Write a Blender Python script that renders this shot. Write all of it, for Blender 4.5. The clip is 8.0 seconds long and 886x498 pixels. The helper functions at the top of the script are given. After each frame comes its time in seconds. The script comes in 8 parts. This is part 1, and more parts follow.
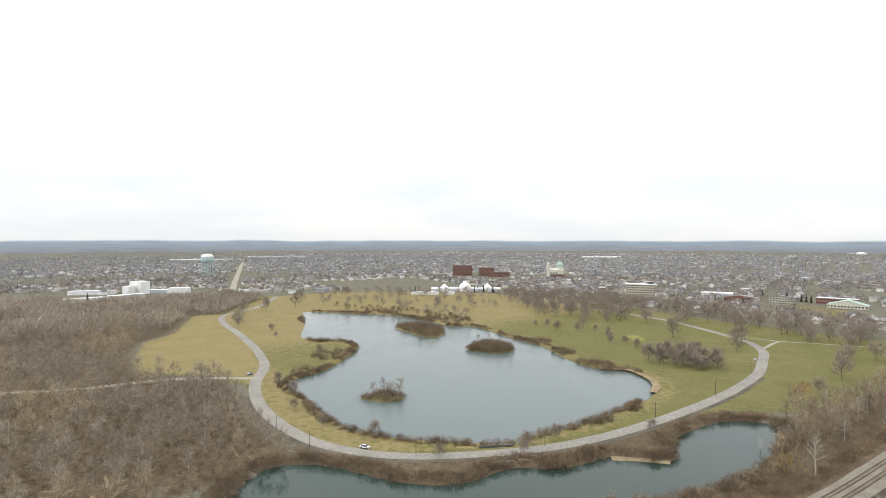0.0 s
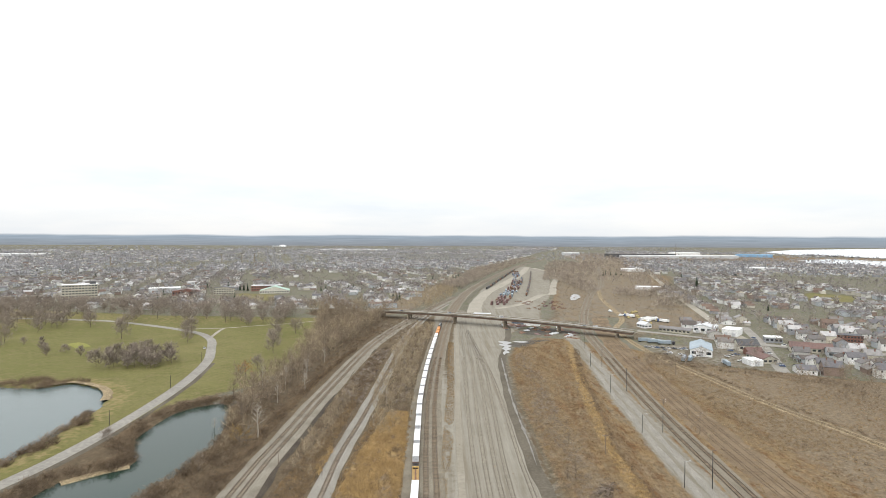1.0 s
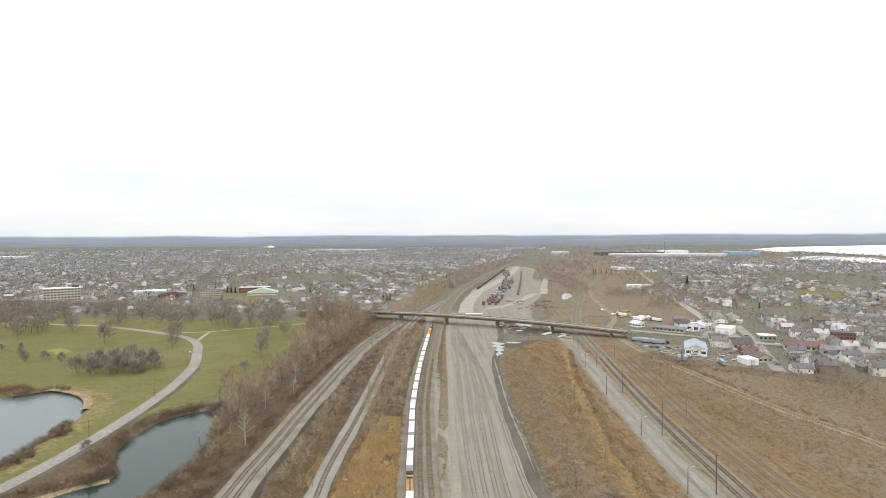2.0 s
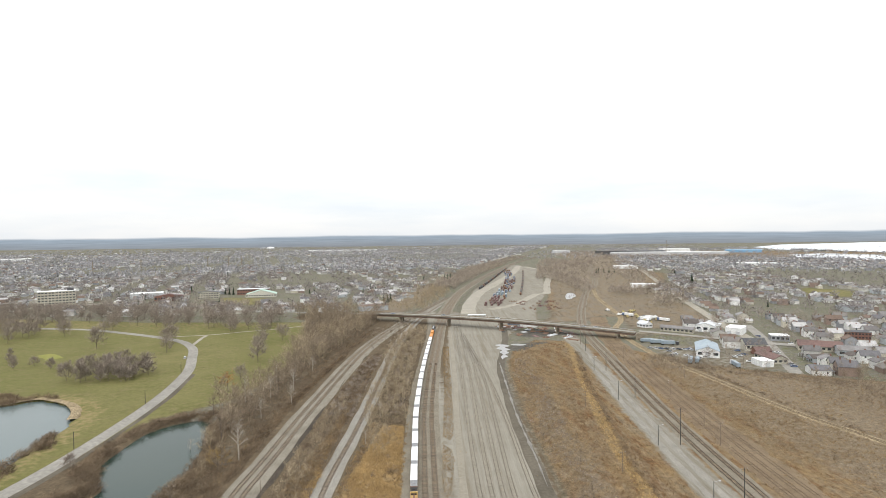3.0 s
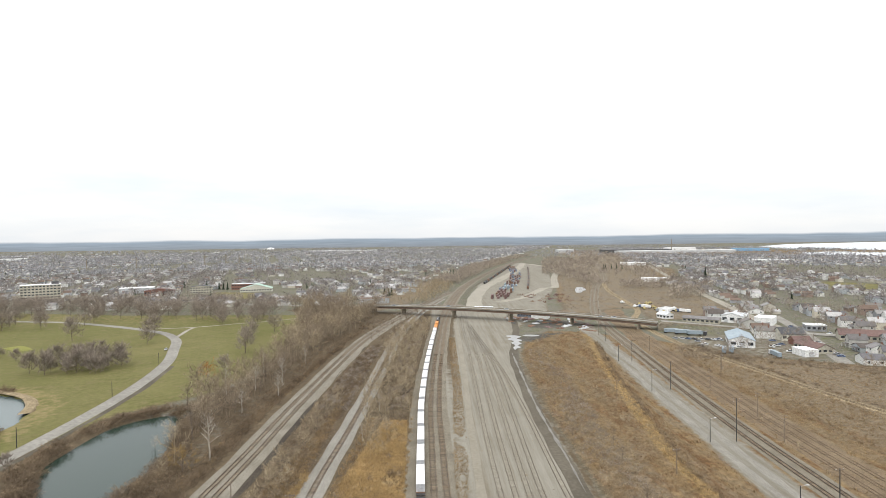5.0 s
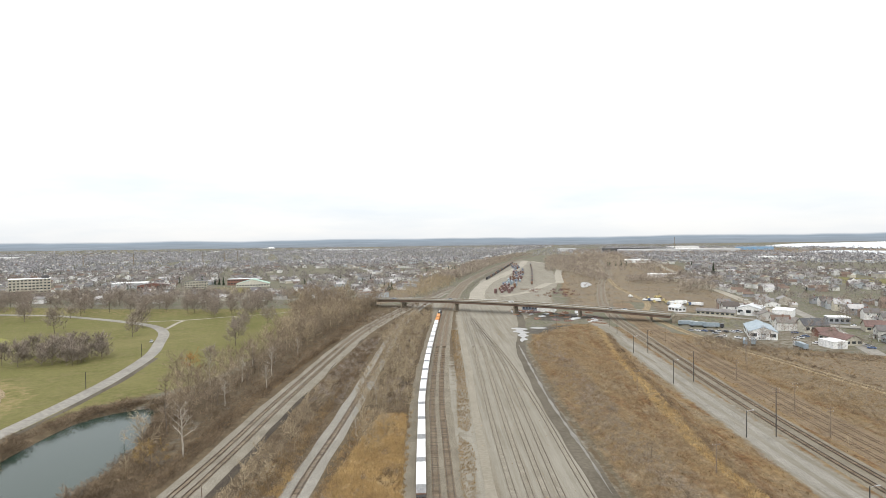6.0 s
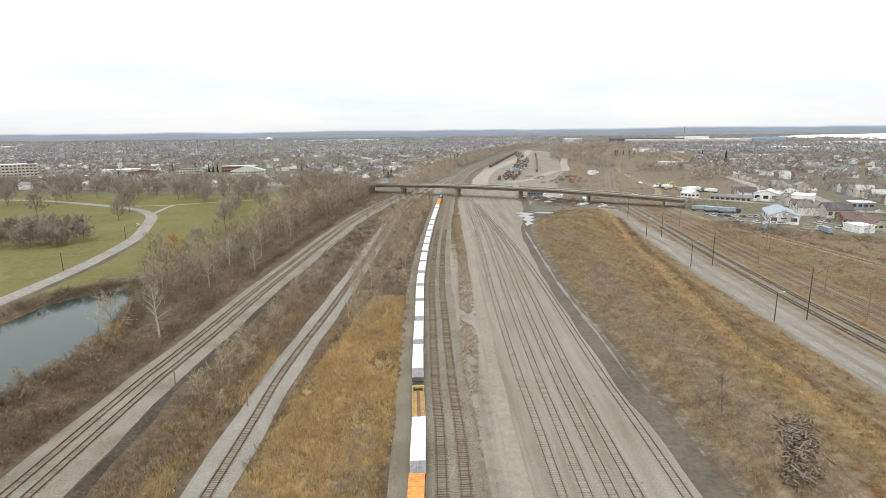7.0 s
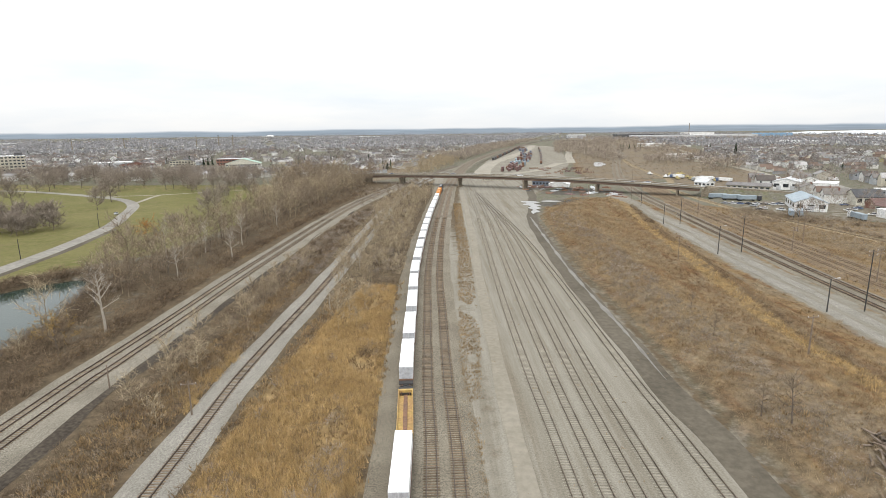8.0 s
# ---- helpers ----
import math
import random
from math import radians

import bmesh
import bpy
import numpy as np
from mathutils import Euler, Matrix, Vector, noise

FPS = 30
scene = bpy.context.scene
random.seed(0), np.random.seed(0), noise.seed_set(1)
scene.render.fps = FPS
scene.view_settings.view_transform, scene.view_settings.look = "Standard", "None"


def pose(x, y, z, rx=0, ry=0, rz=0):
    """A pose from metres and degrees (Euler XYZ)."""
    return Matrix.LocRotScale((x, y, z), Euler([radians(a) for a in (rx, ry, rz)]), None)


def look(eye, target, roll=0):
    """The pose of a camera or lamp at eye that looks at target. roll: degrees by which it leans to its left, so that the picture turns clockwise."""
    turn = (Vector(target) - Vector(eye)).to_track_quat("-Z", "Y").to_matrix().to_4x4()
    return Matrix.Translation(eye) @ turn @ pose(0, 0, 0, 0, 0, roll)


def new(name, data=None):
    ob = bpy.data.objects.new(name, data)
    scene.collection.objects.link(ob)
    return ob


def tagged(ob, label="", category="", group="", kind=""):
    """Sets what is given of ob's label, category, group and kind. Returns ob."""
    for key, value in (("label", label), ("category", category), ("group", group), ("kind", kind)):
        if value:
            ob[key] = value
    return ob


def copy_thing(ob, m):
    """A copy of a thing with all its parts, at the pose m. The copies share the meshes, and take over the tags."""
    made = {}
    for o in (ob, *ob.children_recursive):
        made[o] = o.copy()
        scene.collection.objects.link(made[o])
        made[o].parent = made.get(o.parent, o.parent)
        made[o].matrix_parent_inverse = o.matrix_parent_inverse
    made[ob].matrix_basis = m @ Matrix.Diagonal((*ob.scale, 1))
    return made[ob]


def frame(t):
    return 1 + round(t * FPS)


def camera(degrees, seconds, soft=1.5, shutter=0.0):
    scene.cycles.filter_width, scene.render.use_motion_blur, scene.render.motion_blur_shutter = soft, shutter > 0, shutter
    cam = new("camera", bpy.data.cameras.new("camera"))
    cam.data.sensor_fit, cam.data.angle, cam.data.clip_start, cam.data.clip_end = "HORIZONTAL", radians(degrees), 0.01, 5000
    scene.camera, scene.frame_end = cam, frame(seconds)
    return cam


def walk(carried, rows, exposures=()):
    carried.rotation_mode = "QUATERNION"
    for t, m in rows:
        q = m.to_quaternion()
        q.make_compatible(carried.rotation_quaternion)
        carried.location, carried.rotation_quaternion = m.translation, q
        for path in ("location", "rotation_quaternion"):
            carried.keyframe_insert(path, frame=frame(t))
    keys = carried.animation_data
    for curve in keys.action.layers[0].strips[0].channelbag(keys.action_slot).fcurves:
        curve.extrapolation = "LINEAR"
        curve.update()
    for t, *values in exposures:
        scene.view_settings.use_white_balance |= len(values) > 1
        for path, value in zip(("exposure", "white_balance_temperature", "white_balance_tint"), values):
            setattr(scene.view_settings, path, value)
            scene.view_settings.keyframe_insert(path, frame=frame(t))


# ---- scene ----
SKY_LOW, SKY_HIGH = 0.91, 2.08
cam = camera(77.2, 8.0, soft=0.7)
SCALE = 1.34  # metres to one unit of the path
PATH = [
    (0, (0.375, 0.231, 68.623), (-1.226, 1.43, 68.595), -0.0),
    (0.1, (1.098, -0.603, 69.052), (-0.345, 0.781, 69.02), -0.1),
    (0.2, (0.489, -1.7, 69.097), (-0.705, -0.095, 69.061), 0.0),
    (0.3, (0.658, -2.736, 69.417), (-0.336, -1.001, 69.38), 0.1),
    (0.4, (1.849, -4.207, 68.706), (1.152, -2.333, 68.671), -0.0),
    (0.5, (2.198, -5.844, 70.561), (1.722, -3.902, 70.517), 0.1),
    (0.6, (1.606, -6.157, 70.257), (1.343, -4.175, 70.211), 0.2),
    (0.7, (1.459, -8.19, 70.704), (1.39, -6.192, 70.657), 0.2),
    (0.8, (0.709, -7.834, 70.072), (0.677, -5.835, 70.028), 0.2),
    (1, (0.934, -8.617, 70.72), (0.935, -6.617, 70.673), 0.2),
    (1.5, (0.414, -6.587, 70.877), (0.45, -4.588, 70.829), -0.0),
    (3, (-1.371, 8.402, 70.561), (-1.332, 10.401, 70.512), -0.6),
    (3.5, (-2.044, 14.503, 68.605), (-2.003, 16.502, 68.559), -0.7),
    (4, (-2.992, 21.533, 65.239), (-2.953, 23.532, 65.197), -0.7),
    (4.5, (-3.362, 29.077, 61.638), (-3.325, 31.076, 61.597), -0.7),
    (6, (-4.06, 53.981, 50.395), (-4.028, 55.981, 50.358), -0.7),
    (6.5, (-3.762, 62.062, 46.432), (-3.734, 64.056, 46.276), -0.6),
    (7, (-3.473, 70.604, 43.229), (-3.453, 72.56, 42.811), -0.6),
    (7.5, (-2.845, 78.965, 39.591), (-2.829, 80.919, 39.165), -0.7),
    (8, (-2.126, 87.416, 35.798), (-2.115, 89.371, 35.375), -0.7),
]
walk(cam, [(t, look(Vector(eye) * SCALE, Vector(target) * SCALE, roll)) for t, eye, target, roll in PATH])

# ---- world, sun ----
world = bpy.data.worlds.new("overcast_sky")
scene.world = world
world.use_nodes = True
wn, wl = world.node_tree.nodes, world.node_tree.links
wn.clear()


def wnode(kind, **values):
    n = wn.new(kind)
    for key, v in values.items():
        n.inputs[key].default_value = v
    return n


w_co = wn.new("ShaderNodeTexCoord")
w_sep = wn.new("ShaderNodeSeparateXYZ")
wl.new(w_co.outputs["Generated"], w_sep.inputs[0])
# overcast luminance grows from the horizon to the zenith
w_grad = wn.new("ShaderNodeMapRange")
w_grad.inputs["From Max"].default_value = 0.9
w_grad.inputs["To Min"].default_value = SKY_LOW
w_grad.inputs["To Max"].default_value = SKY_HIGH
wl.new(w_sep.outputs["Z"], w_grad.inputs["Value"])
w_map = wn.new("ShaderNodeMapping")
w_map.inputs["Scale"].default_value = (2.0, 2.0, 11.0)
wl.new(w_co.outputs["Generated"], w_map.inputs["Vector"])
w_noise = wnode("ShaderNodeTexNoise", Scale=1.6, Detail=5.0, Roughness=0.55)
wl.new(w_map.outputs["Vector"], w_noise.inputs["Vector"])
w_cloud = wn.new("ShaderNodeValToRGB")
w_cloud.color_ramp.elements[0].position, w_cloud.color_ramp.elements[0].color = 0.34, (0.86, 0.905, 0.955, 1)
w_cloud.color_ramp.elements[1].position, w_cloud.color_ramp.elements[1].color = 0.62, (1.0, 1.0, 1.0, 1)
wl.new(w_noise.outputs["Fac"], w_cloud.inputs["Fac"])
w_scaled = wn.new("ShaderNodeVectorMath")
w_scaled.operation = "SCALE"
wl.new(w_cloud.outputs["Color"], w_scaled.inputs[0])
wl.new(w_grad.outputs["Result"], w_scaled.inputs["Scale"])
w_sky = wn.new("ShaderNodeTexSky")
w_sky.sky_type = "NISHITA"
w_sky.sun_disc = False
w_sky.sun_elevation, w_sky.sun_rotation = radians(48), radians(200)
w_thin = wn.new("ShaderNodeVectorMath")
w_thin.operation = "SCALE"
w_thin.inputs["Scale"].default_value = 0.012
wl.new(w_sky.outputs["Color"], w_thin.inputs[0])
w_sum = wn.new("ShaderNodeVectorMath")
w_sum.operation = "ADD"
wl.new(w_scaled.outputs[0], w_sum.inputs[0])
wl.new(w_thin.outputs[0], w_sum.inputs[1])
# the far land beyond the built ground, up to the low hills on the skyline, blue haze painted in
w_hill = wnode("ShaderNodeTexNoise", Scale=5.0, Detail=3.0)
w_flat = wn.new("ShaderNodeMapping")
w_flat.inputs["Scale"].default_value = (1, 1, 0)
wl.new(w_co.outputs["Generated"], w_flat.inputs["Vector"])
wl.new(w_flat.outputs["Vector"], w_hill.inputs["Vector"])
w_lift = wn.new("ShaderNodeMapRange")
w_lift.inputs["From Min"].default_value, w_lift.inputs["From Max"].default_value = 0.35, 0.7
w_lift.inputs["To Min"].default_value, w_lift.inputs["To Max"].default_value = -0.0018, 0.0022
wl.new(w_hill.outputs["Fac"], w_lift.inputs["Value"])
w_rel = wn.new("ShaderNodeMath")
w_rel.operation = "SUBTRACT"
wl.new(w_sep.outputs["Z"], w_rel.inputs[0])
wl.new(w_lift.outputs["Result"], w_rel.inputs[1])
w_edge = wn.new("ShaderNodeMapRange")
w_edge.inputs["From Min"].default_value, w_edge.inputs["From Max"].default_value = -0.0010, 0.0022
wl.new(w_rel.outputs[0], w_edge.inputs["Value"])
# haze painted into the land: paler and bluer toward the skyline
w_hazeland = wn.new("ShaderNodeValToRGB")
w_hazeland.color_ramp.elements[0].position, w_hazeland.color_ramp.elements[0].color = 0.0, (0.272, 0.279, 0.292, 1)
w_hazeland.color_ramp.elements[1].position, w_hazeland.color_ramp.elements[1].color = 1.0, (0.36, 0.43, 0.505, 1)
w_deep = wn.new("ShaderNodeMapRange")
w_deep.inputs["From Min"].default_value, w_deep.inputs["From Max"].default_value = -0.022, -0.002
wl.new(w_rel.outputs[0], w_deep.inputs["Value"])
wl.new(w_deep.outputs["Result"], w_hazeland.inputs["Fac"])
w_long = wn.new("ShaderNodeMapping")
w_long.inputs["Scale"].default_value = (16, 16, 650)
wl.new(w_co.outputs["Generated"], w_long.inputs["Vector"])
w_streak = wnode("ShaderNodeTexNoise", Scale=1.0, Detail=5.0, Roughness=0.65)
wl.new(w_long.outputs["Vector"], w_streak.inputs["Vector"])
w_tone = wn.new("ShaderNodeMapRange")
w_tone.inputs["From Min"].default_value, w_tone.inputs["From Max"].default_value = 0.3, 0.7
w_tone.inputs["To Min"].default_value, w_tone.inputs["To Max"].default_value = 0.86, 1.14
wl.new(w_streak.outputs["Fac"], w_tone.inputs["Value"])
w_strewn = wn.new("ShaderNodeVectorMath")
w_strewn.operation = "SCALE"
wl.new(w_hazeland.outputs["Color"], w_strewn.inputs[0])
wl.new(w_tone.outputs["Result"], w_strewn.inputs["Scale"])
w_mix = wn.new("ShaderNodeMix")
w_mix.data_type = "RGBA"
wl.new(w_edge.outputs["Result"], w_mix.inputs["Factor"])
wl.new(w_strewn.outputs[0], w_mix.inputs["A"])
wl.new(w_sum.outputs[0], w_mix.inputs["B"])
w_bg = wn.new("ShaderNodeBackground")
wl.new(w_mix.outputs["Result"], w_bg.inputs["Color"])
w_out = wn.new("ShaderNodeOutputWorld")
wl.new(w_bg.outputs[0], w_out.inputs["Surface"])

sun = new("sun", bpy.data.lights.new("sun", "SUN"))
sun.data.energy, sun.data.angle, sun.data.color = 1.4, radians(16), (1.0, 0.96, 0.9)
sun.matrix_world = look((0, 0, 400), (60, 330, 0))


# ---- materials ----
def shader(name):
    m = bpy.data.materials.new(name)
    m.use_nodes = True
    t = m.node_tree
    return m, t.nodes, t.links, t.nodes["Principled BSDF"]


def mixed(nodes, links, fac, a, b, blend="MIX"):
    """A colour mix; fac, a, b are sockets or values."""
    n = nodes.new("ShaderNodeMix")
    n.data_type, n.blend_type = "RGBA", blend
    for key, v in (("Factor", fac), ("A", a), ("B", b)):
        if isinstance(v, bpy.types.NodeSocket):
            links.new(v, n.inputs[key])
        else:
            n.inputs[key].default_value = (*v, 1) if isinstance(v, tuple) else v
    return n.outputs["Result"]


def noisy(nodes, links, vector, scale, detail=4.0, rough=0.6, low=0.36, high=0.64):
    n = nodes.new("ShaderNodeTexNoise")
    n.inputs["Scale"].default_value, n.inputs["Detail"].default_value, n.inputs["Roughness"].default_value = scale, detail, rough
    links.new(vector, n.inputs["Vector"])
    r = nodes.new("ShaderNodeMapRange")
    r.inputs["From Min"].default_value, r.inputs["From Max"].default_value = low, high
    links.new(n.outputs["Fac"], r.inputs["Value"])
    return r.outputs["Result"]


def material(name, c1, c2, broad=0.05, fine=1.5, rough=0.9, bump=0.0, vary="", spread=0.35, metal=0.0, palette=(), grain=0.2):
    """A surface that goes between two colours at two scales; vary: 'object' or 'island' shifts each piece; palette: colours picked by it."""
    m, nodes, links, bsdf = shader(name)
    co = nodes.new("ShaderNodeTexCoord").outputs["Object"]
    a = noisy(nodes, links, co, broad)
    b = noisy(nodes, links, co, fine, 5.0)
    if vary == "object":
        pick = nodes.new("ShaderNodeObjectInfo").outputs["Random"]
    elif vary == "island":
        pick = nodes.new("ShaderNodeNewGeometry").outputs["Random Per Island"]
    if palette:
        ramp = nodes.new("ShaderNodeValToRGB")
        ramp.color_ramp.interpolation = "CONSTANT"
        els = ramp.color_ramp.elements
        while len(els) < len(palette):
            els.new(0.5)
        for k, c in enumerate(palette):
            els[k].position, els[k].color = k / len(palette), (*c, 1)
        links.new(pick, ramp.inputs["Fac"])
        colour = mixed(nodes, links, a, ramp.outputs["Color"], c2, "MULTIPLY")
    else:
        colour = mixed(nodes, links, a, c1, c2)
        if vary:
            r = nodes.new("ShaderNodeMapRange")
            r.inputs["To Min"].default_value, r.inputs["To Max"].default_value = 1 - spread, 1 + spread
            links.new(pick, r.inputs["Value"])
            s = nodes.new("ShaderNodeVectorMath")
            s.operation = "SCALE"
            links.new(colour, s.inputs[0])
            links.new(r.outputs["Result"], s.inputs["Scale"])
            colour = s.outputs[0]
    r = nodes.new("ShaderNodeMapRange")
    r.inputs["To Min"].default_value, r.inputs["To Max"].default_value = 1 - grain * 1.1, 1 + grain * 0.9
    links.new(b, r.inputs["Value"])
    s = nodes.new("ShaderNodeVectorMath")
    s.operation = "SCALE"
    links.new(colour, s.inputs[0])
    links.new(r.outputs["Result"], s.inputs["Scale"])
    links.new(s.outputs[0], bsdf.inputs["Base Color"])
    bsdf.inputs["Roughness"].default_value, bsdf.inputs["Metallic"].default_value = rough, metal
    if rough > 0.85:
        bsdf.inputs["Specular IOR Level"].default_value = 0.15
    if bump:
        bp = nodes.new("ShaderNodeBump")
        bp.inputs["Strength"].default_value, bp.inputs["Distance"].default_value = bump, 0.15
        links.new(b, bp.inputs["Height"])
        links.new(bp.outputs["Normal"], bsdf.inputs["Normal"])
    return m


def ground_material():
    m, nodes, links, bsdf = shader("ground_cover")
    co = nodes.new("ShaderNodeTexCoord").outputs["Object"]
    huge = noisy(nodes, links, co, 0.008, 4)
    broad = noisy(nodes, links, co, 0.045, 5)
    mid = noisy(nodes, links, co, 0.22, 5)
    fine = noisy(nodes, links, co, 1.3, 5)
    masks = []
    for name in ("cover_a", "cover_b", "cover_c"):
        at = nodes.new("ShaderNodeAttribute")
        at.attribute_name = name
        sp = nodes.new("ShaderNodeSeparateColor")
        links.new(at.outputs["Color"], sp.inputs[0])
        masks += [sp.outputs[k] for k in ("Red", "Green", "Blue")]

    def edge(mask, jitter=1.1):
        n = nodes.new("ShaderNodeMath")
        n.operation = "MULTIPLY_ADD"
        links.new(mid, n.inputs[0])
        n.inputs[1].default_value, n.inputs[2].default_value = jitter, -jitter / 2
        n2 = nodes.new("ShaderNodeMath")
        n2.operation = "MULTIPLY_ADD"
        links.new(mask, n2.inputs[0])
        n2.inputs[1].default_value = 3.4
        links.new(n.outputs[0], n2.inputs[2])
        n3 = nodes.new("ShaderNodeMath")
        n3.operation, n3.use_clamp = "ADD", True
        links.new(n2.outputs[0], n3.inputs[0])
        n3.inputs[1].default_value = -1.2
        return n3.outputs[0]

    def two(c1, c2, f):
        return mixed(nodes, links, f, c1, c2)

    # growth runs in strips along the line
    stretched = nodes.new("ShaderNodeMapping")
    stretched.inputs["Scale"].default_value = (1.0, 0.28, 1.0)
    stretched.inputs["Rotation"].default_value = (0, 0, 0.12)
    links.new(co, stretched.inputs["Vector"])
    strip = noisy(nodes, links, stretched.outputs["Vector"], 0.13, 6, 0.65, 0.40, 0.60)
    strip2 = noisy(nodes, links, stretched.outputs["Vector"], 0.42, 6, 0.7, 0.38, 0.62)
    colour = mixed(nodes, links, mid, two((0.088, 0.064, 0.040), (0.125, 0.096, 0.060), broad), two((0.060, 0.045, 0.030), (0.105, 0.080, 0.050), fine))
    town = mixed(nodes, links, mid, two((0.092, 0.096, 0.042), (0.135, 0.120, 0.085), broad), two((0.095, 0.085, 0.066), (0.175, 0.165, 0.147), fine))
    lawn = mixed(nodes, links, broad, two((0.106, 0.106, 0.034), (0.152, 0.135, 0.057), huge), two((0.092, 0.094, 0.028), (0.135, 0.121, 0.050), mid))
    lawn = mixed(nodes, links, noisy(nodes, links, co, 0.09, 7, 0.75, 0.52, 0.72), lawn, (0.158, 0.130, 0.066))
    gold = mixed(nodes, links, mid, two((0.222, 0.176, 0.078), (0.158, 0.142, 0.052), broad), two((0.238, 0.190, 0.100), (0.170, 0.128, 0.062), fine))
    pale = mixed(nodes, links, strip2, two((0.195, 0.154, 0.104), (0.145, 0.110, 0.072), mid), two((0.228, 0.186, 0.130), (0.112, 0.083, 0.055), fine))
    waste = mixed(nodes, links, strip, two((0.180, 0.136, 0.085), (0.150, 0.116, 0.076), fine), two((0.132, 0.110, 0.082), (0.172, 0.148, 0.114), mid))
    run = stretched.outputs["Vector"]
    dry = mixed(nodes, links, strip, two((0.215, 0.146, 0.072), (0.165, 0.112, 0.058), strip2), two((0.145, 0.108, 0.066), (0.19, 0.148, 0.094), strip2))
    dry = mixed(nodes, links, noisy(nodes, links, run, 0.20, 6, 0.7, 0.50, 0.60), dry, two((0.100, 0.056, 0.027), (0.160, 0.092, 0.042), fine))
    dry = mixed(nodes, links, noisy(nodes, links, run, 0.075, 5, 0.65, 0.54, 0.64), dry, two((0.150, 0.108, 0.066), (0.195, 0.146, 0.090), strip2))
    drag = nodes.new("ShaderNodeMapping")
    drag.inputs["Scale"].default_value = (1.0, 0.03, 1.0)
    drag.inputs["Rotation"].default_value = (0, 0, 0.03)
    links.new(co, drag.inputs["Vector"])
    wheel = noisy(nodes, links, drag.outputs["Vector"], 0.55, 4, 0.6, 0.36, 0.64)
    gravel = mixed(nodes, links, broad, two((0.196, 0.179, 0.144), (0.236, 0.220, 0.182), wheel), two((0.162, 0.145, 0.113), (0.218, 0.201, 0.165), wheel))
    gravel = mixed(nodes, links, noisy(nodes, links, drag.outputs["Vector"], 0.21, 6, 0.7, 0.52, 0.70), gravel, two((0.128, 0.108, 0.078), (0.175, 0.152, 0.114), fine))
    straw = mixed(nodes, links, mid, two((0.25, 0.168, 0.075), (0.19, 0.128, 0.058), broad), two((0.27, 0.195, 0.098), (0.16, 0.11, 0.055), fine))
    mud = mixed(nodes, links, mid, (0.055, 0.05, 0.042), two((0.085, 0.077, 0.064), (0.125, 0.114, 0.094), fine))
    for mask, c in ((masks[4], town), (masks[0], lawn), (masks[1], dry), (masks[6], gold), (masks[7], waste), (masks[8], pale), (masks[3], straw), (masks[2], gravel), (masks[5], mud)):
        colour = mixed(nodes, links, edge(mask), colour, c)
    speck = noisy(nodes, links, co, 0.45, 9, 0.85, 0.36, 0.64)
    r = nodes.new("ShaderNodeMapRange")
    r.inputs["To Min"].default_value, r.inputs["To Max"].default_value = 0.55, 1.45
    links.new(speck, r.inputs["Value"])
    even = nodes.new("ShaderNodeMix")
    links.new(masks[2], even.inputs["Factor"])
    links.new(r.outputs["Result"], even.inputs["A"])
    grit = nodes.new("ShaderNodeMapRange")
    grit.inputs["To Min"].default_value, grit.inputs["To Max"].default_value = 0.78, 1.22
    links.new(noisy(nodes, links, co, 3.2, 4, 0.8), grit.inputs["Value"])
    links.new(grit.outputs["Result"], even.inputs["B"])
    s = nodes.new("ShaderNodeVectorMath")
    s.operation = "SCALE"
    links.new(colour, s.inputs[0])
    calm = nodes.new("ShaderNodeMix")
    links.new(masks[0], calm.inputs["Factor"])
    links.new(even.outputs["Result"], calm.inputs["A"])
    turf = nodes.new("ShaderNodeMapRange")
    turf.inputs["To Min"].default_value, turf.inputs["To Max"].default_value = 0.84, 1.16
    links.new(speck, turf.inputs["Value"])
    links.new(turf.outputs["Result"], calm.inputs["B"])
    links.new(calm.outputs["Result"], s.inputs["Scale"])
    colour = s.outputs[0]
    links.new(colour, bsdf.inputs["Base Color"])
    bsdf.inputs["Roughness"].default_value = 0.95
    bsdf.inputs["Specular IOR Level"].default_value = 0.1
    bp = nodes.new("ShaderNodeBump")
    bp.inputs["Strength"].default_value, bp.inputs["Distance"].default_value = 0.12, 0.3
    links.new(speck, bp.inputs["Height"])
    # matted hummocks where the grass is rough
    lumps = nodes.new("ShaderNodeMath")
    lumps.operation = "MULTIPLY"
    links.new(strip2, lumps.inputs[0])
    links.new(masks[1], lumps.inputs[1])
    bp2 = nodes.new("ShaderNodeBump")
    bp2.inputs["Strength"].default_value, bp2.inputs["Distance"].default_value = 0.55, 0.9
    links.new(lumps.outputs[0], bp2.inputs["Height"])
    links.new(bp.outputs["Normal"], bp2.inputs["Normal"])
    links.new(bp2.outputs["Normal"], bsdf.inputs["Normal"])
    return m


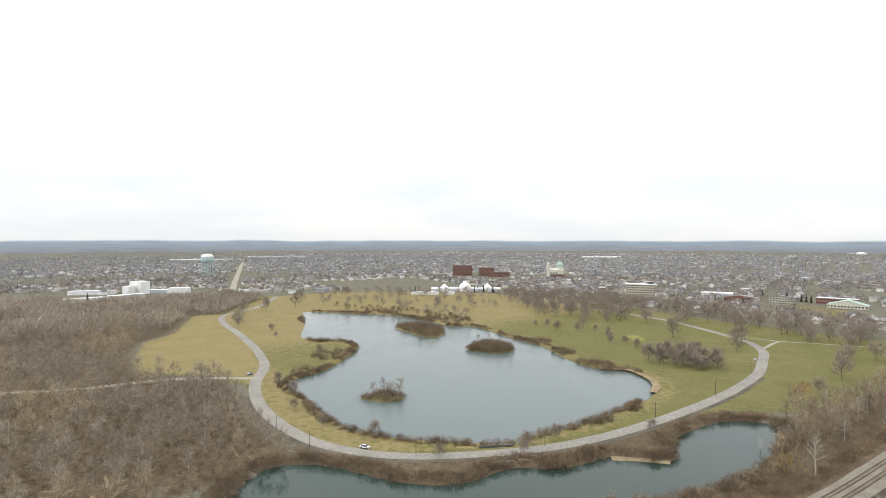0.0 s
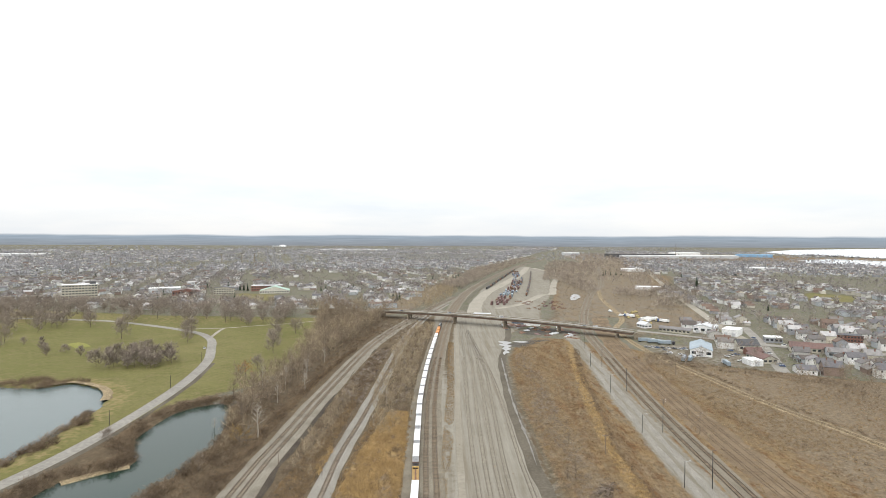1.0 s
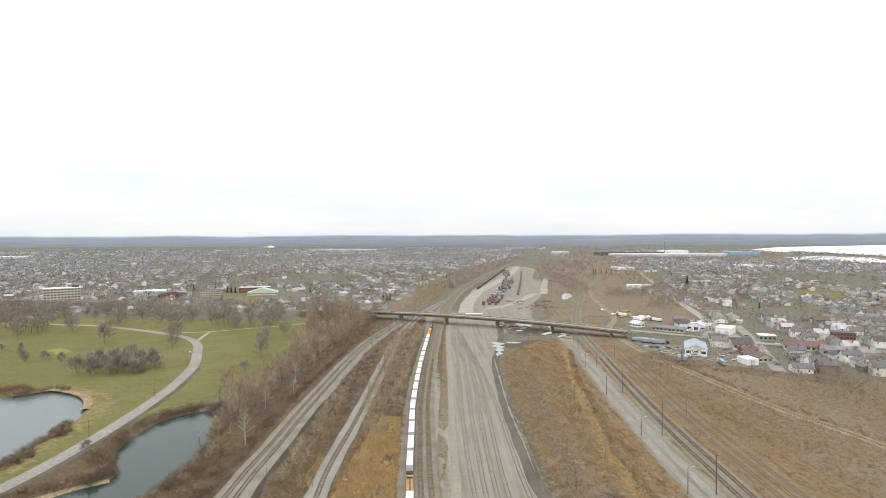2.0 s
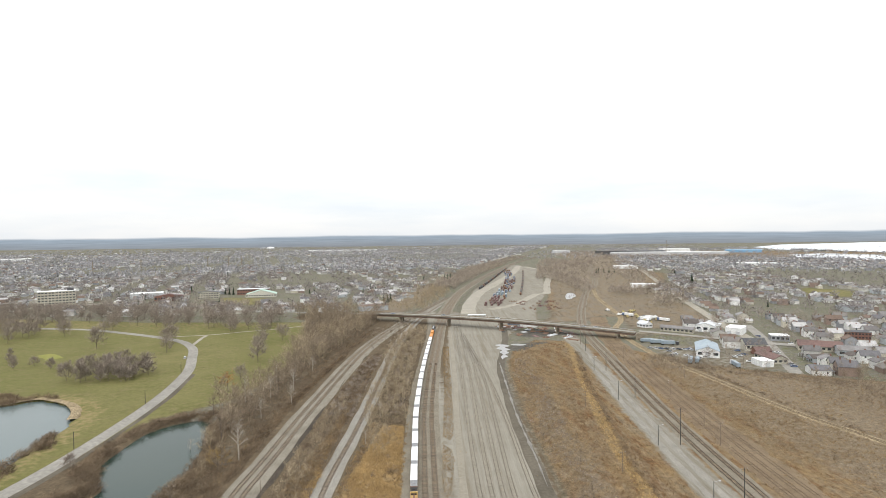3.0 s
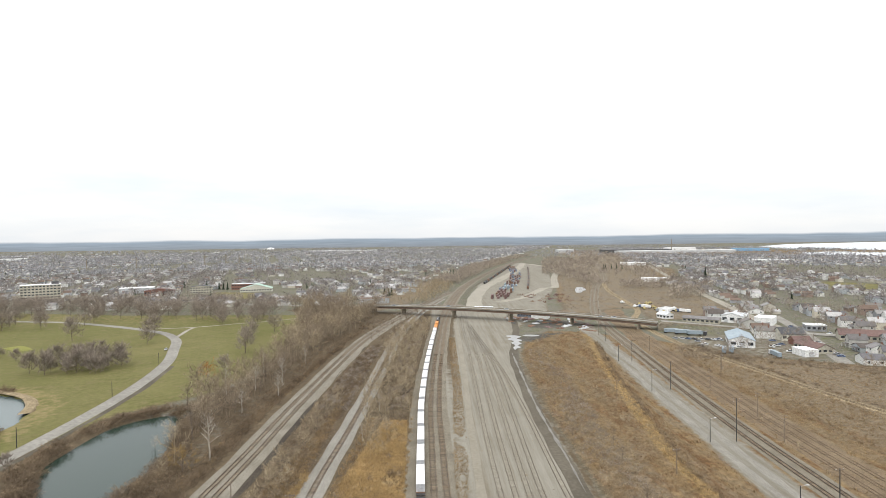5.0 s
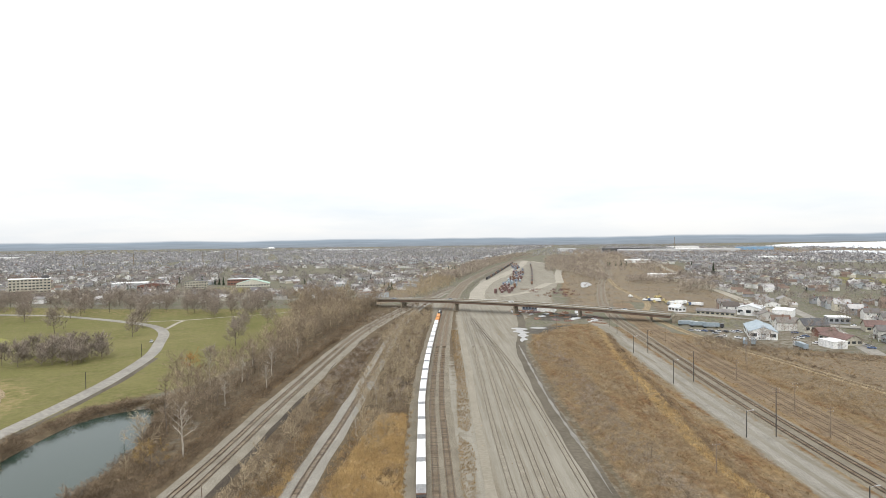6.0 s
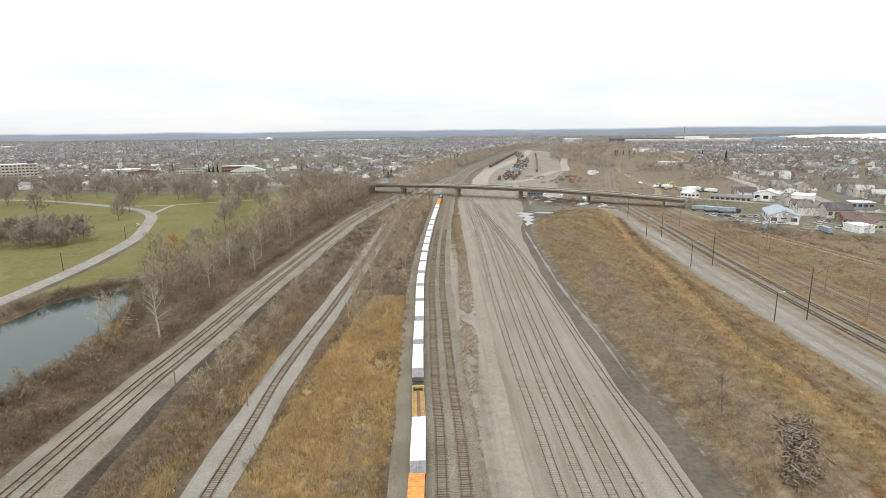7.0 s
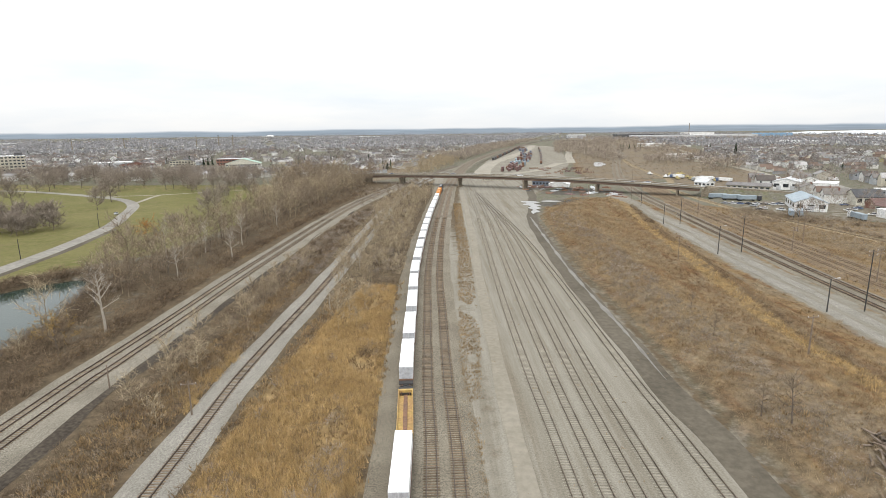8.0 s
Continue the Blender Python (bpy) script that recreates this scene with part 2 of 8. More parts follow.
def water_material(name, colour, rough, wave):
    m, nodes, links, bsdf = shader(name)
    co = nodes.new("ShaderNodeTexCoord").outputs["Object"]
    bsdf.inputs["Base Color"].default_value = (*colour, 1)
    f = noisy(nodes, links, co, 0.02, 4)
    r = nodes.new("ShaderNodeMapRange")
    r.inputs["To Min"].default_value, r.inputs["To Max"].default_value = rough * 0.6, rough * 1.8
    links.new(f, r.inputs["Value"])
    links.new(r.outputs["Result"], bsdf.inputs["Roughness"])
    bsdf.inputs["IOR"].default_value = 1.33
    h = noisy(nodes, links, co, 0.9, 3)
    bp = nodes.new("ShaderNodeBump")
    bp.inputs["Strength"].default_value, bp.inputs["Distance"].default_value = wave, 0.1
    links.new(h, bp.inputs["Height"])
    links.new(bp.outputs["Normal"], bsdf.inputs["Normal"])
    return m


M_GROUND = ground_material()
M_LAKE = water_material("lake_water", (0.088, 0.112, 0.108), 0.10, 0.25)
M_POND = water_material("pond_water", (0.020, 0.036, 0.027), 0.03, 0.06)
# sky glare put into the base colour, so this water is nearly white
M_GLAREWATER = water_material("glare_pale_water", (0.55, 0.58, 0.60), 0.25, 0.3)
M_BALLAST = material("ballast", (0.226, 0.205, 0.164), (0.165, 0.147, 0.115), 0.08, 5.0, 0.95, 0.4, grain=0.4)
M_GREYBALLAST = material("fresh_ballast", (0.245, 0.23, 0.198), (0.20, 0.186, 0.157), 0.08, 5.0, 0.95, 0.4, grain=0.35)
M_MAINBALLAST = material("oily_ballast", (0.20, 0.177, 0.136), (0.155, 0.135, 0.102), 0.1, 5.0, 0.95, 0.4, grain=0.4)
M_ROAD = material("worn_asphalt", (0.25, 0.236, 0.208), (0.20, 0.187, 0.163), 0.05, 0.5, 0.9, 0.0, grain=0.14)
M_PALE = material("pale_gravel", (0.30, 0.276, 0.228), (0.245, 0.224, 0.182), 0.05, 0.7, 0.95, 0.1, grain=0.2)
M_WET = material("wet_cinder_road", (0.078, 0.067, 0.050), (0.115, 0.10, 0.076), 0.06, 0.8, 0.95, 0.0, grain=0.16)
# standing water with the white sky reflection painted as a pale base
M_SKYFILM = material("sky_pale_film", (0.19, 0.186, 0.175), (0.30, 0.295, 0.285), 0.25, 1.0, 0.3)
# the rut's silvery sheen is painted: paler than the road, fairly rough
M_RUTSHEEN = material("wet_rut", (0.115, 0.104, 0.086), (0.185, 0.172, 0.15), 0.12, 1.0, 0.6, grain=0.2)
M_CINDER = material("black_cinder", (0.042, 0.034, 0.026), (0.072, 0.059, 0.044), 0.09, 1.6, 0.95, 0.2, grain=0.35)
M_SERVICE = material("rolled_gravel", (0.236, 0.214, 0.172), (0.205, 0.184, 0.144), 0.06, 0.8, 0.95, 0.0, grain=0.1)
M_TIE = material("weathered_tie", (0.135, 0.098, 0.066), (0.20, 0.155, 0.108), 0.4, 4.0, 0.95, 0.2, "object", 0.35)
M_YARDTIE = material("buried_tie", (0.235, 0.212, 0.168), (0.28, 0.257, 0.21), 0.4, 4.0, 0.95, 0.0, "object", 0.12)
M_TIEROW = material("weathered_ties_far", (0.135, 0.098, 0.066), (0.20, 0.155, 0.108), 0.4, 4.0, 0.95, 0.0, "island", 0.35)
M_TIEBED = material("distant_ties", (0.14, 0.107, 0.075), (0.185, 0.147, 0.104), 0.3, 2.0, 0.95)
M_RAIL = material("rusty_rail", (0.06, 0.042, 0.03), (0.10, 0.075, 0.056), 0.2, 3.0, 0.6, 0.0, metal=0.2)
M_YARDRAIL = material("dull_yard_rail", (0.105, 0.082, 0.06), (0.15, 0.122, 0.092), 0.2, 3.0, 0.7, 0.0, metal=0.1)
M_TWIG = material("bare_twigs", (0.275, 0.218, 0.145), (0.385, 0.318, 0.215), 0.10, 0.6, 0.95, 0.0, "island", 0.28)
M_TWIGPALE = material("pale_twigs", (0.265, 0.222, 0.172), (0.365, 0.315, 0.25), 0.02, 0.3, 0.95, 0.0, "island", 0.28)
M_TWIGRED = material("bare_brush", (0.112, 0.082, 0.056), (0.215, 0.160, 0.104), 0.09, 0.5, 0.95, 0.0, "island", 0.38)
M_TWIGBROWN = material("brown_wood_twigs", (0.20, 0.155, 0.112), (0.285, 0.23, 0.165), 0.05, 0.5, 0.95, 0.0, "island", 0.32)
# far twigs: distance haze put into the base colour, paler and bluer
M_HAZETWIG = material("hazed_twigs", (0.245, 0.24, 0.246), (0.345, 0.34, 0.345), 0.012, 0.3, 0.95, 0.0, "island", 0.3)
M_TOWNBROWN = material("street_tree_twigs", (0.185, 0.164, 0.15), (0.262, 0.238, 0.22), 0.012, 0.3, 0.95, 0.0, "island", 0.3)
M_TWIGGREY = material("grey_park_twigs", (0.225, 0.188, 0.152), (0.315, 0.268, 0.22), 0.03, 0.3, 0.95, 0.0, "island", 0.3)
M_BARK = material("bark", (0.115, 0.09, 0.07), (0.18, 0.148, 0.12), 0.5, 4.0, 0.95, 0.2)
M_PALEBARK = material("bleached_wood", (0.42, 0.38, 0.32), (0.30, 0.265, 0.22), 0.5, 4.0, 0.9, 0.2)
M_ORANGE = material("willow_shoots", (0.36, 0.17, 0.055), (0.28, 0.15, 0.06), 0.2, 2.0, 0.9, 0.0, "island", 0.3)
M_OCHRE = material("ochre_shoots", (0.30, 0.20, 0.07), (0.24, 0.16, 0.065), 0.2, 2.0, 0.9, 0.0, "island", 0.3)
M_REED = material("dry_reed", (0.50, 0.355, 0.17), (0.38, 0.262, 0.122), 0.08, 1.0, 0.9, 0.0, "island", 0.3)
M_DRY = material("dry_grass", (0.325, 0.23, 0.122), (0.23, 0.16, 0.088), 0.06, 1.0, 0.9, 0.0, "island", 0.32)
M_STRAW = material("pale_straw", (0.35, 0.268, 0.165), (0.265, 0.198, 0.12), 0.06, 1.0, 0.9, 0.0, "island", 0.3)
M_RUSSET = material("russet_brush", (0.180, 0.114, 0.066), (0.275, 0.184, 0.106), 0.07, 0.6, 0.95, 0.0, "island", 0.32)
M_OLDRAIL = material("sunken_rail", (0.10, 0.07, 0.045), (0.14, 0.10, 0.066), 0.2, 3.0, 0.9)
M_OLDBED = material("overgrown_ballast", (0.135, 0.098, 0.061), (0.185, 0.138, 0.088), 0.07, 2.5, 0.95, 0.3, grain=0.45)
M_FIR = material("fir_needles", (0.028, 0.045, 0.026), (0.05, 0.068, 0.038), 0.1, 1.0, 0.9, 0.0, "island", 0.4)
M_CONCRETE = material("weathered_concrete", (0.29, 0.25, 0.19), (0.20, 0.17, 0.128), 0.15, 1.5, 0.9, 0.15, grain=0.35)
M_GIRDER = material("brown_steel", (0.115, 0.075, 0.055), (0.165, 0.115, 0.085), 0.15, 1.5, 0.7, 0.0, metal=0.2)
M_POLE = material("pole_wood", (0.17, 0.13, 0.10), (0.24, 0.195, 0.155), 0.5, 4.0, 0.9, 0.1)
SIDINGS = ((0.74, 0.74, 0.72), (0.48, 0.47, 0.44), (0.52, 0.49, 0.42), (0.76, 0.76, 0.74), (0.30, 0.31, 0.325), (0.60, 0.56, 0.46), (0.70, 0.70, 0.68), (0.27, 0.20, 0.16), (0.44, 0.47, 0.49), (0.62, 0.61, 0.57))
ROOFS = ((0.16, 0.15, 0.145), (0.22, 0.21, 0.205), (0.12, 0.105, 0.095), (0.27, 0.26, 0.25), (0.17, 0.125, 0.10), (0.44, 0.43, 0.42), (0.20, 0.185, 0.17), (0.15, 0.145, 0.15))
M_SIDING = material("house_siding", (1, 1, 1), (0.82, 0.81, 0.79), 0.15, 2.0, 0.8, vary="object", palette=SIDINGS)
M_SHINGLE = material("roof_shingles", (1, 1, 1), (0.75, 0.74, 0.73), 0.2, 2.5, 0.9, vary="object", palette=ROOFS)
M_SIDINGS = material("town_siding", (1, 1, 1), (0.82, 0.81, 0.79), 0.05, 0.8, 0.8, vary="island", palette=SIDINGS)
M_SHINGLES = material("town_shingles", (1, 1, 1), (0.75, 0.74, 0.73), 0.05, 0.8, 0.9, vary="island", palette=ROOFS)
M_GLASS = material("dark_window_glass", (0.03, 0.035, 0.04), (0.05, 0.055, 0.06), 0.5, 2.0, 0.15)
M_WHITE = material("white_paint", (0.78, 0.78, 0.77), (0.66, 0.66, 0.645), 0.08, 1.0, 0.6)
M_BOX = material("white_container_paint", (0.82, 0.82, 0.81), (0.70, 0.70, 0.685), 0.15, 1.2, 0.45)
M_BOXEND = material("grey_container_end", (0.46, 0.47, 0.49), (0.38, 0.39, 0.41), 0.3, 2.0, 0.5)
M_BOXORANGE = material("orange_container_paint", (0.62, 0.26, 0.045), (0.50, 0.20, 0.04), 0.2, 1.5, 0.5)
M_RUSTY = material("rusty_frame", (0.20, 0.105, 0.06), (0.13, 0.075, 0.05), 0.3, 2.0, 0.8)
M_YELLOWED = material("faded_yellow_frame", (0.42, 0.29, 0.09), (0.33, 0.20, 0.08), 0.3, 2.0, 0.7)
M_BLACK = material("black_iron", (0.022, 0.022, 0.022), (0.045, 0.042, 0.04), 0.3, 2.0, 0.6)
M_BRICK = material("red_brick", (0.235, 0.125, 0.095), (0.185, 0.10, 0.078), 0.05, 1.0, 0.9)
M_CREAM = material("cream_stone", (0.58, 0.56, 0.48), (0.49, 0.47, 0.40), 0.05, 0.8, 0.8)
M_OFFICE = material("tan_panel", (0.44, 0.41, 0.33), (0.37, 0.345, 0.28), 0.05, 0.6, 0.8)
M_COPPER = material("green_copper", (0.27, 0.38, 0.31), (0.34, 0.44, 0.37), 0.1, 1.0, 0.7)
M_TEAL = material("pale_teal_paint", (0.36, 0.50, 0.50), (0.42, 0.55, 0.54), 0.05, 0.6, 0.6)
M_BLUE = material("blue_sheet_roof", (0.16, 0.33, 0.52), (0.22, 0.38, 0.55), 0.05, 0.6, 0.6)
M_PALEBLUE = material("pale_blue_roof", (0.28, 0.33, 0.36), (0.23, 0.28, 0.315), 0.1, 0.8, 0.6)
M_DARK = material("dark_shed_wall", (0.06, 0.06, 0.065), (0.09, 0.088, 0.085), 0.03, 0.4, 0.8)
M_MAROON = material("maroon_roof", (0.15, 0.088, 0.074), (0.115, 0.072, 0.062), 0.1, 1.0, 0.8)
M_RED = material("red_box_paint", (0.155, 0.088, 0.078), (0.125, 0.075, 0.068), 0.2, 1.0, 0.7)
M_STEELBLUE = material("blue_box_paint", (0.105, 0.13, 0.175), (0.14, 0.16, 0.195), 0.2, 1.0, 0.6)
M_CAR = material("car_paint", (1, 1, 1), (0.9, 0.9, 0.9), 0.5, 2.0, 0.3, vary="object", palette=((0.6, 0.6, 0.6), (0.05, 0.05, 0.055), (0.3, 0.31, 0.32), (0.66, 0.66, 0.65), (0.08, 0.12, 0.22), (0.72, 0.72, 0.7)))
M_RUBBER = material("tyre_rubber", (0.02, 0.02, 0.02), (0.035, 0.035, 0.035), 1.0, 4.0, 0.9)
M_YELLOW = material("yellow_paint", (0.46, 0.38, 0.17), (0.38, 0.31, 0.14), 0.3, 2.0, 0.7)
M_STRAWBANK = material("straw_bank", (0.275, 0.218, 0.135), (0.20, 0.155, 0.092), 0.2, 1.5, 0.95, 0.3, grain=0.5)
M_GREEN = material("mown_green", (0.20, 0.19, 0.055), (0.17, 0.175, 0.045), 0.1, 1.5, 0.95)
M_SHEET = material("galvanised_sheet", (0.52, 0.53, 0.53), (0.44, 0.45, 0.46), 0.05, 0.6, 0.5)


# ---- mesh helpers ----
def mesh_of(name, verts, groups, mats):
    """A mesh from an array of corners and groups of (faces, material slot); the faces of a group have one number of corners."""
    me = bpy.data.meshes.new(name)
    verts = np.asarray(verts, np.float32)
    groups = [(np.asarray(f, np.int32), s) for f, s in groups if len(f)]
    loops = np.concatenate([f.ravel() for f, _ in groups])
    counts = np.concatenate([np.full(len(f), f.shape[1], np.int32) for f, _ in groups])
    slots = np.concatenate([np.full(len(f), s, np.int32) for f, s in groups])
    me.vertices.add(len(verts))
    me.vertices.foreach_set("co", verts.ravel())
    me.loops.add(len(loops))
    me.loops.foreach_set("vertex_index", loops)
    me.polygons.add(len(counts))
    starts = np.concatenate([[0], np.cumsum(counts)[:-1]]).astype(np.int32)
    me.polygons.foreach_set("loop_start", starts)
    for m in mats if isinstance(mats, (list, tuple)) else [mats]:
        me.materials.append(m)
    me.polygons.foreach_set("material_index", slots)
    me.update(calc_edges=True)
    me.polygons.foreach_set("use_smooth", np.zeros(len(me.polygons), bool))
    me.validate()
    return me


class Shape:
    """Collects corners and faces of one part."""

    def __init__(self):
        self.v, self.f3, self.f4, self.n = [], [], [], 0

    def add(self, v, quads=(), tris=(), slot=0):
        v = np.asarray(v, float).reshape(-1, 3)
        if len(quads):
            self.f4.append((np.asarray(quads) + self.n, slot))
        if len(tris):
            self.f3.append((np.asarray(tris) + self.n, slot))
        self.v.append(v)
        self.n += len(v)
        return self

    def box(self, x0, y0, z0, x1, y1, z1, slot=0, taper=0.0):
        t = taper
        v = [(x0, y0, z0), (x1, y0, z0), (x1, y1, z0), (x0, y1, z0), (x0 + t, y0 + t, z1), (x1 - t, y0 + t, z1), (x1 - t, y1 - t, z1), (x0 + t, y1 - t, z1)]
        return self.add(v, [(3, 2, 1, 0), (4, 5, 6, 7), (0, 1, 5, 4), (1, 2, 6, 5), (2, 3, 7, 6), (3, 0, 4, 7)], slot=slot)

    def gable(self, x0, y0, x1, y1, z, rise, over=0.4, thick=0.18, along="y", slot=0):
        """A pitched roof of two slabs over the rectangle, with its ridge along x or y."""
        if along == "x":
            x0, y0, x1, y1 = y0, x0, y1, x1
        xm, k = (x0 + x1) / 2, rise / ((x1 - x0) / 2)
        for s in (-1, 1):
            e = x0 - over if s < 0 else x1 + over
            ze = z - over * k
            p = [(e, y0 - over, ze), (xm, y0 - over, z + rise), (xm, y1 + over, z + rise), (e, y1 + over, ze)]
            p += [(a, b, c + thick) for a, b, c in p]
            if along == "x":
                p = [(b, a, c) for a, b, c in p]
            self.add(p, [(0, 1, 2, 3), (7, 6, 5, 4), (0, 4, 5, 1), (1, 5, 6, 2), (2, 6, 7, 3), (3, 7, 4, 0)], slot=slot)
        return self

    def walls(self, x0, y0, x1, y1, h, rise=0.0, along="y", slot=0):
        """Four walls, with pointed ends where rise is given."""
        self.box(x0, y0, 0, x1, y1, h, slot)
        if rise:
            if along == "y":
                xm = (x0 + x1) / 2
                for y in (y0, y1):
                    self.add([(x0, y, h), (x1, y, h), (xm, y, h + rise)], tris=[(0, 1, 2)], slot=slot)
            else:
                ym = (y0 + y1) / 2
                for x in (x0, x1):
                    self.add([(x, y0, h), (x, y1, h), (x, ym, h + rise)], tris=[(0, 1, 2)], slot=slot)
        return self

    def tube(self, a, b, ra, rb, sides=6, slot=0, caps=True):
        a, b = Vector(a), Vector(b)
        d = (b - a).normalized()
        u = d.orthogonal().normalized()
        w = d.cross(u)
        ring = [(u * math.cos(t) + w * math.sin(t)) for t in (2 * math.pi * k / sides for k in range(sides))]
        v = [a + r * ra for r in ring] + [b + r * rb for r in ring]
        q = [(k, (k + 1) % sides, sides + (k + 1) % sides, sides + k) for k in range(sides)]
        t = [(sides, sides + k, sides + k + 1) for k in range(1, sides - 1)] if caps else []
        return self.add([tuple(p) for p in v], q, t, slot)

    def turned(self, profile, sides=16, slot=0, centre=(0, 0)):
        """A surface of revolution through (radius, height) pairs."""
        v = [(centre[0] + r * math.cos(2 * math.pi * k / sides), centre[1] + r * math.sin(2 * math.pi * k / sides), z) for r, z in profile for k in range(sides)]
        q = [(j * sides + k, j * sides + (k + 1) % sides, (j + 1) * sides + (k + 1) % sides, (j + 1) * sides + k) for j in range(len(profile) - 1) for k in range(sides)]
        return self.add(v, q, slot=slot)

    def mesh(self, name, mats):
        return mesh_of(name, np.concatenate(self.v), self.f4 + self.f3, mats)


def part(name, shape, mat, parent=None, label=""):
    """One mesh object under a thing or a part."""
    ob = new(name, shape.mesh(name, mat) if isinstance(shape, Shape) else shape)
    if parent is not None:
        ob.parent = parent
    return tagged(ob, label) if label else ob


def thing(name, label, category, m=None, group=""):
    ob = new(name)
    if m is not None:
        ob.matrix_basis = m
    return tagged(ob, label, category, group)


def setting(name, shape, mat, label, category, kind="structure"):
    return tagged(part(name, shape, mat), label, category, kind=kind)


def smooth(points, step=4.0):
    """Evenly spaced places along a curve through the given points, with its directions."""
    p = np.array(points, float)
    p = np.vstack([2 * p[0] - p[1], p, 2 * p[-1] - p[-2]])
    out = []
    for i in range(1, len(p) - 2):
        n = max(2, int(np.linalg.norm(p[i + 1] - p[i]) / 1.0))
        t = np.linspace(0, 1, n, endpoint=False)[:, None]
        a, b, c, d = p[i - 1], p[i], p[i + 1], p[i + 2]
        out.append(0.5 * (2 * b + (c - a) * t + (2 * a - 5 * b + 4 * c - d) * t ** 2 + (3 * b - a - 3 * c + d) * t ** 3))
    q = np.vstack(out + [p[-2:-1]])
    s = np.concatenate([[0], np.cumsum(np.linalg.norm(np.diff(q, axis=0), axis=1))])
    u = np.arange(0, s[-1], step)
    q = np.stack([np.interp(u, s, q[:, k]) for k in range(q.shape[1])], 1)
    d = np.gradient(q[:, :2], axis=0)
    d /= np.linalg.norm(d, axis=1)[:, None]
    return q, d


def ribbon(points, profile, step=4.0, wander=0.0):
    """Sweeps a cross-section of (offset to the right, height) along a curve."""
    q, d = smooth(points, step)
    r = np.stack([d[:, 1], -d[:, 0]], 1)
    n, k = len(q), len(profile)
    v = np.zeros((n, k, 3))
    for j, (o, z) in enumerate(profile):
        w = wander * (np.sin(np.arange(n) * 0.71 + j * 2.1) + np.sin(np.arange(n) * 0.23 + j)) / 2 if abs(o) > 1 else 0
        v[:, j, :2] = q[:, :2] + r * (o + w * np.sign(o)).reshape(-1, 1) if wander else q[:, :2] + r * o
        v[:, j, 2] = z + (q[:, 2] if q.shape[1] > 2 else 0)
    i = np.arange(n - 1)[:, None] * k + np.arange(k - 1)[None, :]
    i = i.ravel()
    s = Shape()
    s.add(v, np.stack([i, i + 1, i + k + 1, i + k], 1))
    return s


def inside(poly, x, y):
    c = np.zeros(x.shape, bool)
    n = len(poly)
    for a in range(n):
        (x0, y0), (x1, y1) = poly[a], poly[a - 1]
        if y0 != y1:
            c ^= ((y0 > y) != (y1 > y)) & (x < (x1 - x0) * (y - y0) / (y1 - y0) + x0)
    return c


def depth_in(poly, x, y):
    """The distance to the outline, positive within."""
    d = np.full(x.shape, 1e9)
    for a in range(len(poly)):
        p, q = np.array(poly[a], float), np.array(poly[a - 1], float)
        w = q - p
        t = np.clip(((x - p[0]) * w[0] + (y - p[1]) * w[1]) / (w @ w), 0, 1)
        d = np.minimum(d, np.hypot(x - p[0] - t * w[0], y - p[1] - t * w[1]))
    return np.where(inside(poly, x, y), d, -d)


def outline(poly, step=5.0):
    q, _ = smooth(list(poly) + [poly[0]], step)
    return [tuple(p) for p in q]


def soft(v, width):
    return np.clip(0.5 + v / width, 0, 1)


# ---- the plan ----
LAKE = outline([(-700, 292), (-640, 335), (-600, 362), (-560, 372), (-480, 372), (-462, 388), (-388, 372), (-345, 366), (-290, 340), (-252, 331), (-236, 342), (-206, 326), (-190, 300), (-184, 255), (-181, 228), (-185, 198), (-184, 176), (-199, 158), (-222, 138), (-254, 126), (-300, 130), (-350, 136), (-372, 176), (-425, 226), (-462, 236), (-500, 210), (-585, 246)])
POND = outline([(-200, 52), (-222, 76), (-214, 97), (-181, 114), (-165, 132), (-164, 158), (-151, 175), (-146, 202), (-128, 217), (-142, 246), (-141, 287), (-119, 299), (-102, 240), (-104, 213), (-108, 188), (-128, 132), (-165, 70)])
ISLES = [outline(p, 4) for p in ([(-291, 157), (-294, 172), (-284, 180), (-273, 176), (-277, 163)], [(-366, 300), (-380, 325), (-372, 343), (-342, 332), (-338, 312)], [(-509, 316), (-520, 345), (-490, 356), (-448, 338), (-433, 308)])]
PARK = [(-163, 185), (-158, 255), (-150, 300), (-118, 335), (-104, 430), (-112, 540), (-138, 625), (-330, 640), (-540, 690), (-740, 650), (-900, 500), (-920, 300), (-775, 205), (-728, 161), (-603, 116), (-514, 71), (-415, 62), (-360, 112), (-290, 98), (-225, 104), (-190, 140)]
FIELD = [(-514, 71), (-568, 85), (-603, 116), (-728, 161), (-700, 181), (-610, 169), (-512, 162), (-424, 140), (-392, 126), (-389, 108), (-436, 62), (-481, 62)]
WOOD_WEST = [(-1000, -80), (-1010, 30), (-925, 60), (-960, 140), (-825, 178), (-735, 160), (-603, 112), (-562, 80), (-514, 66), (-436, 58), (-388, 104), (-330, 100), (-290, 94), (-225, 90), (-215, 40), (-120, 40), (-110, -80)]
WOOD_MID = [(-96, 100), (-92, 330), (-84, 450), (-68, 560), (-60, 630), (-100, 668), (-150, 690), (-165, 660), (-138, 628), (-126, 560), (-113, 450), (-106, 372), (-116, 330), (-128, 308), (-112, 303), (-95, 240), (-98, 190), (-120, 120)]
REEDS = [(-16, 130), (-14.5, 215), (-17, 285), (-27, 284), (-35, 228), (-38, 180), (-39, 130)]
EAST_FIELD = [(47, 60), (47, 300), (52, 400), (62, 455), (90, 505), (150, 470), (200, 395), (260, 360), (330, 330), (330, 60)]
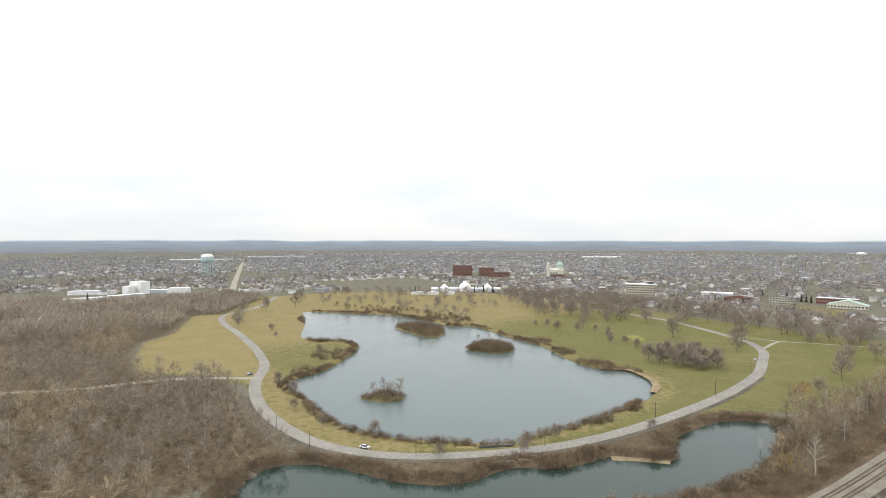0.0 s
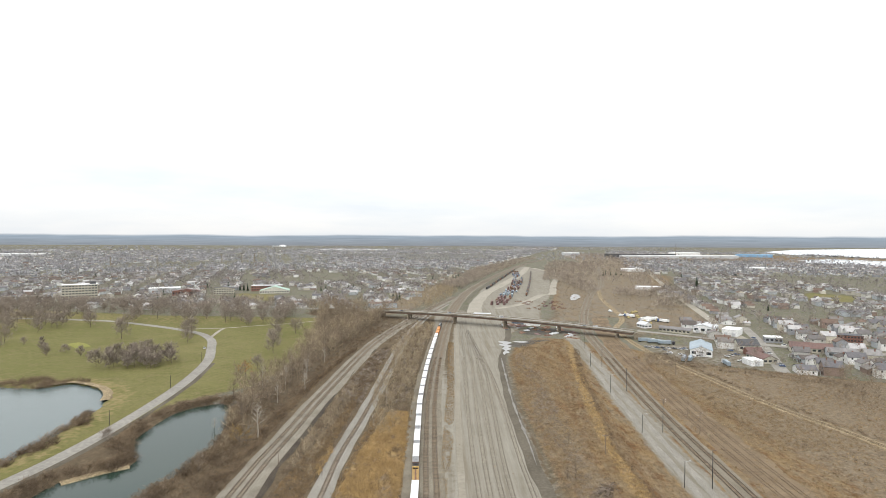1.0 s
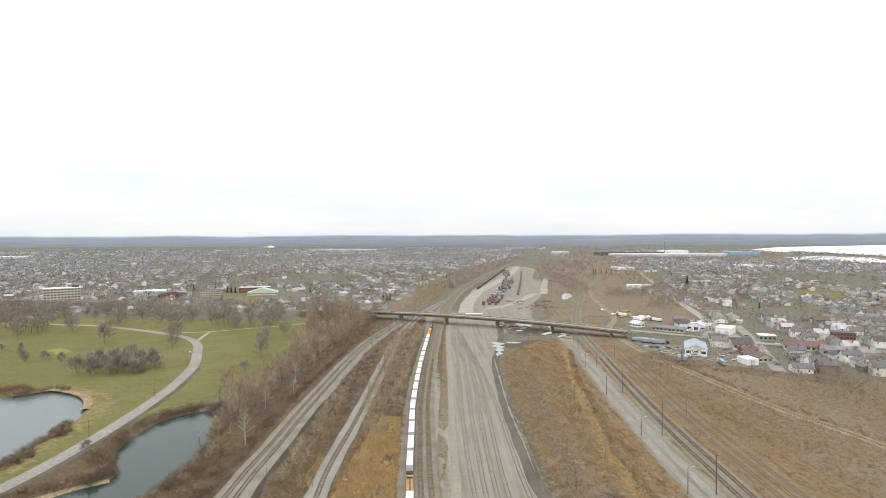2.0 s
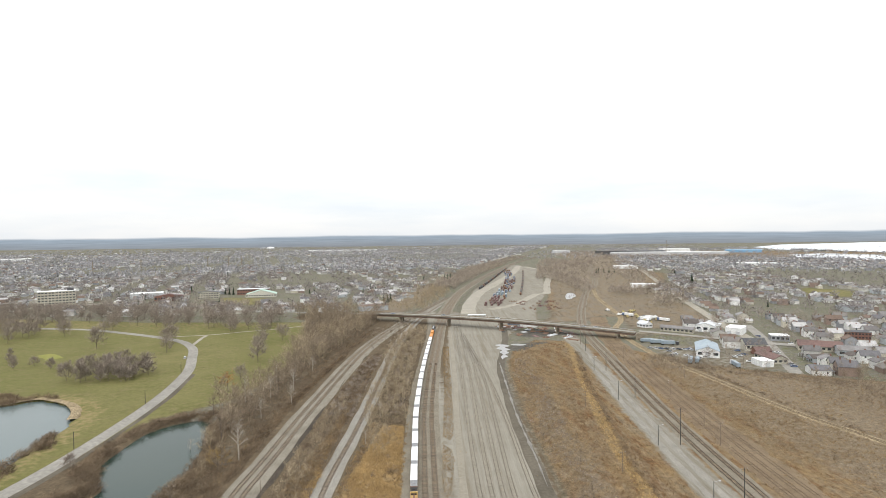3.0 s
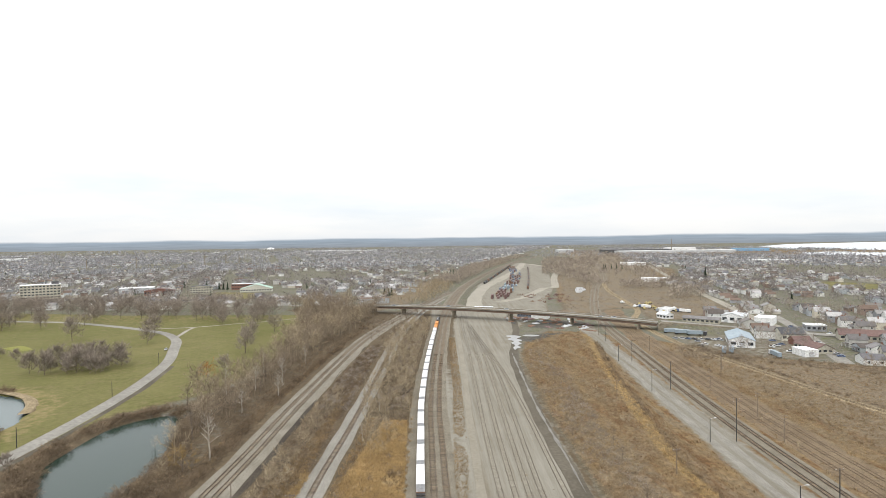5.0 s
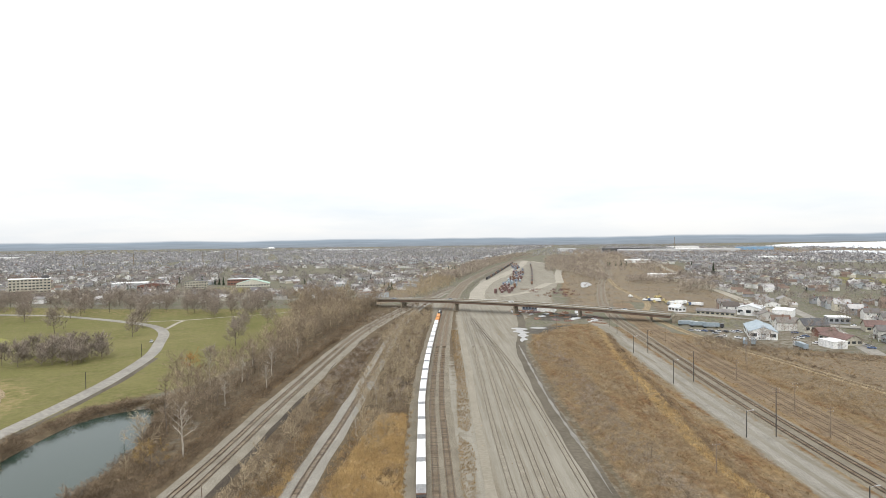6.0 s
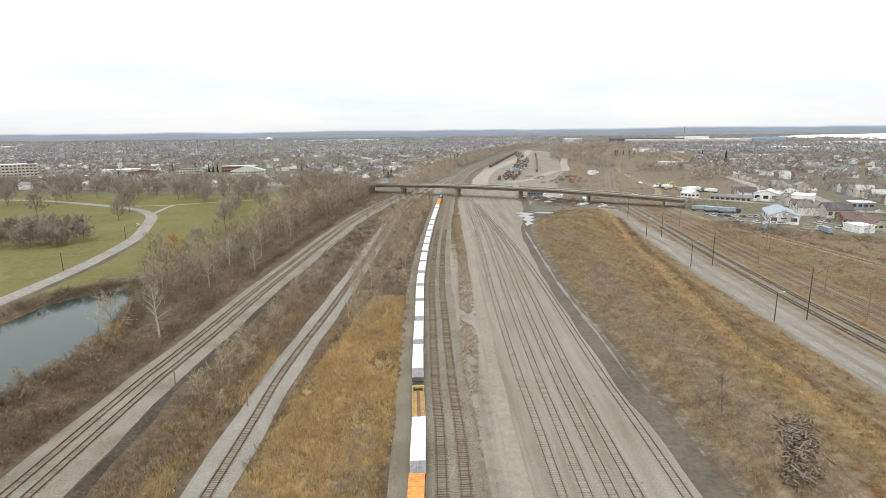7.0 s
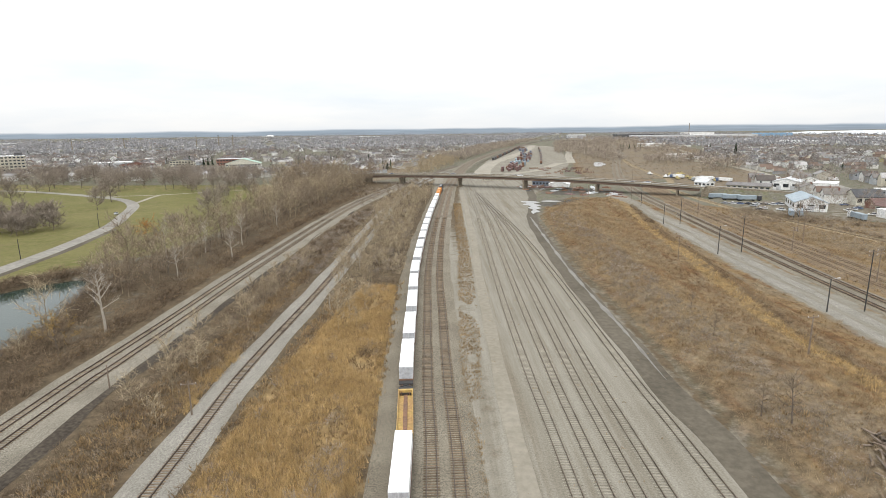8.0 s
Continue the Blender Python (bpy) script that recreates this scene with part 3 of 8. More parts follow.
SLAB = [(40, 660), (43, 712), (66, 950), (143, 1256), (241, 1715), (266, 1708), (279, 1429), (177, 884), (130, 720), (110, 600), (80, 560), (60, 500), (48, 470), (12, 480), (16, 600), (24, 700)]
YARD = [(4, 60), (4, 330), (8, 440), (14, 560), (18, 640), (60, 640), (60, 500), (49, 420), (42.5, 300), (42.5, 60)]
SAND = [(140, 700), (180, 705), (255, 975), (203, 985)]


WASTE = [[(139, 673), (157, 659), (190, 729), (267, 1038), (250, 1130), (222, 1126), (178, 851)], [(1350, 1500), (2600, 1300), (2600, 2500), (1500, 2700)], [(640, 2200), (1700, 2100), (1750, 2900), (700, 2900)], [(290, 955), (420, 985), (560, 1320), (500, 1560), (420, 1430)], [(200, 560), (260, 560), (320, 700), (330, 960), (262, 860), (215, 640)]]


def bump(x, y):
    """The low bank of spoil beside the yard, its terrace, and the fill under the ends of the bridge."""
    crest = np.interp(y, [60, 200, 273, 345, 400, 450, 485], [69, 71.5, 79, 89, 98, 107, 113])
    foot = np.interp(y, [60, 220, 310, 370, 412, 470, 520], [45.5, 44.5, 46, 49, 53, 72, 92])
    up = np.clip((x - foot) / 11, 0, 1)
    down = np.clip((crest + 13 - x) / 11, 0, 1)
    b = 3.6 * up * up * (3 - 2 * up) * down * down * (3 - 2 * down) * soft(y - 60, 60) * soft(480 - y, 60)
    b = b * (0.88 + 0.14 * np.sin(y * 0.045) + 0.12 * np.sin(x * 0.21 + y * 0.03)) + 0.35 * up * down * np.sin(x * 0.5 + 1.3 * np.sin(y * 0.08)) * np.sin(y * 0.17 + x * 0.1)
    t = (x - 182) / 95
    line = 601 - 0.547 * 182 - 0.30 * (x - 182)
    ramp = np.clip(6.8 * (1 - t), 0, 6.8) * soft(x - 183, 6) * np.clip(1.9 - np.abs(y - line) / 9, 0, 1)
    left = 601 - 0.547 * -74 + -0.45 * (x + 74)
    ramp2 = np.clip(6.6 * (1 + (x + 74) / 130), 0, 6.6) * soft(-76 - x, 6) * np.clip(1.8 - np.abs(y - left) / 10, 0, 1)
    return np.maximum(b, np.maximum(ramp, ramp2))


def height(x, y):
    z = bump(x, y)
    box = (x > -760) & (x < -80) & (y > 20) & (y < 420)
    xs, ys = x[box], y[box]
    d = depth_in(LAKE, xs, ys)
    for isle in ISLES:
        d = np.minimum(d, -depth_in(isle, xs, ys))
    d = np.maximum(d, depth_in(POND, xs, ys))
    z[box] += -3.0 * np.clip((d + 1.5) / 5.0, 0, 1)
    far = np.hypot(x, y)
    z += 4 * np.clip((far - 2900) / 1900, 0, 1) ** 1.5 * np.clip((1500 - x) / 900, 0, 1)
    return z


def build_ground():
    grow = np.cumsum(4 * 1.09 ** np.arange(1, 60))
    grow = grow[grow < 4400]
    xs = np.concatenate([(-760 - grow)[::-1], np.arange(-760, 421, 5.0), 420 + grow])
    ys = np.concatenate([(-60 - grow)[::-1], np.arange(-60, 741, 5.0), 740 + grow])
    xs, ys = np.clip(xs, -4900, 4900), np.clip(ys, -4900, 4930)
    X, Y = np.meshgrid(xs, ys)
    x, y = X.ravel(), Y.ravel()
    z = height(x, y)
    nx, ny = len(xs), len(ys)
    i = (np.arange(ny - 1)[:, None] * nx + np.arange(nx - 1)[None, :]).ravel()
    me = mesh_of("ground", np.stack([x, y, z], 1), [(np.stack([i, i + 1, i + nx + 1, i + nx], 1), 0)], M_GROUND)
    me.polygons.foreach_set("use_smooth", np.ones(len(me.polygons), bool))
    near = (x > -1100) & (x < 500) & (y > -100) & (y < 1800)

    def mask(poly, width):
        m = np.zeros(x.shape)
        m[near] = soft(depth_in(poly, x[near], y[near]), width)
        return m

    lawn = mask(PARK, 12)
    lawn = np.maximum(lawn, soft(depth_in([(545, 830), (595, 792), (668, 868), (625, 935)], x, y), 16))
    lawn = np.maximum(lawn, soft(depth_in([(-300, 800), (-240, 792), (-262, 876), (-335, 892)], x, y), 12))
    field = mask(FIELD, 10)
    dry = mask(EAST_FIELD, 14)
    # last year's grass stands longer and paler west of the lake and along its shores
    shore = np.zeros(x.shape)
    shore[near] = soft(9 - np.abs(depth_in(LAKE, x[near], y[near]) + 6), 10)
    gold = np.maximum.reduce([field, lawn * soft(-430 - x, 160) * 0.7, lawn * shore * 0.5, lawn * 0.6 * soft(150 - y, 30) * soft(-190 - x, 20), lawn * soft(y - 560, 90) * 0.42])
    matted = np.maximum(dry * 0.66 * soft(x - 150, 30) * soft(450 - y, 60), dry * 0.62 * soft(66 - x, 14) * soft(330 - y, 60))
    open_ground = np.maximum.reduce([soft(depth_in(p, x, y), 24) for p in ([(112, 600), (133, 640), (183, 880), (222, 1076), (240, 1030), (236, 900), (200, 700), (168, 610)], [(196, 560), (262, 548), (330, 690), (345, 960), (262, 900), (212, 640)], [(1000, 1450), (2500, 1200), (2500, 2300), (1400, 2350), (1050, 1800)], [(150, 600), (190, 640), (300, 610), (350, 860), (410, 1060), (560, 1500), (760, 2100), (1000, 2900), (600, 2900), (520, 2100), (300, 1560), (287, 1300), (222, 1076), (183, 880)], [(-70, 640), (-40, 690), (20, 1000), (110, 1371), (250, 1851), (200, 1851), (60, 1371), (-30, 1000), (-90, 700)])])
    gravel = np.maximum(mask(YARD, 6), mask(SLAB, 12))
    gravel = np.maximum(gravel, 0.22 * soft(depth_in([(150, 600), (184, 620), (275, 900), (345, 1085), (500, 1657), (630, 2120), (580, 2120), (440, 1657), (282, 1085), (228, 918), (166, 722)], x, y), 14))
    gravel = np.maximum(gravel, 0.5 * soft(depth_in([(172, 400), (176, 478), (262, 470), (262, 440), (238, 384), (215, 388)], x, y), 14))
    gravel = np.maximum(gravel, soft(5 - np.abs(x + 3), 6) * (y < 700) * (y > 0) * 0.9)
    straw = mask(REEDS, 7)
    crest = np.interp(y, [120, 200, 232, 273, 300, 345, 400, 450, 485], [70, 71.5, 74, 79, 82, 89, 98, 107, 113])
    straw = np.maximum(straw, 0.95 * soft(2.8 - np.abs(x - crest - 1), 5) * (y > 100) * (y < 480))
    haul = np.interp(y, [60, 180, 234, 300, 364, 450, 540], [91, 98.5, 101.5, 106, 111.5, 117.5, 126])
    gravel = np.maximum(gravel, soft(7.0 - np.abs(x - haul), 4.5) * (y > 40) * (y < 540))
    dry = np.maximum(dry, mask(SAND, 14) * 0.8)
    dry = np.maximum(dry, 0.5 * soft(1.6 - np.abs(x - np.interp(y, [199, 239, 329, 481], [1.7, 3.8, 6.5, 8.8])), 5) * (y > 100) * (y < 480))
    for waste in WASTE:
        dry = np.maximum(dry, soft(depth_in(waste, x, y), 30) * 0.55)
    wild = np.maximum.reduce([mask(WOOD_WEST, 20), mask(WOOD_MID, 14), mask([(-1010, 150), (-735, 162), (-724, 195), (-770, 222), (-880, 300), (-1010, 290)], 20)])
    corridor = soft(70 - np.abs(x + 25), 30) * soft(640 - y, 60) * soft(y + 40, 40)
    bank = soft(80 - np.hypot((x + 165) / 1.2, (y - 180) / 1.8), 60)
    town = np.clip(1 - np.maximum.reduce([lawn, wild, corridor, dry, gravel, bank, open_ground]), 0, 1)
    lawn *= (1 - wild)
    gold *= (1 - wild)
    mud = np.zeros(x.shape)
    for cx, cy, r in ((72, 470, 15), (84, 482, 13), (92, 532, 18), (112, 542, 22)):
        mud = np.maximum(mud, soft(r - np.hypot(x - cx, (y - cy) * 1.2), 18))
    for name, rgb in (("cover_a", (lawn, dry, gravel)), ("cover_b", (straw, town, mud * 0.9)), ("cover_c", (gold, open_ground * 0.8, matted))):
        at = me.attributes.new(name, "FLOAT_COLOR", "POINT")
        at.data.foreach_set("color", np.stack([*rgb, np.ones(x.shape)], 1).astype(np.float32).ravel())
    ob = new("ground", me)
    return tagged(ob, "flat early-spring ground of brown grass, lawn and gravel", "ground", kind="structure")


build_ground()


def ground_z(x, y):
    return float(height(np.array([float(x)]), np.array([float(y)]))[0])


def sheet(name, poly, z, mat, label, category):
    bm = bmesh.new()
    bm.faces.new([bm.verts.new((x, y, z)) for x, y in poly])
    bmesh.ops.triangulate(bm, faces=bm.faces[:])
    me = bpy.data.meshes.new(name)
    bm.to_mesh(me)
    bm.free()
    me.materials.append(mat)
    return tagged(new(name, me), label, category, kind="structure")


def grown(poly, by):
    c = np.array(poly)
    d = np.roll(c, -1, 0) - np.roll(c, 1, 0)
    n = np.stack([d[:, 1], -d[:, 0]], 1) / np.linalg.norm(d, axis=1)[:, None]
    area = np.sum(c[:, 0] * np.roll(c[:, 1], -1) - np.roll(c[:, 0], -1) * c[:, 1])
    return [tuple(p) for p in c + n * by * (1 if area > 0 else -1)]


sheet("lake", grown(LAKE, 2.0), -1.1, M_LAKE, "grey-green park lake with a faintly rippled surface", "lake")
sheet("pond", grown(POND, 2.0), -1.1, M_POND, "dark green pond that mirrors the bare brush", "pond")
GREAT = [(1846, 2911), (1994, 2818), (1974, 2373), (2300, 2050), (2700, 1760), (4800, 1300), (4880, 4880), (3890, 4687), (2582, 4077), (2015, 3465)]
# both sheets carry the water colour with painted sky glare
sheet("harbour", [(1460, 2262), (1684, 2378), (1760, 2180), (1600, 1890), (1422, 1706), (1310, 1848), (1296, 1970), (1400, 2120)], 0.3, M_GLAREWATER, "narrow pale arm of water before the great lake", "lake")
sheet("great_lake", GREAT, 0.6, M_GLAREWATER, "great lake near the horizon, its pale sky glare painted in", "lake")


# ---- roads and paths ----
PARK_ROAD = [(-900, 330), (-780, 262), (-742, 224), (-706, 192), (-646, 176), (-566, 168), (-496, 159), (-441, 149), (-401, 138), (-362, 119), (-328, 108), (-293, 102), (-256, 102), (-228, 108), (-202, 125), (-182, 154), (-166, 194), (-160, 250), (-163, 330), (-174, 398), (-190, 445), (-212, 495), (-250, 535), (-345, 588), (-400, 603), (-535, 626), (-700, 690)]
ROAD_FLAT = [(-3.7, 0.03), (-3.3, 0.16), (0, 0.22), (3.3, 0.16), (3.7, 0.03)]
setting("park_road", ribbon(PARK_ROAD, ROAD_FLAT, 5.0), M_ROAD, "pale worn asphalt road that curves round the lake", "road")
setting("road_shoulder", ribbon(PARK_ROAD[10:20], [(4.1, 0.02), (4.2, 0.08), (6.6, 0.08), (6.8, 0.02)], 5.0, 0.5), M_WET, "dark gravel shoulder beside the park road", "shoulder")
setting("park_drive", ribbon([(-214, 503), (-217, 520), (-220, 537), (-221, 552)], [(-1.6, 0.02), (-1.4, 0.1), (1.4, 0.1), (1.6, 0.02)], 4.0), M_PALE, "short pale path from the bend to the footpath", "path")
setting("park_path", ribbon([(-259, 546), (-221, 553), (-190, 570), (-158, 586), (-128, 612)], [(-1.3, 0.02), (-1.1, 0.1), (1.1, 0.1), (1.3, 0.02)], 4.0), M_PALE, "pale footpath across the park lawn", "path")
setting("side_road", ribbon([(-372, 121), (-384, 106), (-403, 75), (-410, 28), (-427, -14), (-450, -60)], [(-2.8, 0.02), (-2.5, 0.15), (2.5, 0.15), (2.8, 0.02)], 5.0), M_PALE, "narrow pale road through the bare wood", "road")
setting("cinder_road", ribbon([(40.8, 60), (40.5, 183), (39.6, 204), (39.2, 226), (39.4, 260), (40.8, 310), (43.6, 370), (47.4, 412), (57, 470), (66, 530), (70, 600)], [(-2.9, 0.02), (-2.4, 0.10), (0.3, 0.06), (2.4, 0.10), (2.9, 0.02)], 4.0, 0.5), M_WET, "wet black cinder road beside the rail yard", "road")
setting("service_road", ribbon([(8.6, 60), (8.8, 182), (9.2, 260), (11.5, 350), (13.5, 450), (14.5, 560)], [(-1.5, 0.02), (-1.2, 0.1), (1.2, 0.1), (1.5, 0.02)], 4.0, 0.3), M_SERVICE, "pale gravel service road along the tracks", "road")
for o in (-2.6, 2.8):
    setting("haul_road", ribbon([(x + o, y) for x, y in ((91, 60), (97.5, 180), (100.5, 234), (105, 300), (110.5, 364), (116.5, 450), (122, 510))], [(-1.5, 0.03), (-1.0, 0.09), (1.0, 0.09), (1.5, 0.03)], 3.0, 0.5), M_GREYBALLAST, "grey gravel wheel track of the haul road", "road")
CREST = [(70, 120), (71.5, 200), (74, 232), (79, 273), (82, 300), (89, 345), (98, 400), (107, 450), (113, 485)]
setting("ditch_road", ribbon([(-63.6, 60), (-63.4, 150), (-64.9, 186.7), (-65.5, 197.9), (-66.7, 214.3), (-64.5, 241.9), (-63.4, 325.3), (-60.5, 390), (-55.5, 450)], [(-1.5, 0.02), (-1.1, 0.10), (1.1, 0.10), (1.5, 0.02)], 3.0, 0.7), M_CINDER, "dark cinder track beside the ballast shoulder", "path")
setting("town_street", ribbon([(240, 374), (261, 424), (282, 473), (300, 520), (318, 570)], [(-4.5, 0.02), (-4.2, 0.14), (4.2, 0.14), (4.5, 0.02)], 5.0), M_ROAD, "grey residential street", "road")
ramp_line = [(182, 501.5, 7.0), (215, 492, 5.0), (250, 484, 2.2), (275, 476, 0.6), (320, 452, 0.2), (380, 425, 0.2), (470, 380, 0.2), (600, 330, 0.2)]
setting("ramp_road", ribbon(ramp_line, [(-5.6, 0.0), (-5.3, 0.22), (5.3, 0.22), (5.6, 0.0)], 5.0), M_ROAD, "grey road that comes down off the bridge", "road")
setting("ramp_road_west", ribbon([(-69, 638.7, 6.7), (-110, 664, 4.6), (-150, 690, 2.2), (-215, 716, 0.4), (-300, 766, 0.2), (-420, 800, 0.2), (-640, 850, 0.2), (-900, 900, 0.2)], [(-5.6, 0.0), (-5.3, 0.22), (5.3, 0.22), (5.6, 0.0)], 5.0), M_ROAD, "grey road that leads from the bridge past the park", "road")
setting("avenue", ribbon([(276, 478), (294, 566), (328, 694), (372, 857), (430, 1060), (560, 1500)], [(-5, 0.02), (-4.6, 0.14), (4.6, 0.14), (5, 0.02)], 8.0), M_PALE, "straight pale avenue through the houses", "road")
setting("far_avenue", ribbon([(-960, 274), (-1000, 287), (-1272, 371), (-2000, 604), (-2500, 764)], [(-6, 0.1), (-5.6, 0.3), (5.6, 0.3), (6, 0.1)], 12.0), M_PALE, "wide straight avenue leading to the horizon", "road")
setting("yard_apron", ribbon([(40, 668), (52, 790), (76, 920), (120, 1080), (165, 1250), (212, 1450), (258, 1680)], [(-9, 0.05), (-8, 0.2), (8, 0.2), (9, 0.05)], 8.0, 1.0), M_PALE, "pale concrete apron beside the container yard", "apron")
setting("yard_loop", ribbon([(70, 712), (110, 760), (160, 880), (182, 900), (215, 1060), (262, 1260), (285, 1430), (272, 1640)], [(-6, 0.05), (-5, 0.2), (5, 0.2), (6, 0.05)], 8.0, 1.0), M_PALE, "pale gravel loop road round the yard", "road")

# puddles left along the cinder road
for poly in ([(50.5, 428), (52.5, 434), (56, 438), (55, 446), (59, 452), (57.5, 459), (61.5, 465), (58, 472), (63, 479), (58, 486), (51, 484), (54.5, 476), (50.5, 470), (54.5, 462), (51.5, 455), (53, 446), (50.5, 437)], [(64, 484), (70, 488), (78, 484), (74, 480), (68, 481)]):
    tagged(sheet("puddle", outline(poly, 1.5), 0.17, M_SKYFILM, "shallow ragged puddle on the black cinders", "puddle"), kind="structure")
wet_q = smooth([(40.5, 216), (40.7, 225), (41.2, 245), (41.2, 277), (41.8, 308), (44.4, 366), (47, 418)], 2.0)[0]
k = np.arange(len(wet_q))
wide = (0.5 + 0.22 * np.sin(k * 0.37) + 0.16 * np.sin(k * 0.93 + 1) + 0.1 * np.sin(k * 2.1)) * np.clip(k / 12, 0.08, 1)
rim = [(x + w, y) for (x, y), w in zip(wet_q, wide)] + [(x - w * 0.9, y) for (x, y), w in zip(wet_q[::-1], wide[::-1] * (1 + 0.2 * np.sin(k * 1.3)))]
sheet("wet_rut", rim, 0.135, M_RUTSHEEN, "wet wheel rut in the cinder road, silvery sheen painted in", "puddle")

# ---- bridge over the tracks ----
AX = Vector((1, -0.547, 0)).normalized()
AN = Vector((-AX.y, AX.x, 0))


def deck_z(x):
    return 9.7 - 2.6 * ((x - 45) / 113) ** 2


def line_at(x):
    return Vector((x, 601 - 0.547 * x, 0))


def build_bridge():
    b = thing("road_bridge", "long brown steel girder road bridge on concrete piers over the tracks", "bridge")
    xs = np.linspace(-70, 182, 64)
    pts = [(x, 601 - 0.547 * x, deck_z(x)) for x in xs]
    part("deck", ribbon(pts, [(-5.8, -0.45), (-5.8, 0.0), (0, 0.08), (5.8, 0.0), (5.8, -0.45), (-5.8, -0.45)], 4.0), M_ROAD, b, "pale worn asphalt deck")
    for o in (-5.65, 5.65):
        part("parapet", ribbon(pts, [(o - 0.15, 0.0), (o - 0.15, 0.75), (o + 0.15, 0.75), (o + 0.15, 0.0)], 4.0), M_CONCRETE, b, "stained concrete parapet")
        rail = part("guard_rail", ribbon(pts, [(o - 0.04, 0.95), (o - 0.04, 1.03), (o + 0.04, 1.03), (o + 0.04, 0.95), (o - 0.04, 0.95)], 4.0), M_SHEET, b, "thin grey metal rail")
        post = Shape().box(-0.04, -0.04, 0.7, 0.04, 0.04, 0.99).mesh("post", M_SHEET)
        for q in smooth(pts, 3.0)[0]:
            ob = part("post", post, None, rail)
            ob.matrix_basis = Matrix.Translation(Vector(q) - AN * o)
    for o in (-5.0, -2.5, 0, 2.5, 5.0):
        part("girder", ribbon(pts, [(o - 0.22, -0.45), (o - 0.06, -0.5), (o - 0.06, -2.35), (o - 0.25, -2.4), (o + 0.25, -2.4), (o + 0.06, -2.35), (o + 0.06, -0.5), (o + 0.22, -0.45)], 4.0), M_GIRDER, b)
    turn = math.atan2(AX.y, AX.x)
    for x in (-36, 15, 66.5, 117, 166.5):
        z, c = deck_z(x), line_at(x)
        s = Shape().box(-0.75, -5.3, z - 3.4, 0.75, 5.3, z - 2.42)
        pier = part("pier", s, M_CONCRETE, b, "weathered concrete pier")
        pier.matrix_basis = Matrix.Translation(c) @ Matrix.Rotation(turn, 4, "Z")
        wide = 3 if x != 15 else 1
        for y in ((-3.8, 0, 3.8) if wide == 3 else (0,)):
            r = 0.6 if wide == 3 else 3.2
            part("column", Shape().box(-0.65, y - r, -1.0, 0.65, y + r, z - 3.4, taper=0.05), M_CONCRETE, pier)
        part("footing", Shape().box(-1.1, -5.0, -1.0, 1.1, 5.0, 0.4), M_CONCRETE, pier)
    for x, side in ((-69.5, -1), (181.5, 1)):
        z, c = deck_z(x), line_at(x)
        s = Shape().box(-1.2, -6.2, -1, 1.2, 6.2, z - 0.5).box(0.0 if side > 0 else -9, -6.2, -1, 9 if side > 0 else 0.0, -5.7, z + 0.3).box(0.0 if side > 0 else -9, 5.7, -1, 9 if side > 0 else 0.0, 6.2, z + 0.3)
        a = part("abutment", s, M_CONCRETE, b, "stained concrete abutment with wing walls")
        a.matrix_basis = Matrix.Translation(c) @ Matrix.Rotation(turn, 4, "Z")
    wall = ribbon([(182, 501.5, 7.0), (215, 492, 5.0), (250, 484, 2.2), (275, 476, 0.6)], [(5.6, -6.8), (5.6, 0.7), (5.95, 0.7), (5.95, -6.8)], 4.0)
    part("retaining_wall", wall, M_CONCRETE, b, "long pale concrete retaining wall")


build_bridge()


def car(m, label, boxy=False):
    c = thing("car", label, "car", m)
    L, W = (4.6, 1.8)
    s = Shape().box(-W / 2, -L / 2, 0.28, W / 2, L / 2, 0.85, taper=0.06)
    s.add([(-W / 2 + .08, -L / 2 + .5, .85), (W / 2 - .08, -L / 2 + .5, .85), (W / 2 - .08, L / 2 - 1.1, .85), (-W / 2 + .08, L / 2 - 1.1, .85), (-W / 2 + .25, -L / 2 + 1.0, 1.42), (W / 2 - .25, -L / 2 + 1.0, 1.42), (W / 2 - .25, L / 2 - 1.9, 1.42), (-W / 2 + .25, L / 2 - 1.9, 1.42)], [(4, 5, 6, 7)])
    part("body", s, M_CAR, c)
    g = Shape()
    g.add([(-W / 2 + .08, -L / 2 + .5, .86), (W / 2 - .08, -L / 2 + .5, .86), (W / 2 - .08, L / 2 - 1.1, .86), (-W / 2 + .08, L / 2 - 1.1, .86), (-W / 2 + .25, -L / 2 + 1.0, 1.415), (W / 2 - .25, -L / 2 + 1.0, 1.415), (W / 2 - .25, L / 2 - 1.9, 1.415), (-W / 2 + .25, L / 2 - 1.9, 1.415)], [(0, 1, 5, 4), (1, 2, 6, 5), (2, 3, 7, 6), (3, 0, 4, 7)])
    part("glazing", g, M_GLASS, c)
    for x in (-W / 2 + 0.1, W / 2 - 0.1):
        for y in (-1.4, 1.4):
            part("wheel", Shape().tube((x - 0.1, y, 0.32), (x + 0.1, y, 0.32), 0.32, 0.32, 10), M_RUBBER, c)
    return c


first_car = car(Matrix.Translation((-216.5, 119.5, 0.22)) @ Matrix.Rotation(radians(-55), 4, "Z"), "small light car on the park road")
CARS = [(-384, 122, 0.15, 40), (-197, 449, 0.2, 20)]
for x in (-45, 8, 62, 139, 148):
    CARS.append((*(line_at(x) - AN * (2.4 if x % 2 else -2.4)).xy, deck_z(x) + 0.06, 61))
for k in range(8):
    CARS.append((176 + 4.2 * k, 462 - 1.4 * k, 0.05, 12 + 5 * (k % 3)))
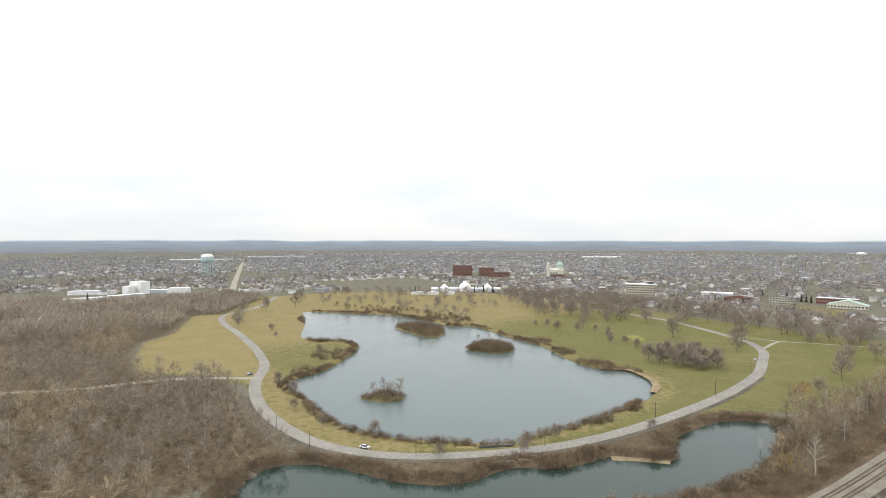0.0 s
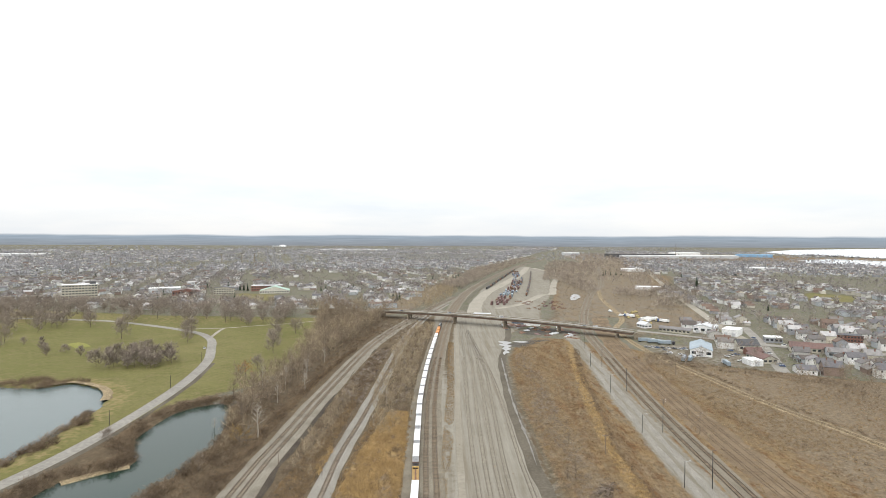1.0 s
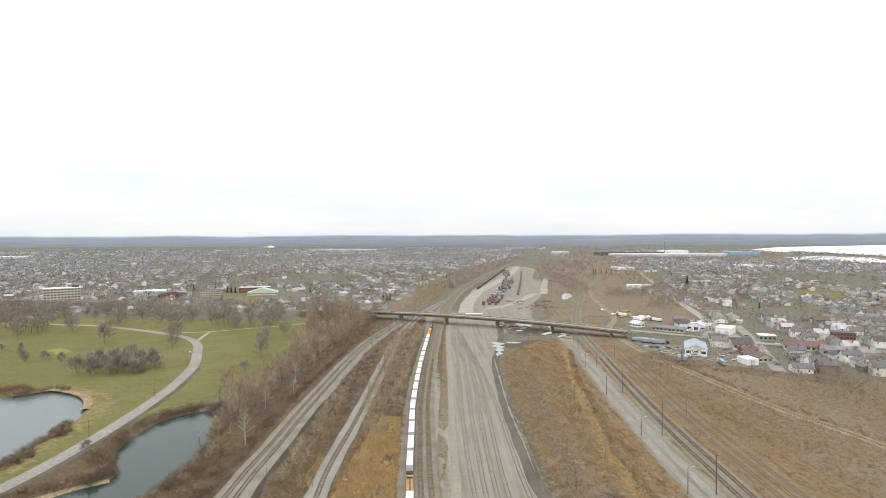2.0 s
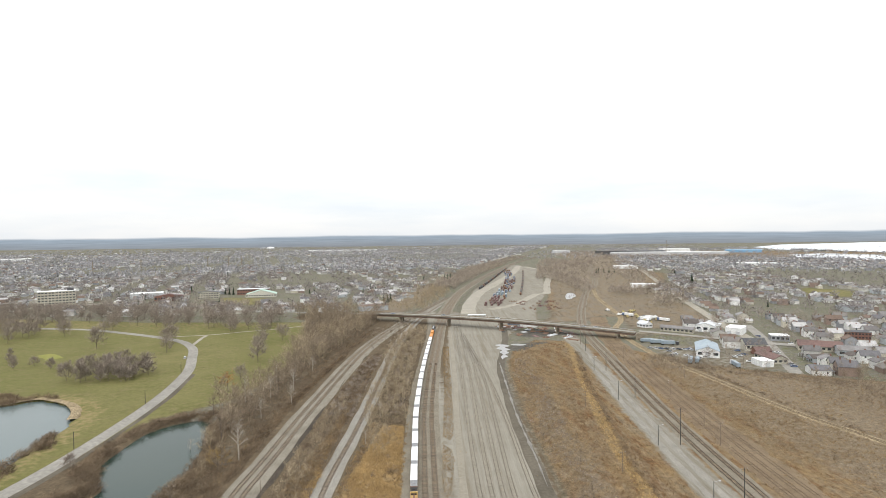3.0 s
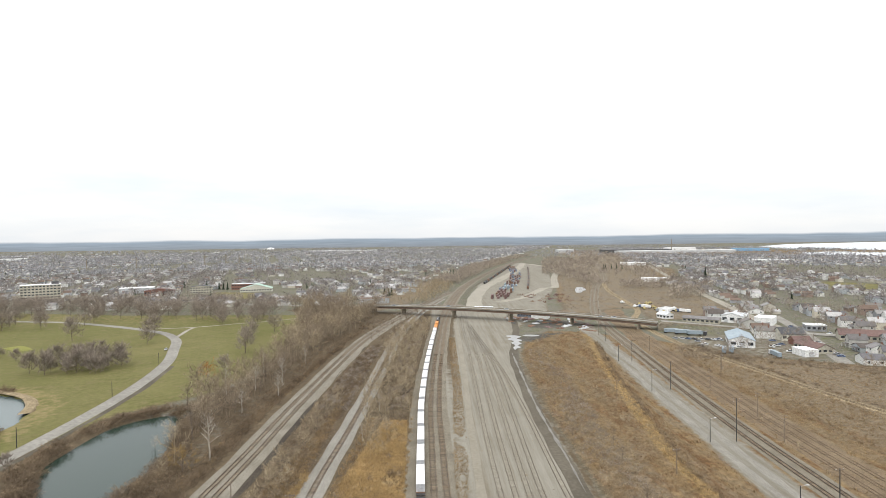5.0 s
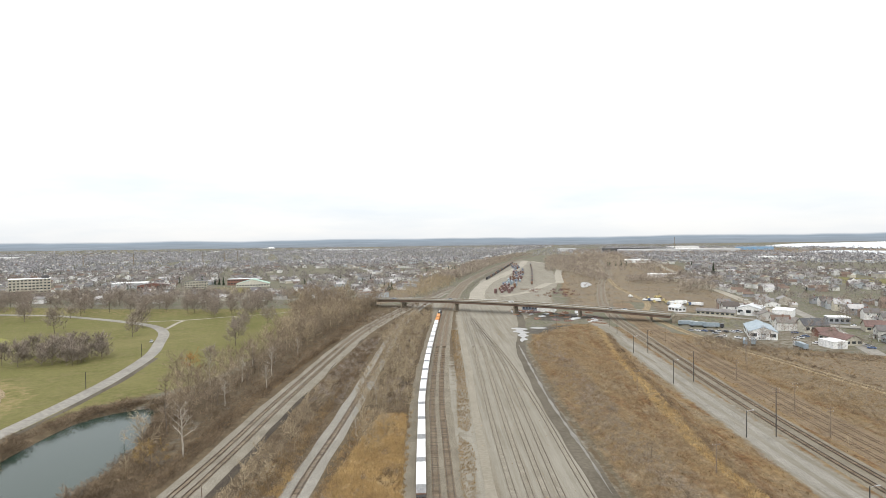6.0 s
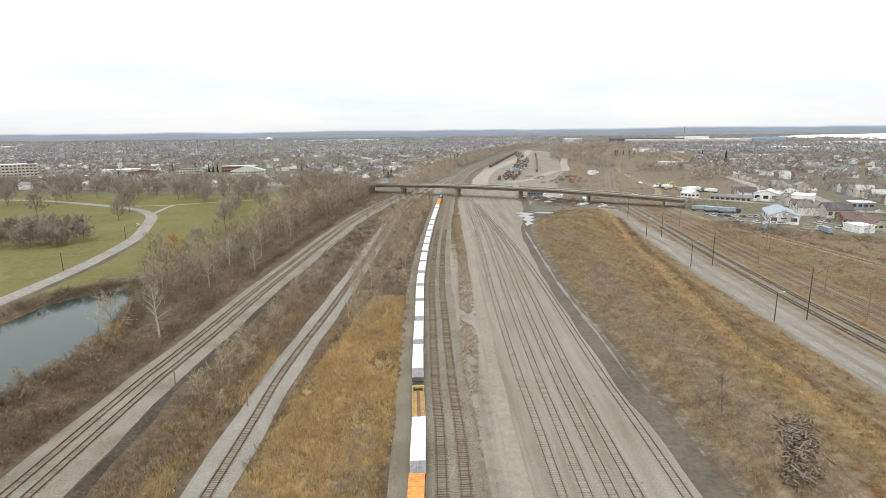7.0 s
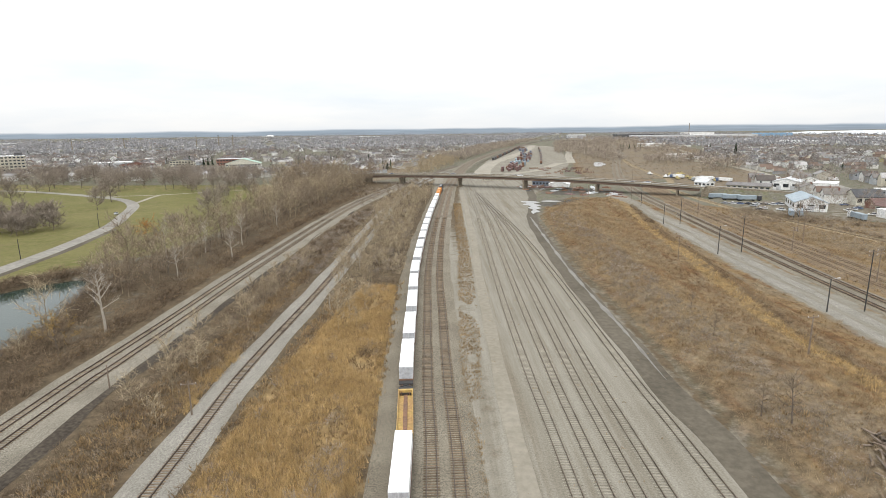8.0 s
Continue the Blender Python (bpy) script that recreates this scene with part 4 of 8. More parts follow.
for x, y, a in ((186, 447, 30), (205, 454, 80), (263, 440, 24), (270, 462, 24), (252, 398, 25), (292, 505, 20), (299, 470, 110), (312, 463, 115), (330, 452, 115), (345, 436, 25), (228, 408, 60), (302, 590, 16), (316, 640, 14), (-240, 742, 110), (-330, 778, 112), (-200, 712, 108), (181, 432, 35), (186, 437, 40), (192, 430, 30), (196, 420, 100), (203, 424, 95), (226, 424, 10), (232, 428, 15), (238, 432, 20), (240, 446, 60), (222, 470, 75), (230, 473, 70), (246, 478, 78), (258, 424, 24), (266, 436, 24), (250, 392, 60)):
    CARS.append((x, y, 0.25, a))
for x, y, z, a in CARS:
    tagged(copy_thing(first_car, Matrix.Translation((x, y, z)) @ Matrix.Rotation(radians(a), 4, "Z")), "small car on the road or a parking lot", group="cars")


# ---- the train ----
T_LINE = [(-8.3, 0), (-8.4, 120), (-8.5, 184), (-9.6, 216), (-10.4, 256), (-11, 311), (-8.3, 413), (-0.5, 570), (7, 655), (21, 791), (54, 998), (140, 1371), (270, 1851), (460, 2400), (760, 3300)]
t_q, t_d = smooth(T_LINE, 1.0)
RAIL_TOP = 0.62


def on_track(y):
    k = int(np.argmin(np.abs(t_q[:, 1] - y)))
    return Matrix.Translation((t_q[k, 0], t_q[k, 1], 0)) @ Matrix.Rotation(math.atan2(t_d[k, 1], t_d[k, 0]) - math.pi / 2, 4, "Z")


def truck_frame(owner, y):
    bogie = part("bogie", Shape().box(-1.0, y - 1.3, RAIL_TOP + 0.25, 1.0, y + 1.3, RAIL_TOP + 0.75), M_BLACK, owner)
    for dy in (-0.9, 0.9):
        for x in (-0.72, 0.72):
            part("wheel", Shape().tube((x - 0.06, y + dy, RAIL_TOP + 0.45), (x + 0.06, y + dy, RAIL_TOP + 0.45), 0.45, 0.45, 10), M_RUSTY, bogie)


def well_car(y, mat=M_RUSTY, label="low rust-brown well car under its load"):
    c = thing("well_car", label, "rail car", on_track(y), "cars of the freight train")
    s = Shape().box(-1.35, -7.0, RAIL_TOP + 0.28, -1.22, 7.0, RAIL_TOP + 1.15).box(1.22, -7.0, RAIL_TOP + 0.28, 1.35, 7.0, RAIL_TOP + 1.15).box(-1.35, -7.6, RAIL_TOP + 0.28, 1.35, -7.0, RAIL_TOP + 1.2).box(-1.35, 7.0, RAIL_TOP + 0.28, 1.35, 7.6, RAIL_TOP + 1.2)
    part("frame", s, mat, c)
    part("floor_beam", Shape().box(-0.35, -7.0, RAIL_TOP + 0.26, 0.35, 7.0, RAIL_TOP + 0.42), M_RUSTY, c)
    part("floor_pan", Shape().box(-1.22, -7.0, RAIL_TOP + 0.18, 1.22, 7.0, RAIL_TOP + 0.26), mat, c)
    for s in (-1, 1):
        part("end_platform", Shape().box(-1.3, s * 8.25 - 0.65, RAIL_TOP + 0.8, 1.3, s * 8.25 + 0.65, RAIL_TOP + 1.0), M_BLACK, c)
        part("coupler", Shape().box(-0.25, s * 9.0 - 0.3, RAIL_TOP + 0.65, 0.25, s * 9.0 + 0.3, RAIL_TOP + 0.95), M_BLACK, c)
        truck_frame(c, s * 8.1)
    return c


def container(y, mat, label):
    c = thing("container", label, "container", on_track(y), "containers on the train")
    z0, z1 = RAIL_TOP + 0.45, RAIL_TOP + 3.6
    body = Shape().box(-1.28, -7.2, z0, 1.28, 7.2, z1)
    for k in range(24):
        yy = -6.9 + k * 0.6
        body.box(-1.31, yy - 0.13, z0 + 0.15, -1.28, yy + 0.13, z1 - 0.15).box(1.28, yy - 0.13, z0 + 0.15, 1.31, yy + 0.13, z1 - 0.15)
        body.box(-1.2, yy - 0.1, z1, 1.2, yy + 0.1, z1 + 0.02)
    body_ob = part("body", body, mat, c)
    end = Shape().box(-1.26, -7.26, z0 + 0.05, -0.02, -7.2, z1 - 0.05).box(0.02, -7.26, z0 + 0.05, 1.26, -7.2, z1 - 0.05)
    doors = part("doors", end, M_BOXEND if mat is M_BOX else mat, c, "grey end doors")
    rods = Shape()
    for x in (-0.9, -0.35, 0.35, 0.9):
        rods.tube((x, -7.3, z0 + 0.1), (x, -7.3, z1 - 0.1), 0.03, 0.03, 5)
    part("lock_rods", rods, M_SHEET, doors)
    for x in (-0.75, 0.75):
        part("bumper", Shape().box(x - 0.22, -7.4, z0 + 0.3, x + 0.22, -7.26, z0 + 0.6), M_BLACK, doors, "dark rubber bumper")
    return c


def locomotive(y):
    c = thing("locomotive", "dark diesel locomotive at the head of the train", "locomotive", on_track(y))
    z = RAIL_TOP + 1.1
    part("frame", Shape().box(-1.5, -10.5, z, 1.5, 10.5, z + 0.35), M_BLACK, c)
    part("hood", Shape().box(-1.0, -9.6, z + 0.35, 1.0, 5.6, z + 2.9, taper=0.08), M_BLACK, c)
    part("cab", Shape().box(-1.5, 5.6, z + 0.35, 1.5, 8.2, z + 3.0, taper=0.1), M_DARK, c)
    part("nose", Shape().box(-1.2, 8.2, z + 0.35, 1.2, 9.8, z + 1.7, taper=0.15), M_DARK, c)
    part("windscreen", Shape().box(-1.1, 8.15, z + 2.0, 1.1, 8.22, z + 2.6), M_GLASS, c)
    for yy in (-7.5, -4.6, 1.0):
        part("roof_fan", Shape().tube((0, yy, z + 2.88), (0, yy, z + 3.08), 0.7, 0.65, 12), M_SHEET, c, "grey round roof fan")
    part("fuel_tank", Shape().box(-1.35, -2.8, RAIL_TOP + 0.3, 1.35, 2.8, z), M_BLACK, c)
    for s in (-1, 1):
        part("hand_rail", Shape().box(s * 1.46 - 0.03, -9.8, z + 1.3, s * 1.46 + 0.03, 5.4, z + 1.36), M_SHEET, c)
        for yy in (-7.2, 7.2):
            truck_frame(c, yy) if s > 0 else None
    return c


locomotive(556)
spot = 534.5
order = "OO" + "W" * 16 + "EWOWWWW"
gaps = {3: 1.0, 13: 2.2, 15: 2.2}
for k, kind in enumerate(order):
    if spot < 100:
        break
    if kind == "E":
        well_car(spot, M_YELLOWED, "empty well car with faded yellow and brown frame")
    else:
        well_car(spot)
        if kind == "O":
            container(spot, M_BOXORANGE, "orange freight container on a well car")
        else:
            container(spot, M_BOX, "white freight container with grey end doors")
    spot -= 18.4


# ---- poles along the line ----
def utility_pole(x, y, h, arms=1, turn=0.0, metal=False, lamp=False):
    z = ground_z(x, y)
    p = thing("utility_pole", "weathered wooden utility pole with cross-arms" if not metal else "slim dark metal line pole", "utility pole", Matrix.Translation((x, y, z)) @ Matrix.Rotation(turn, 4, "Z"), "poles along the railway")
    part("pole", Shape().tube((0, 0, -0.5), (0, 0, h), 0.17, 0.11, 8), M_BLACK if metal else M_POLE, p)
    for k in range(arms):
        a = part("cross_arm", Shape().box(-1.3, -0.07, h - 0.6 - 1.1 * k, 1.3, 0.07, h - 0.42 - 1.1 * k), M_POLE, p)
        for q in (-1.15, 1.15):
            part("insulator", Shape().tube((q, 0, h - 0.42 - 1.1 * k), (q, 0, h - 0.2 - 1.1 * k), 0.06, 0.04, 6), M_WHITE, a, "pale glass insulator")
    if lamp:
        part("lamp_arm", Shape().tube((0, 0, h - 0.2), (1.8, 0, h + 0.2), 0.04, 0.03, 5), M_SHEET, p)
        part("lamp_head", Shape().box(1.6, -0.15, h + 0.1, 2.4, 0.15, h + 0.28, taper=0.05), M_SHEET, p)
    return p


for x, y, h, arms in ((108, 254.7, 16.5, 2), (114, 326.3, 14.2, 1), (117.3, 390, 13.3, 1), (121, 455, 13, 1), (103, 195, 15, 1)):
    utility_pole(x, y, h, arms, 0.1, metal=True)
for x, y, h in ((98, 254.6, 9), (103.2, 323, 10.9), (109, 390, 10), (93, 196, 10)):
    utility_pole(x, y, h, 0, 0, metal=True, lamp=True)
for x, y, h, arms in ((147.6, 341.6, 13.7, 1), (160.3, 365, 13.6, 0), (132, 281.6, 10.7, 2), (125.2, 253, 10.4, 2), (70, 219.8, 8.3, 1), (124.8, 484, 20.5, 1), (78, 300, 8.5, 1), (136, 330, 9, 2), (140, 420, 10, 1), (-46, 205, 6.5, 1), (-66.5, 216, 5, 0), (-150, 560, 9, 0), (95, 480, 14, 0), (82, 470, 10, 0)):
    utility_pole(x, y, h, arms, 0.2)
for x, y in ((-170, 185), (-164, 262), (-167, 330), (-178, 400), (-196, 133), (-232, 100), (-262, 96)):
    utility_pole(x, y, 8.0, 0, 0.0, metal=True)


# ---- tracks ----
def side(points, by):
    q = np.array(points, float)
    d = np.gradient(q, axis=0)
    d /= np.linalg.norm(d, axis=1)[:, None]
    return [tuple(p) for p in q + np.stack([d[:, 1], -d[:, 0]], 1) * by]


A_LINE = [(-76.2, 40), (-75.9, 201), (-75.2, 227), (-73.9, 255), (-71.6, 319), (-63.6, 449), (-53, 528), (-39, 600), (-14, 720), (20, 850)]
SPUR = [(-42.7, 40), (-42.7, 183), (-42.9, 225), (-39.6, 287), (-36.2, 400), (-34.0, 471), (-27, 560), (-13, 660), (8, 760)]
TW1 = side(T_LINE, 4.1)
TW2 = side(T_LINE, 8.0)
Y1 = [(15.2, 40), (15, 182), (14.6, 223), (15.3, 287), (18.7, 430), (20.8, 567), (26, 680), (40, 830), (74, 1010), (158, 1380), (286, 1860)]
Y2 = [(19.3, 40), (19.1, 182), (19.1, 223), (20.2, 287), (23.6, 430), (25, 567), (30, 680), (44, 830), (78, 1010), (162, 1380)]
Y3 = [(23.3, 40), (23.2, 182), (23.3, 223), (24.8, 287), (27.2, 380), (27.6, 450), (25.2, 540)]
Y4 = [(27.4, 40), (27.2, 182), (27.3, 223), (29.2, 287), (31.2, 360), (30.4, 420), (27.8, 480)]
Y5 = [(35.2, 40), (34.9, 182), (34.5, 222), (35.3, 293), (35.0, 360), (32.6, 420), (29.5, 480), (26.5, 545)]
R1 = [(104, 40), (108.4, 150), (110.1, 189), (111.3, 212), (112.6, 241), (115.2, 280), (120.2, 338), (129.5, 426), (140, 520), (158, 612), (188, 722), (249, 918), (312, 1085), (468, 1657), (591, 2120)]
R2 = side(R1, 5.0)
R3 = [(213, 150), (207.5, 200), (202.6, 232), (199.3, 251), (195.8, 266), (191.3, 281), (186.9, 300), (183.3, 323), (180.2, 354), (175.6, 390), (171.8, 425), (171, 462), (173.6, 505), (181, 560), (212, 640), (244, 834), (291, 1017)]
R4 = [(122, 40), (124.6, 170), (126, 210), (127.8, 245), (130.4, 282), (134.4, 329), (141, 406), (148, 470), (160, 550), (182, 640)]
TRACKS = [("main", A_LINE, 0.30, True), ("main", side(A_LINE, 4.0), 0.30, True), ("spur", SPUR, 0.30, True), ("main", T_LINE, 0.30, True), ("main", TW1, 0.30, True), ("main", TW2, 0.30, True), ("yard", Y1, 0.06, True), ("yard", Y2, 0.06, True), ("yard", Y3, 0.06, True), ("yard", Y4, 0.06, True), ("yard", Y5, 0.06, True), ("main", R1, 0.20, True), ("main", R2, 0.20, True), ("old", R3, 0.12, True), ("old", R4, 0.04, False), ("old", side(R4, 4.6), 0.04, False), ("old", side(R4, 9.2), 0.04, False)]


# ---- trees and brush ----
def slivers(base, way, length, width, rng):
    """Thin tapering blades: one triangle each, from base along way."""
    n = len(base)
    u = rng.normal(size=(n, 3))
    s = np.cross(way, u)
    s /= np.linalg.norm(s, axis=1)[:, None] + 1e-9
    w = (np.asarray(width) / 2).reshape(-1, 1) * s
    return np.stack([base - w, base + w, base + way * np.asarray(length).reshape(-1, 1)], 1)


def unit(v):
    return v / (np.linalg.norm(v, axis=-1, keepdims=True) + 1e-9)


def tree_plan(seed, h, spread, limbs=8, forks=6, twigs=6, trunk=0.35, droop=0.0, width=1.0, reach=1.0):
    """The limbs of a bare tree as (start, end, radius, radius) and its twigs as blades."""
    rng = np.random.default_rng(seed)
    lean = rng.normal(0, 0.03, 2)
    axis = lambda z: np.array([lean[0] * z, lean[1] * z, z])
    bones = [(axis(0) - [0, 0, 0.3], axis(h * trunk), 0.018 * h, 0.013 * h), (axis(h * trunk), axis(h * 0.8), 0.013 * h, 0.004 * h)]
    blades = []
    for k in range(limbs):
        z0 = h * (trunk * 0.9 + (0.75 - trunk) * k / limbs)
        a = 2.4 * k + rng.normal(0, 0.35)
        up = 0.35 + 0.6 * k / limbs + rng.normal(0, 0.12)
        d = unit(np.array([math.cos(a), math.sin(a), up]))
        ln = spread * (1.05 - 0.45 * k / limbs) * rng.uniform(0.8, 1.15)
        p0, p1 = axis(z0), axis(z0) + d * ln + np.array([0, 0, 0.12 * ln - droop * ln])
        bones.append((p0, p1, 0.007 * h, 0.0022 * h))
        for j in range(forks):
            t = 0.3 + 0.7 * (j + rng.uniform(0, 0.8)) / forks
            q0 = p0 + (p1 - p0) * t
            e = unit(d * 0.6 + rng.normal(0, 0.55, 3) + np.array([0, 0, 0.45 - droop]))
            ql = spread * rng.uniform(0.3, 0.58)
            q1 = q0 + e * ql
            blades.append(slivers(q0[None], e[None], [ql * 1.15], [0.10 * width], rng))
            b = q0 + (q1 - q0) * rng.uniform(0.15, 1.0, (twigs, 1))
            w = unit(e * 0.7 + rng.normal(0, 0.55, (twigs, 3)) + np.array([0, 0, 0.25 - 1.6 * droop]))
            blades.append(slivers(b, w, reach * spread * rng.uniform(0.14, 0.30, twigs), rng.uniform(0.05, 0.11, twigs) * width, rng))
    top = axis(h * 0.72)
    for j in range(forks * 2):
        e = unit(rng.normal(0, 0.5, 3) + np.array([0, 0, 0.9 - droop]))
        b = top + axis(1) * rng.uniform(-0.15, 0.1) * h * np.array([0, 0, 1])
        blades.append(slivers(b[None], e[None], [h * rng.uniform(0.14, 0.27)], [0.12 * width], rng))
        w = unit(e * 0.8 + rng.normal(0, 0.5, (twigs, 3)))
        c = b + e * h * rng.uniform(0.05, 0.2, (twigs, 1))
        blades.append(slivers(c, w, reach * h * rng.uniform(0.06, 0.14, twigs), rng.uniform(0.05, 0.11, twigs) * width, rng))
    return bones, np.concatenate(blades)


def bone_shape(bones, sides=6):
    s = Shape()
    for a, b, ra, rb in bones:
        m = a + (b - a) * 0.5 + np.array([0.03, -0.02, 0.02]) * np.linalg.norm(b - a)
        s.tube(a, m, ra, (ra + rb) / 2, sides, caps=False)
        s.tube(m, b, (ra + rb) / 2, rb, sides, caps=False)
    return s


def blade_mesh(name, tri, mat):
    v = tri.reshape(-1, 3)
    return mesh_of(name, v, [(np.arange(len(v)).reshape(-1, 3), 0)], mat)


def bone_blades(bones, rng):
    """The limbs of a far tree as crossed blades."""
    out = []
    for a, b, ra, rb in bones:
        w = unit(b - a)[None]
        for k in range(2):
            out.append(slivers(a[None], w, [np.linalg.norm(b - a) * 1.1], [ra * 1.3], rng))
    return np.concatenate(out)


def scatter(poly, n, seed, gap=0.0):
    """Random places in a polygon, no nearer to each other than gap."""
    rng = np.random.default_rng(seed)
    p = np.array(poly)
    lo, hi = p.min(0), p.max(0)
    q = rng.uniform(lo, hi, (n * 6, 2))
    q = q[inside(poly, q[:, 0], q[:, 1])]
    if gap:
        cells, keep = {}, []
        for k, (x, y) in enumerate(q):
            c = (int(x // gap), int(y // gap))
            if all((x - q[j][0]) ** 2 + (y - q[j][1]) ** 2 > gap * gap for a in (-1, 0, 1) for b in (-1, 0, 1) for j in cells.get((c[0] + a, c[1] + b), ())):
                cells.setdefault(c, []).append(k)
                keep.append(k)
            if len(keep) >= n:
                break
        q = q[keep]
    return q[:n]


def planted(forms, places, sizes, seed, squash=0.15):
    """Blades of many plants: each form turned, sized and set down at its places."""
    rng = np.random.default_rng(seed)
    pick = rng.integers(0, len(forms), len(places))
    z = height(places[:, 0].copy(), places[:, 1].copy())
    out = []
    for k, form in enumerate(forms):
        i = np.nonzero(pick == k)[0]
        if not len(i):
            continue
        a = rng.uniform(0, 2 * math.pi, len(i))
        s = np.asarray(sizes)[i]
        sx = s * rng.uniform(1 - squash, 1 + squash, len(i))
        c, n = np.cos(a), np.sin(a)
        f = form.reshape(-1, 3)
        v = np.empty((len(i), len(f), 3), np.float32)
        v[:, :, 0] = (f[None, :, 0] * c[:, None] - f[None, :, 1] * n[:, None]) * sx[:, None] + places[i, 0][:, None]
        v[:, :, 1] = (f[None, :, 0] * n[:, None] + f[None, :, 1] * c[:, None]) * sx[:, None] + places[i, 1][:, None]
        v[:, :, 2] = f[None, :, 2] * s[:, None] + z[i][:, None]
        out.append(v.reshape(-1, 3, 3))
    return np.concatenate(out)


def stuff(name, tri, mat, label, category):
    return tagged(new(name, blade_mesh(name, tri, mat)), label, category, kind="stuff")


def bush_form(seed, n=90, r=1.5, h=2.4, width=0.07):
    """A rounded tangle: a few stems and many short crossing twigs."""
    rng = np.random.default_rng(seed)
    k = n // 3
    b = np.stack([rng.normal(0, r * 0.3, k), rng.normal(0, r * 0.3, k), np.zeros(k)], 1)
    w = unit(np.stack([b[:, 0] + rng.normal(0, 0.5, k), b[:, 1] + rng.normal(0, 0.5, k), np.full(k, 1.0)], 1))
    stems = slivers(b, w, h * rng.uniform(0.5, 0.95, k), np.full(k, width), rng)
    m = n * 2 - k
    d = unit(rng.normal(0, 1, (m, 3)) * [1, 1, 0.8])
    d[:, 2] = np.abs(d[:, 2])
    c = d * (rng.uniform(0.25, 1.0, (m, 1)) ** 0.6) * [r, r, h * 0.8]
    t = unit(d * [0.5, 0.5, 0.7] + rng.normal(0, 0.6, (m, 3)))
    return np.concatenate([stems, slivers(c, t, h * rng.uniform(0.15, 0.38, m), np.full(m, width), rng)])


def tuft_form(seed, n=14, r=0.5, h=1.0, width=0.09):
    rng = np.random.default_rng(seed)
    b = np.stack([rng.normal(0, r * 0.5, n), rng.normal(0, r * 0.5, n), np.zeros(n)], 1)
    w = unit(np.stack([rng.normal(0, 0.35, n), rng.normal(0, 0.35, n), np.ones(n)], 1))
    return slivers(b, w, h * rng.uniform(0.6, 1.1, n), np.full(n, width), rng)


rg = np.random.default_rng(5)
wood_forms = []
for k in range(6):
    bones, tw = tree_plan(100 + k, 13 + k * 0.6, 4.4 + 0.3 * (k % 3), limbs=8, forks=6, twigs=6, trunk=0.26, width=1.15, reach=1.4)
    wood_forms.append(np.concatenate([bone_blades(bones, rg), tw]))


west_forms = []
for k in range(6):
    bones, tw = tree_plan(160 + k, 12.5 + k * 0.7, 4.2 + 0.35 * (k % 3), limbs=8, forks=6, twigs=7, trunk=0.26, width=1.3, reach=1.35)
    west_forms.append(np.concatenate([bone_blades(bones, rg), tw]))


def far_form(seed, h=12.0, r=4.2, n=22, wide=1.0):
    """A distant bare tree: broad ragged sprays from a short trunk."""
    rng = np.random.default_rng(seed)
    b = np.stack([rng.normal(0, 0.5, n), rng.normal(0, 0.5, n), h * rng.uniform(0.18, 0.6, n)], 1)
    w = unit(np.stack([rng.normal(0, 0.8, n), rng.normal(0, 0.8, n), rng.uniform(0.15, 1.4, n)], 1))
    top = slivers(b + w * r * 1.25, -w, r * rng.uniform(0.9, 1.2, n), wide * rng.uniform(0.5, 1.3, n), rng)
    return np.concatenate([top, slivers(np.zeros((2, 3)), np.array([[0, 0, 1.0], [0.05, 0, 1]]), [h * 0.7, h * 0.7], [0.5, 0.5], rng)])


far_forms = [far_form(200 + k, 12.0, 4.4, 34, 0.62) for k in range(5)]
fine_bushes = [bush_form(310 + k, 36 + 6 * k, 1.6, 2.2, 0.075) for k in range(4)]
bushes = [bush_form(300 + k, 38 + 7 * k, width=0.11) for k in range(4)]
tufts = [tuft_form(330 + k, 8, 0.7, 0.75, 0.16) for k in range(4)]
reeds = [tuft_form(340 + k, 20, 0.9, 1.7, 0.05) for k in range(4)]

west_near = scatter([(-640, -80), (-640, 122), (-603, 108), (-562, 78), (-514, 63), (-436, 55), (-388, 98), (-330, 98), (-290, 90), (-226, 86), (-215, 40), (-120, 40), (-110, -80)], 900, 11, 8.0)
west_far = scatter([(-1000, -80), (-1010, 30), (-925, 60), (-960, 140), (-825, 178), (-735, 158), (-640, 122), (-640, -80)], 1100, 12, 8.0)
road_q = smooth([(-372, 121), (-384, 106), (-403, 75), (-410, 28), (-427, -14), (-450, -60)], 5.0)[0]


def clear_of(p, line, d):
    return p[np.min(np.hypot(p[:, None, 0] - line[None, :, 0], p[:, None, 1] - line[None, :, 1]), axis=1) > d]


west_near = clear_of(west_near, road_q, 6)
tone = np.array([noise.noise(Vector((p[0] * 0.012, p[1] * 0.02, 6.6))) for p in west_near]) + rg.uniform(-0.3, 0.3, len(west_near))
for lo, hi, twig in ((-9, -0.1, M_TWIGGREY), (-0.1, 0.12, M_TWIGPALE), (0.12, 9, M_TWIG)):
    some = west_near[(tone >= lo) & (tone < hi)]
    stuff("west_wood", planted(west_forms, some, rg.uniform(0.7, 1.4, len(some)), 1), twig, "dense leafless grey-brown wood in early spring", "wood")
stuff("far_west_wood", planted([far_form(210 + k, 12.0, 4.6, 84, 0.3) for k in range(5)], west_far, rg.uniform(0.8, 1.4, len(west_far)), 2), M_TWIGPALE, "dense leafless wood behind the meadow", "wood")
under = np.concatenate([scatter([(-420, -20), (-420, 55), (-366, 100), (-290, 90), (-226, 86), (-215, 40), (-120, 40), (-110, -20)], 700, 13, 3.5)])
